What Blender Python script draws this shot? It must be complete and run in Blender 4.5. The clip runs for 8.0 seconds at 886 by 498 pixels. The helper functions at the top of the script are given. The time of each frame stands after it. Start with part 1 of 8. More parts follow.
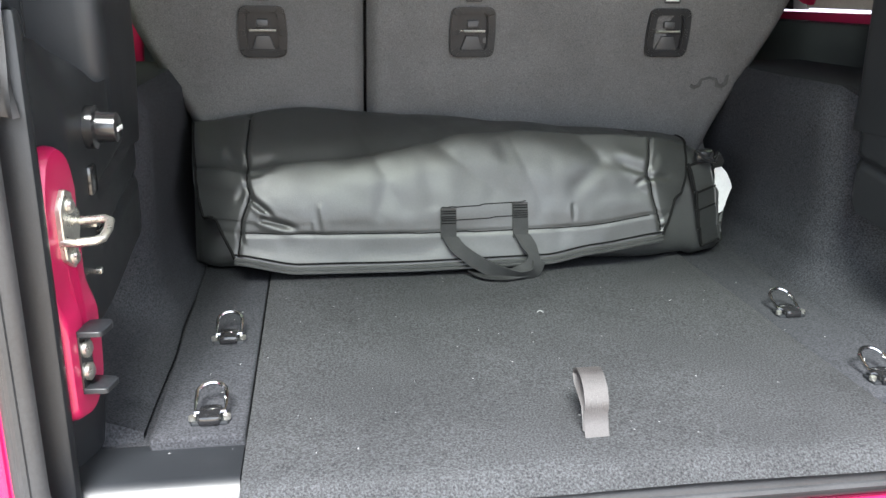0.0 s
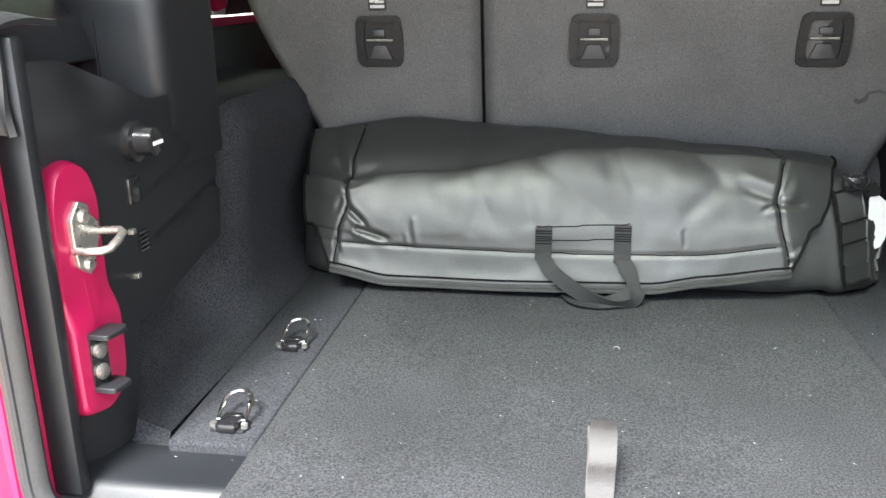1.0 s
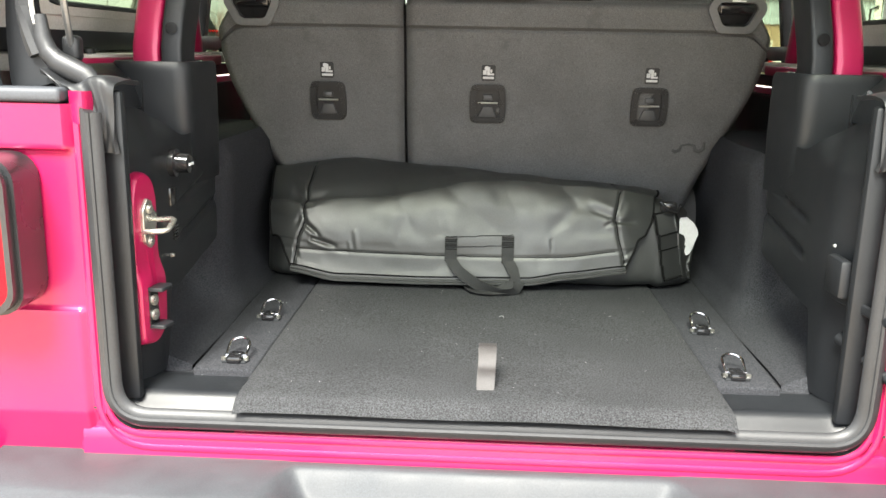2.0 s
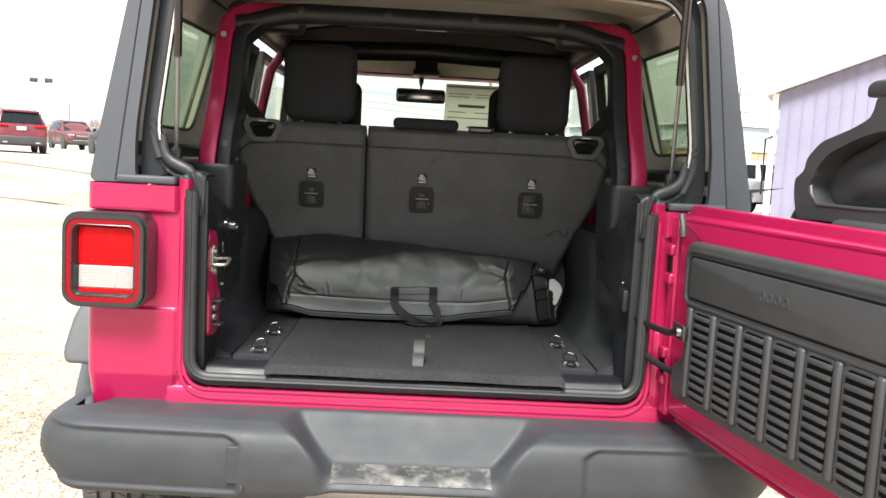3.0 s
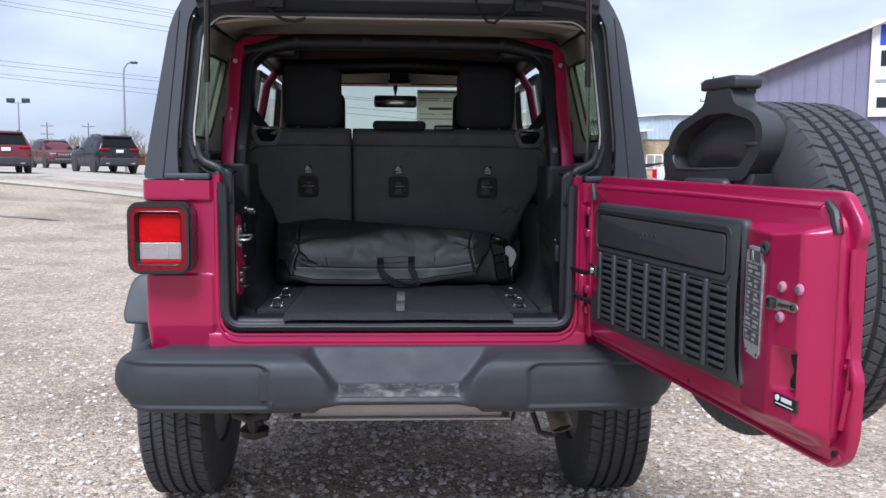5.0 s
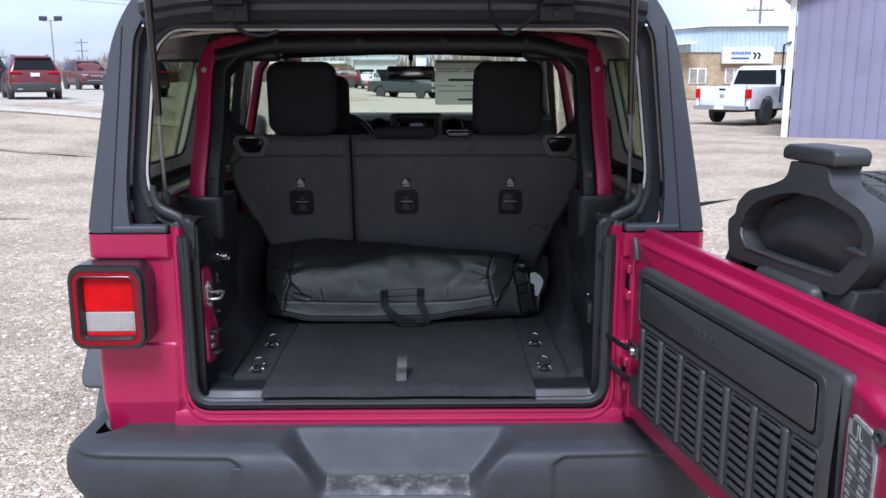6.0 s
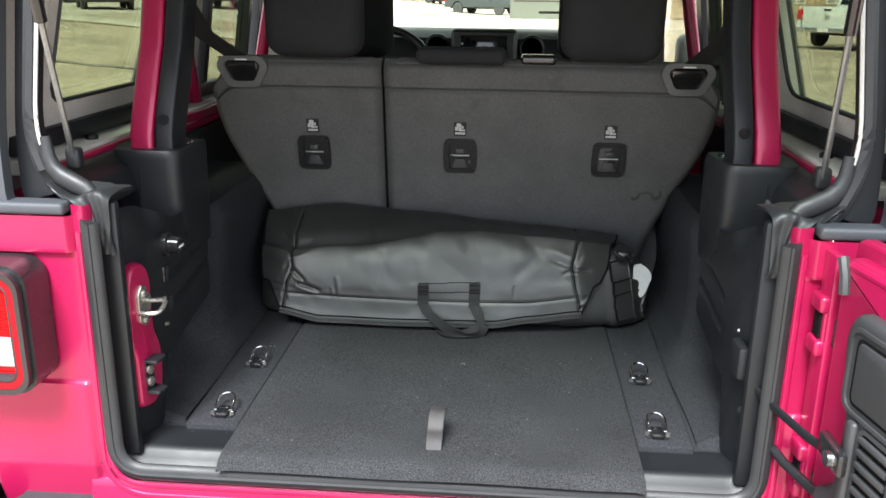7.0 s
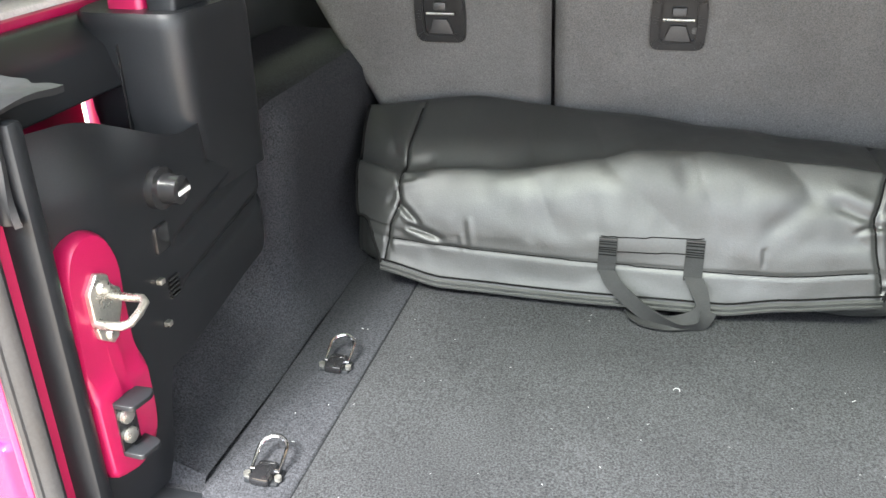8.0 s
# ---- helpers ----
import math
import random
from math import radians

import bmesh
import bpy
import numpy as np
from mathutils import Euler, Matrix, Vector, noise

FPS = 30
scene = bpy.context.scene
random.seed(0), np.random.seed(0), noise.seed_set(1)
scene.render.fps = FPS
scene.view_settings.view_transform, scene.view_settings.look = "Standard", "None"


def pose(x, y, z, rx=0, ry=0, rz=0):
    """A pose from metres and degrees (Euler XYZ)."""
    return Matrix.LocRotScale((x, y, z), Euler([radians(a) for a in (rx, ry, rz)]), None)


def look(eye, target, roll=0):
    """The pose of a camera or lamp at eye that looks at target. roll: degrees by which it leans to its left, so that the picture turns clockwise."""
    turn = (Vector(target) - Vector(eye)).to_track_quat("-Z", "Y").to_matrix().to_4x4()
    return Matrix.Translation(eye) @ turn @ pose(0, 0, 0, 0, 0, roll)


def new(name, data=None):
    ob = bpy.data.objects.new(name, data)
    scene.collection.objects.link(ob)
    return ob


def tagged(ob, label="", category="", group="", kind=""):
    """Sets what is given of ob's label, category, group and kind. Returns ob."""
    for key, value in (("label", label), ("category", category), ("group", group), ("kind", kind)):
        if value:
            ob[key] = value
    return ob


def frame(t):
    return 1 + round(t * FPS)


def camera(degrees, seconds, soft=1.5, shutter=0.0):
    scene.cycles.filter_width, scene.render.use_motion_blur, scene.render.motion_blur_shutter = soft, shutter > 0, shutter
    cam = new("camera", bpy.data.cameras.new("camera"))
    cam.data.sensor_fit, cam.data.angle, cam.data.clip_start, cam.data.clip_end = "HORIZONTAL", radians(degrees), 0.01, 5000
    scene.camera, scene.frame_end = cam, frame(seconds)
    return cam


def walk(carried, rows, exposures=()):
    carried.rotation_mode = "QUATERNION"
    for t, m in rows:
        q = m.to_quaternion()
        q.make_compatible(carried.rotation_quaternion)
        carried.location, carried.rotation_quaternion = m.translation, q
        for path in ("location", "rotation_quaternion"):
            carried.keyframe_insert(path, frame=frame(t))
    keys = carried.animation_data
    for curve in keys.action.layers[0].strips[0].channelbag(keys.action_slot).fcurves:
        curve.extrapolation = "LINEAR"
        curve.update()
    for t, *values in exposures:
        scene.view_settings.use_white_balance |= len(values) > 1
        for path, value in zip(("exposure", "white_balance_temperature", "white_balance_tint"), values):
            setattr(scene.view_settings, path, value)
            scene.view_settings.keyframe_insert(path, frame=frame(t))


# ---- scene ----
cam = camera(55.0, 8.0)
PATH = [
    (0, (-0.27, -0.698, 1.249), (0.012, 1.194, 0.664), 0.6),
    (0.5, (-0.192, -0.645, 1.251), (-0.255, 1.268, 0.669), 0.4),
    (1, (-0.031, -0.645, 1.268), (-0.324, 1.242, 0.674), -0.8),
    (1.2, (-0.019, -0.69, 1.263), (-0.301, 1.201, 0.675), -1.9),
    (2.3, (0.003, -1.339, 1.331), (-0.017, 0.623, 0.942), 2.7),
    (2.5, (0.031, -1.505, 1.351), (0.042, 0.466, 1.008), 3.1),
    (3, (-0.023, -1.962, 1.301), (0.049, 0.026, 1.099), 3.1),
    (3.5, (-0.023, -2.35, 1.226), (0.071, -0.353, 1.172), 3.2),
    (4, (0.0, -2.661, 1.115), (0.109, -0.664, 1.107), 2.6),
    (4.2, (-0.017, -2.722, 1.089), (0.103, -0.726, 1.055), 1.9),
    (5.3, (0.015, -2.474, 1.376), (0.104, -0.494, 1.114), -0.0),
    (5.5, (0.052, -2.377, 1.447), (0.121, -0.401, 1.141), -0.2),
    (6, (0.093, -2.079, 1.595), (0.113, -0.119, 1.198), -0.1),
    (6.5, (0.103, -1.684, 1.627), (0.046, 0.256, 1.143), 0.3),
    (7, (0.114, -1.229, 1.554), (-0.032, 0.68, 0.976), 0.7),
    (7.5, (0.057, -0.837, 1.478), (-0.218, 1.015, 0.775), 0.8),
    (8, (-0.016, -0.498, 1.424), (-0.481, 1.24, 0.551), -1.3),
]
EXPOSURES = [(0.0, 3.35, 6100, 9), (0.5, 3.5, 6150, 9), (1.2, 3.55, 6200, 9), (2.3, 2.9, 6700, 6), (2.9, 2.08, 6500, 8), (3.5, 1.25, 6200, 11), (4.2, 0.75, 5750, 14), (5.5, 0.70, 5350, 15), (6.1, 0.95, 5300, 14), (6.7, 1.7, 5500, 10), (7.2, 2.8, 6250, 7), (7.6, 3.45, 6250, 8), (8.0, 3.9, 6250, 9)]
walk(cam, [(t, look(eye, target, roll)) for t, eye, target, roll in PATH], EXPOSURES)

# ---- light ----
world = bpy.data.worlds.new("overcast_sky")
scene.world = world
world.use_nodes = True
wn, wl = world.node_tree.nodes, world.node_tree.links
wn.clear()
sky = wn.new("ShaderNodeTexSky")
sky.sky_type, sky.sun_disc = "NISHITA", False
sky.sun_elevation, sky.sun_rotation = radians(53), radians(193)
wmap = wn.new("ShaderNodeMapping")
wmap.inputs["Scale"].default_value = (1.0, 1.0, 2.6)
wtex = wn.new("ShaderNodeTexCoord")
wl.new(wtex.outputs["Generated"], wmap.inputs["Vector"])
wnoise = wn.new("ShaderNodeTexNoise")
wnoise.inputs["Scale"].default_value, wnoise.inputs["Detail"].default_value = 2.2, 6.0
wl.new(wmap.outputs["Vector"], wnoise.inputs["Vector"])
wramp = wn.new("ShaderNodeValToRGB")
wramp.color_ramp.elements[0].position, wramp.color_ramp.elements[0].color = 0.38, (3.6, 3.8, 4.1, 1)
wramp.color_ramp.elements[1].position, wramp.color_ramp.elements[1].color = 0.68, (6.8, 6.8, 6.8, 1)
wsep, wadd = wn.new("ShaderNodeSeparateXYZ"), wn.new("ShaderNodeMath")
wl.new(wtex.outputs["Generated"], wsep.inputs["Vector"])
wadd.operation = "MULTIPLY_ADD"
wadd.inputs[1].default_value = 0.16
wl.new(wsep.outputs["X"], wadd.inputs[0])
wl.new(wnoise.outputs["Fac"], wadd.inputs[2])
wl.new(wadd.outputs["Value"], wramp.inputs["Fac"])
wmix = wn.new("ShaderNodeMix")
wmix.data_type = "RGBA"
wmix.inputs["Factor"].default_value = 0.88
wl.new(sky.outputs["Color"], wmix.inputs["A"])
wl.new(wramp.outputs["Color"], wmix.inputs["B"])
wbg = wn.new("ShaderNodeBackground")
wbg.inputs["Strength"].default_value = 0.1
wl.new(wmix.outputs["Result"], wbg.inputs["Color"])
wl.new(wbg.outputs["Background"], wn.new("ShaderNodeOutputWorld").inputs["Surface"])

sun_data = bpy.data.lights.new("sun", "SUN")
sun_data.energy, sun_data.angle, sun_data.color = 3.0, radians(24), (1.0, 0.96, 0.9)
sun = new("sun", sun_data)
sun.matrix_world = look((-1.4, -6.1, 8.4), (0, 0, 0))


# ---- materials ----
def mat(name, base, rough=0.6, metal=0.0, vary=0.15, scale=6.0, fine=180.0, bump=0.15, bump_scale=None, dist=0.002,
        coat=0.0, spec=0.5, second=None, second_at=0.62, second_soft=0.08, second_scale=3.0, rough_vary=0.1, island=0.0, blotch=None):
    blotch = vary if blotch is None else blotch
    m = bpy.data.materials.new(name)
    m.use_nodes = True
    n, l = m.node_tree.nodes, m.node_tree.links
    b = n["Principled BSDF"]
    b.inputs["Roughness"].default_value = rough
    b.inputs["Metallic"].default_value = metal
    b.inputs["Specular IOR Level"].default_value = spec
    b.inputs["Coat Weight"].default_value = coat
    b.inputs["Coat Roughness"].default_value = 0.10
    co = n.new("ShaderNodeTexCoord")

    def tex(s, detail=4.0, rgh=0.6):
        t = n.new("ShaderNodeTexNoise")
        t.inputs["Scale"].default_value, t.inputs["Detail"].default_value, t.inputs["Roughness"].default_value = s, detail, rgh
        l.new(co.outputs["Object"], t.inputs["Vector"])
        return t

    def mix(fac, a, c, blend="MIX"):
        x = n.new("ShaderNodeMix")
        x.data_type, x.blend_type = "RGBA", blend
        for s, v in ((x.inputs["Factor"], fac), (x.inputs["A"], a), (x.inputs["B"], c)):
            if isinstance(v, (tuple, float, int)):
                s.default_value = v
            else:
                l.new(v, s)
        return x.outputs["Result"]

    def ramp(out, lo, hi):
        r = n.new("ShaderNodeMapRange")
        r.inputs["From Min"].default_value, r.inputs["From Max"].default_value = lo, hi
        l.new(out, r.inputs["Value"])
        return r.outputs["Result"]

    lo = tuple(c * (1 - blotch) for c in base) + (1,)
    hi = tuple(min(1, c * (1 + blotch)) for c in base) + (1,)
    big, small = tex(scale), tex(fine, 2.0)
    col = mix(ramp(big.outputs["Fac"], 0.3, 0.7), lo, hi)
    grain = mix(ramp(small.outputs["Fac"], 0.3, 0.7), (1 - vary, 1 - vary, 1 - vary, 1), (1 + vary, 1 + vary, 1 + vary, 1))
    col = mix(1.0, col, grain, "MULTIPLY")
    if second:
        s2 = tex(second_scale, 8.0, 0.65)
        col = mix(ramp(s2.outputs["Fac"], second_at - second_soft, second_at + second_soft), col, tuple(second) + (1,))
    if island:
        info = n.new("ShaderNodeObjectInfo")
        v = n.new("ShaderNodeMapRange")
        v.inputs["To Min"].default_value, v.inputs["To Max"].default_value = 1 - island, 1 + island
        l.new(info.outputs["Random"], v.inputs["Value"])
        hsv = n.new("ShaderNodeHueSaturation")
        l.new(v.outputs["Result"], hsv.inputs["Value"])
        l.new(col, hsv.inputs["Color"])
        col = hsv.outputs["Color"]
    l.new(col, b.inputs["Base Color"])
    if rough_vary:
        r = n.new("ShaderNodeMapRange")
        r.inputs["From Min"].default_value, r.inputs["From Max"].default_value = 0.3, 0.7
        r.inputs["To Min"].default_value, r.inputs["To Max"].default_value = max(0.02, rough - rough_vary), min(1, rough + rough_vary)
        l.new(big.outputs["Fac"], r.inputs["Value"])
        l.new(r.outputs["Result"], b.inputs["Roughness"])
    if bump:
        bn = n.new("ShaderNodeBump")
        bn.inputs["Strength"].default_value, bn.inputs["Distance"].default_value = bump, dist
        l.new(tex(bump_scale or fine, 3.0).outputs["Fac"], bn.inputs["Height"])
        l.new(bn.outputs["Normal"], b.inputs["Normal"])
    return m


def glass_mat(name, tint, rough=0.02):
    m = bpy.data.materials.new(name)
    m.use_nodes = True
    n, l = m.node_tree.nodes, m.node_tree.links
    n.clear()
    tr, gl, fr, mx, out = (n.new("ShaderNode" + k) for k in ("BsdfTransparent", "BsdfGlossy", "LayerWeight", "MixShader", "OutputMaterial"))
    tr.inputs["Color"].default_value = tuple(tint) + (1,)
    gl.inputs["Roughness"].default_value = rough
    fr.inputs["Blend"].default_value = 0.5
    pw, sc = n.new("ShaderNodeMath"), n.new("ShaderNodeMath")
    pw.operation, sc.operation = "POWER", "MULTIPLY_ADD"
    pw.inputs[1].default_value, sc.inputs[1].default_value, sc.inputs[2].default_value = 4.0, 0.6, 0.03
    l.new(fr.outputs["Facing"], pw.inputs[0])
    l.new(pw.outputs["Value"], sc.inputs[0])
    l.new(sc.outputs["Value"], mx.inputs["Fac"])
    l.new(tr.outputs["BSDF"], mx.inputs[1])
    l.new(gl.outputs["BSDF"], mx.inputs[2])
    l.new(mx.outputs["Shader"], out.inputs["Surface"])
    return m


PAINT = mat("magenta_paint", (0.355, 0.007, 0.064), 0.34, 0.2, vary=0.05, scale=2.0, fine=900, bump=0.02, coat=0.4, rough_vary=0.03)
PLASTIC = mat("grained_dark_plastic", (0.035, 0.036, 0.038), 0.5, vary=0.12, scale=5, fine=500, bump=0.25, bump_scale=900, dist=0.0006)
TRIM = mat("black_interior_plastic", (0.0118, 0.0130, 0.0150), 0.42, spec=0.36, vary=0.15, scale=5, fine=600, bump=0.3, bump_scale=1100, dist=0.0005)
HARDTOP = mat("grey_hardtop_shell", (0.043, 0.047, 0.055), 0.55, vary=0.12, scale=3, fine=400, bump=0.35, bump_scale=700, dist=0.0008)
FLARE = mat("textured_flare_plastic", (0.060, 0.064, 0.068), 0.6, vary=0.12, scale=6, fine=420, bump=0.3, bump_scale=700, dist=0.0008)
LINER = mat("pale_hardtop_inner_face", (0.50, 0.485, 0.45), 0.8, vary=0.1, scale=8, fine=300, bump=0.3, dist=0.001)
# beige, kept darker than LINER so the header's shade is in the colour
BEIGE_SHADED = mat("beige_header_inner_face", (0.30, 0.265, 0.21), 0.8, vary=0.12, scale=8, fine=300, bump=0.3, dist=0.001)
WHITETRIM_IN = mat("pale_cut_edge", (0.48, 0.465, 0.44), 0.6, vary=0.06, scale=8, bump=0.05)
HEADER = mat("satin_grey_header", (0.038, 0.042, 0.049), 0.33, vary=0.10, scale=4, fine=300, bump=0.12, bump_scale=500, dist=0.0005)
BUMPER = mat("weathered_bumper_plastic", (0.032, 0.0350, 0.0395), 0.58, spec=0.38, vary=0.16, scale=9, fine=420, bump=0.3, bump_scale=700, dist=0.0008)
SCUFF = mat("scuffed_bumper_plastic", (0.036, 0.037, 0.039), 0.6, vary=0.25, scale=14, fine=260, second=(0.17, 0.165, 0.155), second_at=0.55, second_soft=0.10, second_scale=18, bump=0.4)
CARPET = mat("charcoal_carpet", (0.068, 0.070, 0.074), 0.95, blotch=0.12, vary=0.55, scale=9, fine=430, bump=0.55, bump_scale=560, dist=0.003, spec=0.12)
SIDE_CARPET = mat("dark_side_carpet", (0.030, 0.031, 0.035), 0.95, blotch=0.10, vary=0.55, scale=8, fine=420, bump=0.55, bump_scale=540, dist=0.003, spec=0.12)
SEAT = mat("charcoal_seat_fabric", (0.096, 0.096, 0.096), 0.85, second=(0.068, 0.068, 0.068), second_at=0.68, second_soft=0.07, second_scale=9, blotch=0.14, vary=0.30, scale=7, fine=520, bump=0.5, bump_scale=900, dist=0.001, spec=0.22)
SEAT_MARK = mat("dark_embossed_fabric", (0.060, 0.060, 0.060), 0.85, vary=0.2, scale=30, fine=520, bump=0.3, spec=0.2)
HEADREST = mat("black_seat_cloth", (0.0235, 0.0245, 0.027), 0.9, vary=0.25, scale=7, fine=520, bump=0.5, bump_scale=800, dist=0.001, spec=0.18)
VINYL = mat("black_bag_vinyl", (0.022, 0.023, 0.0225), 0.50, vary=0.14, scale=9, fine=300, bump=0.35, bump_scale=520, dist=0.0008, rough_vary=0.10, spec=0.80)
WEBBING = mat("black_webbing", (0.011, 0.0115, 0.012), 0.8, vary=0.3, scale=30, fine=700, bump=0.6, bump_scale=900, dist=0.001)
LOOP = mat("grey_loop_webbing", (0.036, 0.033, 0.033), 0.55, vary=0.2, scale=30, fine=800, bump=0.6, bump_scale=1000, dist=0.001)
# thread colour, also used to paint shade in the vents and the exhaust bore
SEAM_AND_SHADE = mat("black_stitching", (0.006, 0.006, 0.006), 0.9, vary=0.2, scale=60, bump=0, spec=0.1)
RUBBER = mat("black_rubber_seal", (0.018, 0.019, 0.021), 0.5, vary=0.15, scale=9, fine=300, bump=0.12)
TYRE = mat("tyre_rubber", (0.042, 0.043, 0.045), 0.7, vary=0.12, scale=12, fine=260, bump=0.2, second=(0.060, 0.058, 0.055), second_at=0.62, second_soft=0.2, second_scale=9)
STEEL = mat("zinc_steel", (0.50, 0.49, 0.45), 0.32, 0.9, vary=0.12, scale=30, fine=300, bump=0.08)
CHROME = mat("polished_steel", (0.58, 0.58, 0.59), 0.17, 1.0, vary=0.04, scale=20, bump=0)
DARKSTEEL = mat("blackened_steel", (0.03, 0.03, 0.03), 0.5, 0.6, vary=0.3, scale=18, second=(0.09, 0.07, 0.05), second_at=0.66)
PIPE = mat("stained_exhaust_steel", (0.19, 0.155, 0.12), 0.5, 0.5, vary=0.2, scale=16, second=(0.10, 0.075, 0.055), second_at=0.58, second_soft=0.15)
SHIELD = mat("dusty_shield_steel", (0.46, 0.43, 0.39), 0.6, 0.2, vary=0.08, scale=9, second=(0.36, 0.33, 0.29), second_at=0.62, second_soft=0.2)
ALLOY = mat("grey_alloy", (0.28, 0.285, 0.29), 0.35, 0.8, vary=0.08, scale=20)
RED_RING = mat("dark_red_lamp_ring", (0.20, 0.002, 0.008), 0.3, vary=0.08, bump=0, coat=0.1, spec=0.18)
PLATE = mat("grey_printed_plate", (0.13, 0.133, 0.133), 0.4, 0.4, vary=0.12, scale=60, bump=0)
RED_LENS = mat("red_lamp_lens", (0.50, 0.002, 0.004), 0.20, vary=0.14, scale=30, fine=160, bump=0.3, bump_scale=120, dist=0.0015, coat=0.06, spec=0.14)
WHITE_LENS = mat("white_lamp_lens", (0.33, 0.30, 0.285), 0.16, vary=0.05, scale=50, fine=150, bump=0.15, bump_scale=120, dist=0.0015, coat=1.0)
LAMPBLACK = mat("satin_black_lamp_plastic", (0.014, 0.0145, 0.016), 0.30, vary=0.1, scale=9, bump=0, coat=0.25)
GLOSSBLACK = mat("gloss_black_plastic", (0.012, 0.012, 0.013), 0.16, vary=0.1, scale=9, bump=0, coat=0.6)
WHITEPRINT = mat("white_print", (0.75, 0.75, 0.75), 0.7, vary=0.06, bump=0)
TAG = mat("white_paper_tag", (0.8, 0.8, 0.8), 0.8, vary=0.05)
BOLTS = mat("pale_painted_bolt", (0.46, 0.20, 0.26), 0.5, vary=0.1, scale=30, bump=0)
GREYPLASTIC = mat("mid_grey_plastic", (0.11, 0.112, 0.115), 0.5, vary=0.1, scale=9, bump=0.1)
SYMBOL = mat("faded_white_print", (0.42, 0.42, 0.42), 0.7, vary=0.1, scale=60, bump=0)
GREYPRINT = mat("grey_print", (0.30, 0.31, 0.31), 0.6, vary=0.2, scale=60, bump=0)
SCREEN = mat("dark_screen", (0.008, 0.008, 0.01), 0.12, vary=0.05, bump=0, coat=0.5)
GLASS = glass_mat("green_tinted_glass", (0.88, 0.91, 0.82))
PRIVACY = glass_mat("smoked_side_glass", (0.47, 0.51, 0.41))
CLEARGLASS = glass_mat("rear_glass", (0.64, 0.67, 0.63))
def paper_mat(name="thin_translucent_paper", shade=1.0):
    """Thin printed paper on the glass: daylight shines through it."""
    m = bpy.data.materials.new(name)
    m.use_nodes = True
    n, l = m.node_tree.nodes, m.node_tree.links
    n.clear()
    tl, df, mx, tx, out = (n.new("ShaderNode" + k) for k in ("BsdfTranslucent", "BsdfDiffuse", "MixShader", "TexNoise", "OutputMaterial"))
    tx.inputs["Scale"].default_value = 40.0
    rp = n.new("ShaderNodeValToRGB")
    rp.color_ramp.elements[0].color, rp.color_ramp.elements[1].color = tuple(shade * c for c in (0.76, 0.77, 0.68)) + (1,), tuple(shade * c for c in (0.86, 0.86, 0.78)) + (1,)
    l.new(tx.outputs["Fac"], rp.inputs["Fac"])
    for sh in (tl, df):
        l.new(rp.outputs["Color"], sh.inputs["Color"])
    mx.inputs["Fac"].default_value = 0.22
    l.new(tl.outputs["BSDF"], mx.inputs[1])
    l.new(df.outputs["BSDF"], mx.inputs[2])
    l.new(mx.outputs["Shader"], out.inputs["Surface"])
    return m


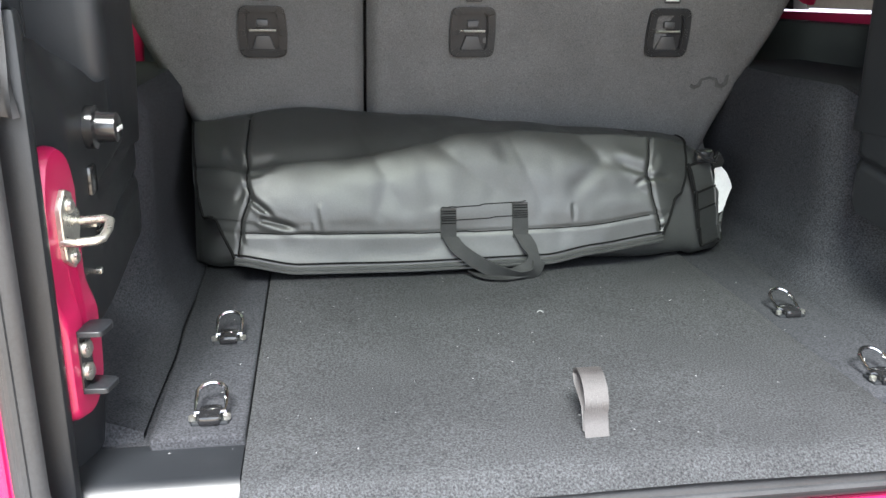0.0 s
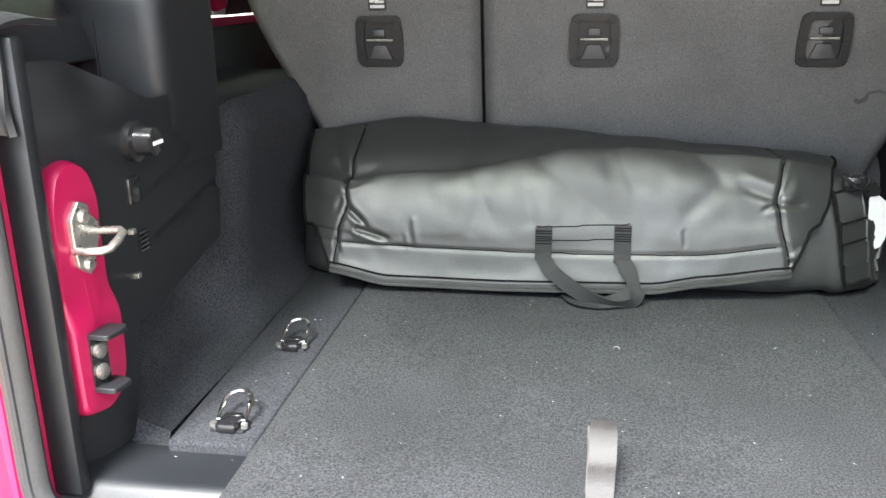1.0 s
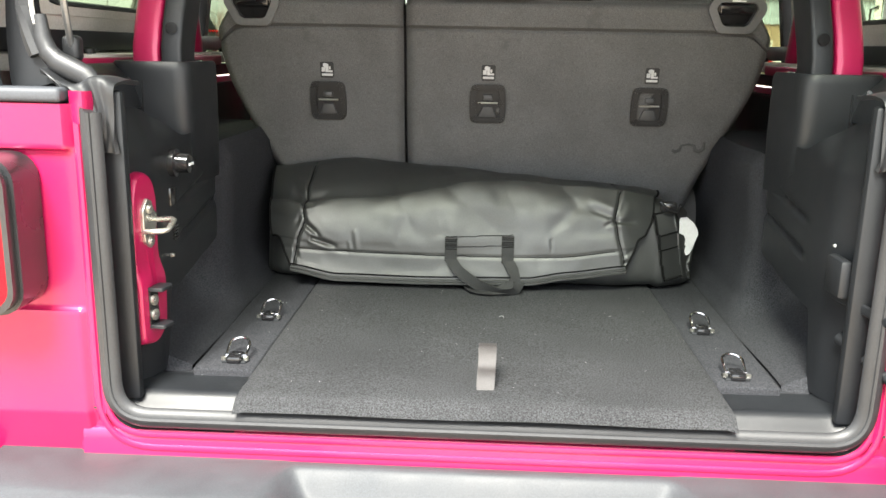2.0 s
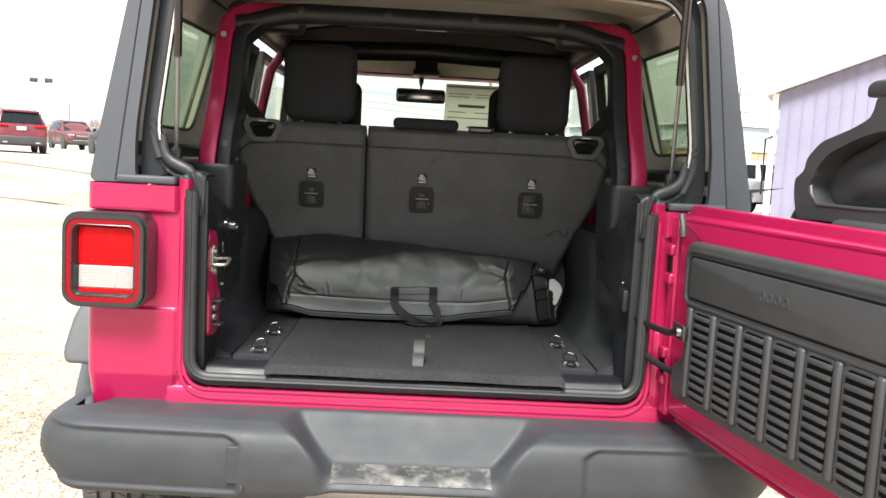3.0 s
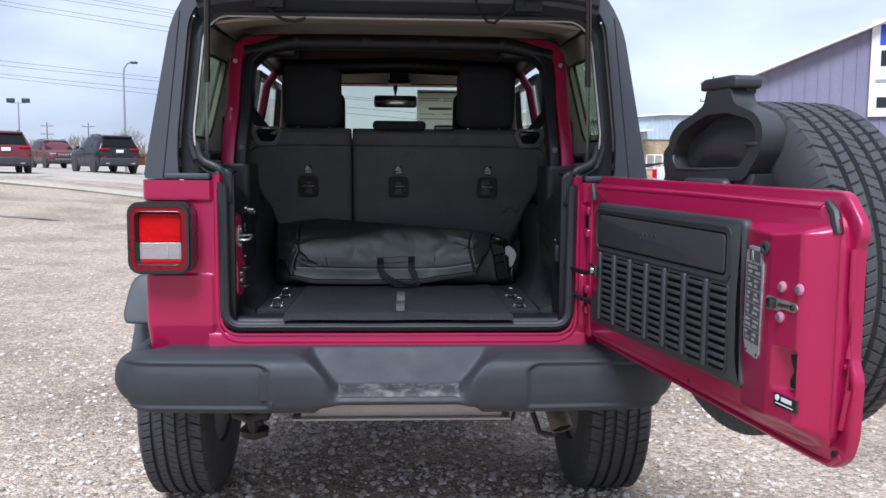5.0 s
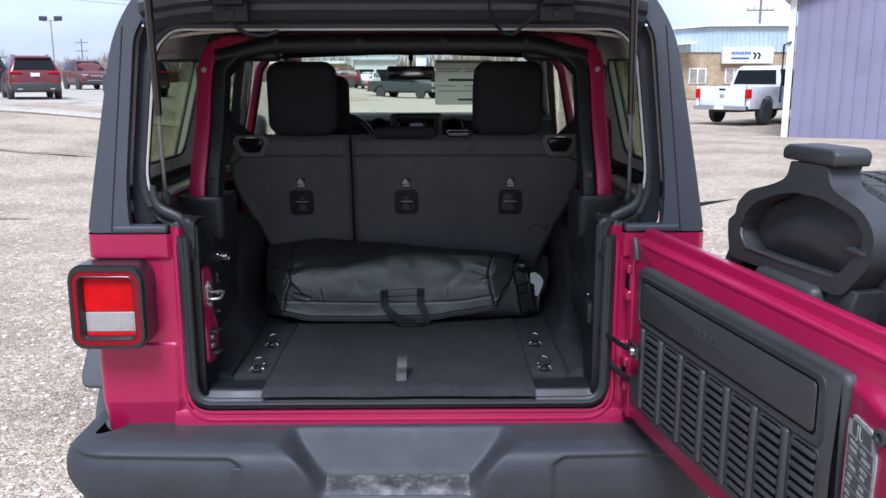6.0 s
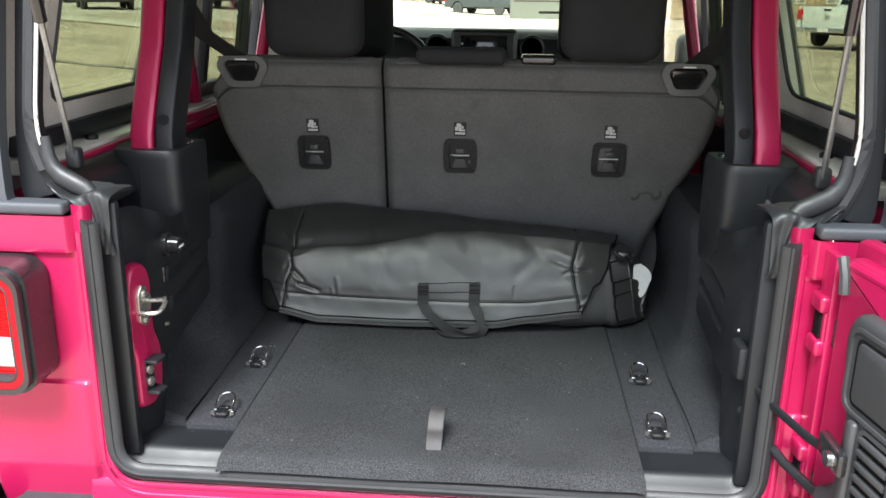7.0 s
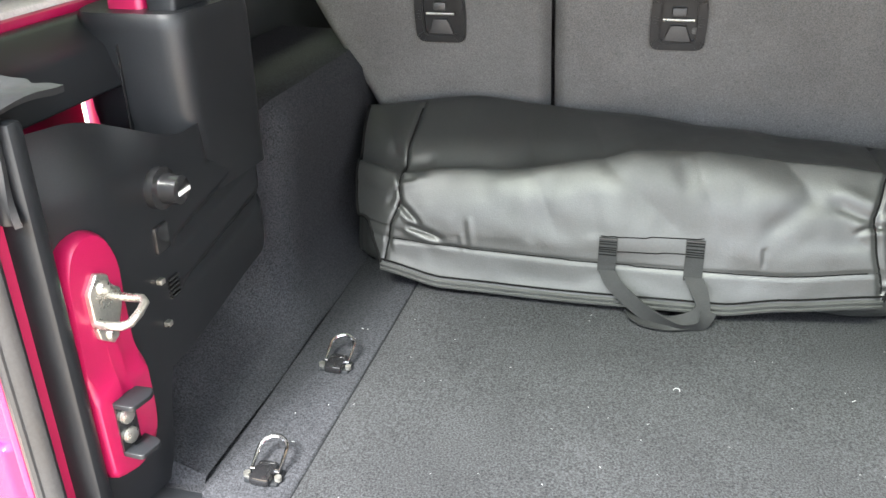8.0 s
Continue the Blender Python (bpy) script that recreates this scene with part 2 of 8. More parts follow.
PAPER = paper_mat()
PAPERPRINT = paper_mat("printed_translucent_paper", 0.42)
CARGLASS = mat("dark_car_glass", (0.010, 0.012, 0.014), 0.14, vary=0.1, bump=0, coat=0.0, spec=0.16)
def gravel_mat():
    """Packed pebbles of two sizes over tan grit, paler and darker in broad patches."""
    m = bpy.data.materials.new("compacted_gravel")
    m.use_nodes = True
    n, l = m.node_tree.nodes, m.node_tree.links
    b = n["Principled BSDF"]
    b.inputs["Roughness"].default_value, b.inputs["Specular IOR Level"].default_value = 0.95, 0.15
    co = n.new("ShaderNodeTexCoord")
    warp = n.new("ShaderNodeTexNoise")
    warp.inputs["Scale"].default_value = 30.0
    wm = n.new("ShaderNodeMix")
    wm.data_type, wm.blend_type = "RGBA", "LINEAR_LIGHT"
    wm.inputs["Factor"].default_value = 0.012
    l.new(co.outputs["Object"], warp.inputs["Vector"])
    l.new(co.outputs["Object"], wm.inputs["A"])
    l.new(warp.outputs["Color"], wm.inputs["B"])
    col, hgt = None, None
    for scale, stops in ((26.0, ((0.0, (0.19, 0.172, 0.148)), (0.40, (0.32, 0.293, 0.255)), (0.82, (0.40, 0.373, 0.330)), (0.94, (0.61, 0.582, 0.535)))),
                         (85.0, ((0.0, (0.13, 0.117, 0.10)), (0.4, (0.36, 0.33, 0.285)), (0.9, (0.62, 0.585, 0.53))))):
        v = n.new("ShaderNodeTexVoronoi")
        v.inputs["Scale"].default_value = scale
        l.new(wm.outputs["Result"], v.inputs["Vector"])
        s = n.new("ShaderNodeSeparateColor")
        l.new(v.outputs["Color"], s.inputs["Color"])
        r = n.new("ShaderNodeValToRGB")
        while len(r.color_ramp.elements) < len(stops):
            r.color_ramp.elements.new(0.5)
        for e, (p, c) in zip(r.color_ramp.elements, stops):
            e.position, e.color = p, (*c, 1)
        l.new(s.outputs["Red"], r.inputs["Fac"])
        if col is None:
            col, hgt = r.outputs["Color"], v.outputs["Distance"]
        else:
            x = n.new("ShaderNodeMix")
            x.data_type = "RGBA"
            x.inputs["Factor"].default_value = 0.58
            l.new(col, x.inputs["A"])
            l.new(r.outputs["Color"], x.inputs["B"])
            col = x.outputs["Result"]
            a = n.new("ShaderNodeMath")
            a.operation = "ADD"
            l.new(hgt, a.inputs[0])
            l.new(v.outputs["Distance"], a.inputs[1])
            hgt = a.outputs["Value"]
    big = n.new("ShaderNodeTexNoise")
    big.inputs["Scale"].default_value, big.inputs["Detail"].default_value = 0.7, 5.0
    l.new(co.outputs["Object"], big.inputs["Vector"])
    br = n.new("ShaderNodeValToRGB")
    br.color_ramp.elements[0].position, br.color_ramp.elements[0].color = 0.36, (0.85, 0.745, 0.635, 1)
    br.color_ramp.elements[1].position, br.color_ramp.elements[1].color = 0.56, (1.15, 1.01, 0.87, 1)
    l.new(big.outputs["Fac"], br.inputs["Fac"])
    x = n.new("ShaderNodeMix")
    x.data_type, x.blend_type = "RGBA", "MULTIPLY"
    x.inputs["Factor"].default_value = 1.0
    l.new(col, x.inputs["A"])
    l.new(br.outputs["Color"], x.inputs["B"])
    l.new(x.outputs["Result"], b.inputs["Base Color"])
    inv = n.new("ShaderNodeMath")
    inv.operation = "SUBTRACT"
    inv.inputs[0].default_value = 1.0
    l.new(hgt, inv.inputs[1])
    bp = n.new("ShaderNodeBump")
    bp.inputs["Strength"].default_value, bp.inputs["Distance"].default_value = 0.8, 0.011
    l.new(inv.outputs["Value"], bp.inputs["Height"])
    l.new(bp.outputs["Normal"], b.inputs["Normal"])
    return m


GRAVEL = gravel_mat()
STONE = mat("pale_stone", (0.50, 0.455, 0.40), 0.9, vary=0.25, scale=20, fine=120, bump=0.4, spec=0.2, island=0.45)
TAR = mat("dark_crack_filler", (0.11, 0.10, 0.09), 0.9, vary=0.2, scale=3, fine=30, bump=0.2, spec=0.2)
DAMP = mat("damp_gravel_streak", (0.22, 0.195, 0.165), 0.9, vary=0.3, scale=6, fine=60, bump=0.4, spec=0.2)
ASPHALT = mat("bleached_asphalt", (0.40, 0.36, 0.30), 0.95, vary=0.12, scale=0.25, fine=14, bump=0.3, second=(0.19, 0.18, 0.17), second_at=0.64, second_soft=0.05, second_scale=0.5, spec=0.2)


# ---- mesh helpers ----
def part(name, bm, material, parent=None, label="", angle=38):
    if not bm.verts:
        bm.free()
        ob = new(name)
        ob.parent = parent
        if label:
            ob["label"] = label
        return ob
    me = bpy.data.meshes.new(name)
    bmesh.ops.recalc_face_normals(bm, faces=bm.faces)
    bm.to_mesh(me)
    bm.free()
    me.polygons.foreach_set("use_smooth", [True] * len(me.polygons))
    me.set_sharp_from_angle(angle=radians(angle))
    me.materials.append(material)
    ob = new(name, me)
    ob.parent = parent
    if label:
        ob["label"] = label
    return ob


def thing(name, label, category, group="", kind="", at=(0, 0, 0), turn=0.0):
    ob = new(name)
    ob.matrix_basis = Matrix.Translation(at) @ Matrix.Rotation(radians(turn), 4, "Z")
    return tagged(ob, label, category, group, kind)


def box(bm, lo, hi, bev=0.0, seg=2, m=None):
    c = [(a + b) / 2 for a, b in zip(lo, hi)]
    s = [max(1e-5, abs(b - a)) for a, b in zip(lo, hi)]
    g = bmesh.ops.create_cube(bm, size=1.0, matrix=Matrix.Translation(c) @ Matrix.Diagonal((*s, 1)))
    vs = g["verts"]
    if bev:
        es = list({e for v in vs for e in v.link_edges})
        r = bmesh.ops.bevel(bm, geom=es, offset=min(bev, min(s) * 0.49), segments=seg, affect="EDGES", profile=0.5)
        vs = list({v for f in r["faces"] for v in f.verts} | {v for v in vs if v.is_valid})
    if m is not None:
        bmesh.ops.transform(bm, matrix=m, verts=vs)
    return vs


def cuboid(lo, hi, bev=0.0, seg=2, m=None):
    bm = bmesh.new()
    box(bm, lo, hi, bev, seg, m)
    return bm


def tube(bm, pts, r, n=10, closed=False, flat=1.0, up=(0, 0, 1), caps=True):
    """A round (or flattened) tube along points; r is a number or one per point."""
    pts = [Vector(p) for p in pts]
    k = len(pts)
    rs = r if isinstance(r, (list, tuple)) else [r] * k
    rings = []
    for i, p in enumerate(pts):
        a = pts[(i - 1) % k] if closed or i else p
        b = pts[(i + 1) % k] if closed or i < k - 1 else p
        d = (b - a).normalized()
        u = Vector(up)
        u = (u - d * u.dot(d))
        if u.length < 1e-4:
            u = Vector((1, 0, 0)) - d * d.x
        u.normalize()
        w = d.cross(u)
        rings.append([bm.verts.new(p + (u * math.cos(t) * flat + w * math.sin(t)) * rs[i]) for t in (2 * math.pi * j / n for j in range(n))])
    for i in range(k if closed else k - 1):
        a, b = rings[i], rings[(i + 1) % k]
        for j in range(n):
            bm.faces.new((a[j], a[(j + 1) % n], b[(j + 1) % n], b[j]))
    if caps and not closed:
        bm.faces.new(rings[0])
        bm.faces.new(rings[-1][::-1])


def tubed(pts, r, n=10, closed=False, flat=1.0, up=(0, 0, 1)):
    bm = bmesh.new()
    tube(bm, pts, r, n, closed, flat, up)
    return bm


def sweep(pts, loop, up):
    """A bar of any section along points."""
    bm = bmesh.new()
    pts = [Vector(p) for p in pts]
    rings = []
    for i, p in enumerate(pts):
        d = (pts[min(i + 1, len(pts) - 1)] - pts[max(i - 1, 0)]).normalized()
        u = Vector(up)
        u = (u - d * u.dot(d)).normalized()
        w = d.cross(u)
        rings.append([bm.verts.new(p + u * a + w * b) for a, b in loop])
    n = len(loop)
    for a, b in zip(rings, rings[1:]):
        for j in range(n):
            bm.faces.new((a[j], a[(j + 1) % n], b[(j + 1) % n], b[j]))
    bm.faces.new(rings[0])
    bm.faces.new(rings[-1][::-1])
    return bm


def ribbon(pts, sides, th):
    """A flat band along points; sides gives the half-width vector at each point."""
    bm = bmesh.new()
    rows = []
    pts = [Vector(p) for p in pts]
    for i, p in enumerate(pts):
        d = (pts[min(i + 1, len(pts) - 1)] - pts[max(i - 1, 0)]).normalized()
        s = Vector(sides[i])
        n = d.cross(s).normalized() * th
        rows.append([bm.verts.new(q) for q in (p - s + n, p + s + n, p + s - n, p - s - n)])
    for a, b in zip(rows, rows[1:]):
        for j in range(4):
            bm.faces.new((a[j], a[(j + 1) % 4], b[(j + 1) % 4], b[j]))
    bm.faces.new(rows[0])
    bm.faces.new(rows[-1][::-1])
    return bm


def rrect(w, h, r, n=5, cx=0.0, cy=0.0):
    """Corner points of a rounded rectangle, anticlockwise."""
    out = []
    for sx, sy, a0 in ((1, 1, 0), (-1, 1, 90), (-1, -1, 180), (1, -1, 270)):
        for i in range(n + 1):
            a = radians(a0 + 90 * i / n)
            out.append((cx + sx * (w / 2 - r) + r * math.cos(a), cy + sy * (h / 2 - r) + r * math.sin(a)))
    return out


def rounded(poly, r, n=5):
    """A polygon with its corners rounded; r is a number or one per corner."""
    out, k = [], len(poly)
    for i in range(k):
        p0, p, p1 = (Vector(poly[(i + j) % k]).to_2d() for j in (-1, 0, 1))
        ri = r[i] if isinstance(r, (list, tuple)) else r
        a, b = (p0 - p), (p1 - p)
        t = min(ri, a.length * 0.48, b.length * 0.48)
        a, b = p + a.normalized() * t, p + b.normalized() * t
        for j in range(n + 1):
            s = j / n
            out.append(tuple(a * (1 - s) ** 2 + p * 2 * s * (1 - s) + b * s * s))
    return out


def prism(bm, loop, place, d0, d1, bev=0.0):
    """A polygon pushed from depth d0 to d1; place(u, v, d) gives the point. bev rounds the d1 rim."""
    cu = sum(p[0] for p in loop) / len(loop)
    cv = sum(p[1] for p in loop) / len(loop)
    layers = [(d0, 0.0)]
    if bev:
        sgn = 1 if d1 > d0 else -1
        for i in range(4):
            a = math.pi / 2 * i / 3
            layers.append((d1 - sgn * bev * (1 - math.sin(a)), bev * (1 - math.cos(a))))
    else:
        layers.append((d1, 0.0))
    k, rings = len(loop), []
    inward = []
    area = sum(loop[i][0] * loop[(i + 1) % k][1] - loop[(i + 1) % k][0] * loop[i][1] for i in range(k))
    s = 1 if area > 0 else -1
    for i in range(k):
        a, b = Vector(loop[i - 1]).to_2d(), Vector(loop[(i + 1) % k]).to_2d()
        t = (b - a)
        t = t.normalized() if t.length > 1e-9 else Vector((1, 0))
        inward.append((-t.y * s, t.x * s))
    for d, ins in layers:
        rings.append([bm.verts.new(place(u + q[0] * ins, v + q[1] * ins, d)) for (u, v), q in zip(loop, inward)])
    for a, b in zip(rings, rings[1:]):
        for i in range(k):
            bm.faces.new((a[i], a[(i + 1) % k], b[(i + 1) % k], b[i]))
    bm.faces.new(rings[0][::-1])
    bm.faces.new(rings[-1])


def frame_prism(bm, outer, inner, place, d0, d1, skip=()):
    """A plate with a hole: two loops of equal count, from depth d0 to d1; the spans in skip stay open."""
    k = len(outer)
    r = [[bm.verts.new(place(u, v, d)) for u, v in lp] for d in (d0, d1) for lp in (outer, inner)]
    o0, i0, o1, i1 = r
    for i in range(k):
        if i in skip:
            continue
        j = (i + 1) % k
        for a, b in ((o0, i0), (i0, i1), (i1, o1), (o1, o0)):
            bm.faces.new((a[i], a[j], b[j], b[i]))


def lathe(bm, prof, centre, axis="x", n=48, wave=None):
    """prof: (along the axis, radius)."""
    c = Vector(centre)
    rings = []
    for j, (a, r) in enumerate(prof):
        ring = []
        for i in range(n):
            t = 2 * math.pi * i / n
            rr = r + (wave(j, i) if wave else 0.0)
            u, v = rr * math.cos(t), rr * math.sin(t)
            ring.append(bm.verts.new(c + Vector({"x": (a, u, v), "y": (u, a, v), "z": (u, v, a)}[axis])))
        rings.append(ring)
    for a, b in zip(rings, rings[1:]):
        for i in range(n):
            bm.faces.new((a[i], a[(i + 1) % n], b[(i + 1) % n], b[i]))
    for ring in (rings[0], rings[-1]):
        if (ring[0].co - ring[n // 2].co).length > 1e-4:
            bm.faces.new(ring)


def lathed(prof, centre, axis="x", n=48, wave=None):
    bm = bmesh.new()
    lathe(bm, prof, centre, axis, n, wave)
    return bm


def sheet(bm, fn, nu, nv):
    """A grid of faces from fn(u, v), both from 0 to 1."""
    vs = [[bm.verts.new(fn(i / nu, j / nv)) for j in range(nv + 1)] for i in range(nu + 1)]
    for i in range(nu):
        for j in range(nv):
            bm.faces.new((vs[i][j], vs[i + 1][j], vs[i + 1][j + 1], vs[i][j + 1]))
    return vs


def thick(bm, d):
    bmesh.ops.recalc_face_normals(bm, faces=bm.faces)
    bmesh.ops.solidify(bm, geom=bm.faces[:], thickness=d)
    return bm


def smooth(a, b, x):
    t = min(1.0, max(0.0, (x - a) / (b - a)))
    return t * t * (3 - 2 * t)


def lerp(a, b, t):
    return a + (b - a) * t


def spline(pts, q):
    """A smooth curve through the points, q running from 0 to the last one."""
    i = min(int(q), len(pts) - 2)
    t = q - i
    a, b, c, d = (pts[max(0, min(len(pts) - 1, i + k))] for k in (-1, 0, 1, 2))
    return [0.5 * (2 * b[k] + (c[k] - a[k]) * t + (2 * a[k] - 5 * b[k] + 4 * c[k] - d[k]) * t * t + (3 * b[k] - a[k] - 3 * c[k] + d[k]) * t ** 3) for k in (0, 1)]


# ---- ground ----
def ground_z(x, y):
    r = math.hypot(x, y)
    far = smooth(5, 22, r)
    rise = 0.84 * smooth(1.5, 13, -x) + 0.006 * max(0.0, min(80.0, -x - 13))
    return -0.02 + rise * far + 0.012 * noise.noise(Vector((x * 0.9, y * 0.9, 3.0))) * smooth(0.8, 3, r)


bm = bmesh.new()
steps = [0, 0.6, 1.2, 1.8, 2.5, 3.3, 4.2, 5.5, 7, 9, 12, 16, 21, 27, 34, 44, 60, 90, 140, 240, 420, 800, 1600]
axis = sorted({-s for s in steps} | set(steps))
grid = [[bm.verts.new((x, y, ground_z(x, y))) for y in axis] for x in axis]
for i in range(len(axis) - 1):
    for j in range(len(axis) - 1):
        bm.faces.new((grid[i][j], grid[i + 1][j], grid[i + 1][j + 1], grid[i][j + 1]))
ground = tagged(part("ground", bm, GRAVEL), "pale tan compacted gravel lot with scattered stones", "ground", kind="structure")

bm = bmesh.new()
sheet(bm, lambda u, v: (lerp(-110, 3 + 2 * noise.noise(Vector((v * 9, 0, 0))), u), 20 + lerp(0, 136, v * v) + 0.5 * noise.noise(Vector((u * 14, 1, 0))) * (1 - v),
                        ground_z(lerp(-110, 3, u), 20 + 136 * v * v) + 0.03), 60, 40)
thick(bm, 0.1)
lot = tagged(part("pavement", bm, ASPHALT), "bleached cracked asphalt lot beside the gravel", "pavement", kind="structure")
def streak(x0, x1, y, wide, seed):
    """A wandering dark line lying on the lot."""
    bm = bmesh.new()
    def at(u, v):
        x = lerp(x0, x1, u)
        w = wide * (0.35 + 0.65 * abs(noise.noise(Vector((x * 0.8, seed, 1.0))))) * math.sin(math.pi * lerp(0.02, 0.98, u)) ** 0.4
        yy = y + 0.6 * noise.noise(Vector((x * 0.22, seed, 0.0))) + 0.12 * noise.noise(Vector((x * 1.7, seed, 5.0))) + w * (v - 0.5)
        return (x, yy, ground_z(x, yy) + (0.045 if y > 20 else 0.012))
    sheet(bm, at, 90, 2)
    return bm
for k, (x0, x1, y, wide) in enumerate(((-30, -2, 22.6, 0.26), (-24, -6, 24.6, 0.14), (-19, -9, 27.5, 0.16), (-34, -14, 30.0, 0.18))):
    part("crack", streak(x0, x1, y, wide, 3.1 * k), TAR, lot)
for k, (x0, x1, y, wide) in enumerate(((-9.2, -6.2, 13.6, 0.5), (-5.6, -4.5, 7.6, 0.16), (-13.5, -10.0, 17.0, 0.4))):
    part("damp_streak", streak(x0, x1, y, wide, 9.0 + k), DAMP, ground)

# ---- the vehicle: body ----
suv = thing("off_road_suv", "magenta off-road SUV with grey hardtop, tailgate and rear glass open", "car")
BELT, FLOOR = 1.215, 0.80


def xz(y0, lean=0.0):
    """Points on a rear-facing plane: u across, v up, d to the rear."""
    return lambda u, v, d: (u, y0 + lean * (v - BELT) - d, v)


# rear corner panels, wrapped round to the side
for s in (-1, 1):
    def corner(u, v, s=s):
        z = lerp(0.655, BELT, v)
        bulge = 0.011 * smooth(1.150, 1.157, z) + 0.007 * (1 - smooth(0.926, 0.933, z))
        tuck = 0.026 * max(0.0, (0.775 - z) / 0.12)
        X = 0.764 + bulge * 0.6 - tuck * 0.35
        Y = 0.004 + tuck
        r, L1, L2 = 0.026, X - 0.026 - 0.555, 0.42
        Ltot = L1 + r * math.pi / 2 + L2
        q = u * Ltot
        if q < L1:
            p = (0.555 + q, Y - bulge * smooth(0.003, 0.014, q))
        elif q < L1 + r * math.pi / 2:
            a = (q - L1) / r
            p = (X - r + r * math.sin(a), Y - bulge * math.cos(a) + r - r * math.cos(a))
        else:
            p = (X, Y + r + q - L1 - r * math.pi / 2)
        return (s * p[0], p[1], z)
    bm = bmesh.new()
    sheet(bm, corner, 190, 150)
    part("corner_panel", bm, PAINT, suv, "magenta painted rear corner panel")
    # stepped door flange round the opening
    bm = bmesh.new()
    prof = [(0.562, 0.006), (0.557, 0.003), (0.550, 0.001), (0.544, -0.002), (0.540, -0.003), (0.537, 0.000), (0.534, 0.008), (0.528, 0.03)]
    zs = [0.775, 0.80, 0.85, 0.95, 1.05, 1.15, 1.20, 1.232]
    rows = [[bm.verts.new((s * x, y, z)) for x, y in prof] for z in zs]
    for a, b in zip(rows, rows[1:]):
        for i in range(len(prof) - 1):
            bm.faces.new((a[i], a[i + 1], b[i + 1], b[i]))
    part("door_flange", bm, PAINT, suv)
    # side wall of the tub and doors
    bm = bmesh.new()
    loop = rounded([(0.46, 0.50), (0.46, BELT), (3.25, BELT - 0.02), (3.25, 0.50)], 0.02)
    prism(bm, loop, lambda u, v, d, s=s: (s * (0.765 - d), u, v), 0.0, 0.03)
    part("body_side", bm, PAINT, suv)
    for y0, y1 in ((0.98, 1.72), (1.80, 2.70)):
        bm = bmesh.new()
        prism(bm, rounded([(y0, 0.52), (y0, BELT - 0.03), (y1, BELT - 0.05), (y1, 0.52)], 0.05), lambda u, v, d, s=s: (s * (0.765 + d), u, v), 0.0, 0.014, 0.008)
        d = part("side_door", bm, PAINT, suv)
        part("door_handle", cuboid((s * 0.779, y0 + 0.05, 1.06), (s * 0.80, y0 + 0.19, 1.09), 0.008), PLASTIC, d)
    part("door_card", cuboid((s * 0.715, 0.44, 0.66), (s * 0.733, 3.2, BELT - 0.02), 0.008), TRIM, suv, "black inner door panel")
    # front fender and flares
    part("front_fender", cuboid((s * 0.50, 3.25, 0.62), (s * 0.765, 4.35, 1.10), 0.05, 4), PAINT, suv)
    for yc in (0.76, 3.77):
        arc = [(yc + 0.53 * math.cos(a), 0.385 + 0.53 * math.sin(a)) for a in (math.pi * i / 24 for i in range(3, 22))]
        if yc < 1:
            arc = [(max(0.14, y), min(z, 0.90)) for y, z in arc]
        else:
            arc = [(y, min(z, 0.88)) for y, z in arc]
        bm = bmesh.new()
        rows = []
        for y, z in arc:
            rows.append([bm.verts.new((s * x, lerp(yc, y, k), lerp(0.385, z, k))) for x, k in ((0.72, 0.93), (0.87, 0.93), (0.905, 0.97), (0.905, 1.0), (0.865, 1.04), (0.75, 1.05))])
        for a, b in zip(rows, rows[1:]):
            for i in range(5):
                bm.faces.new((a[i], a[i + 1], b[i + 1], b[i]))
        thick(bm, 0.012)
        part("fender_flare", bm, FLARE, suv, "dark textured plastic fender flare")
    bm = bmesh.new()
    prism(bm, rounded([(0.752, 0.742), (0.886, 0.746), (0.896, 0.775), (0.884, 0.860), (0.868, 0.893), (0.835, 0.902), (0.752, 0.902)], [0.004, 0.014, 0.02, 0.02, 0.02, 0.02, 0.004], 4), lambda u, v, d, s=s: (s * u, 0.17 + 0.45 * (v - 0.745) - d, v), -0.11, 0.0, 0.012)
    part("flare_end", bm, FLARE, suv, "grey plastic rear end of the fender flare", angle=50)
    # wheelhouse liner closing the arch from inside
    part("wheel_liner", cuboid((s * 0.50, 0.24, 0.55), (s * 0.70, 1.30, 0.78), 0.05, 3), DARKSTEEL, suv)

# lower sill of the opening, in magenta, with its rolled lip
bm = bmesh.new()
prof = [(0.03, 0.752), (0.012, 0.752), (0.004, 0.749), (0.001, 0.744), (0.0, 0.735), (-0.001, 0.722), (-0.002, 0.710), (-0.003, 0.70), (0.0, 0.655)]
sheet(bm, lambda u, v: (lerp(-0.578, 0.578, u), *prof[round(v * 8)]), 30, 8)
part("rear_sill", bm, PAINT, suv, "magenta painted sill lip below the opening")
# rounded lower corners of the flange
for s in (-1, 1):
    bm = bmesh.new()
    arc = [(0.479 + 0.062 * math.cos(a), 0.810 - 0.062 * math.sin(a)) for a in (math.pi * 0.5 * i / 10 for i in range(11))]
    prism(bm, [(0.585, 0.70), (0.585, 0.87), (0.541, 0.87)] + arc + [(0.45, 0.748), (0.45, 0.70)], lambda u, v, d, s=s: (s * u, 0.0075 + d, v), 0.0, 0.020)
    part("flange_corner", bm, PAINT, suv)
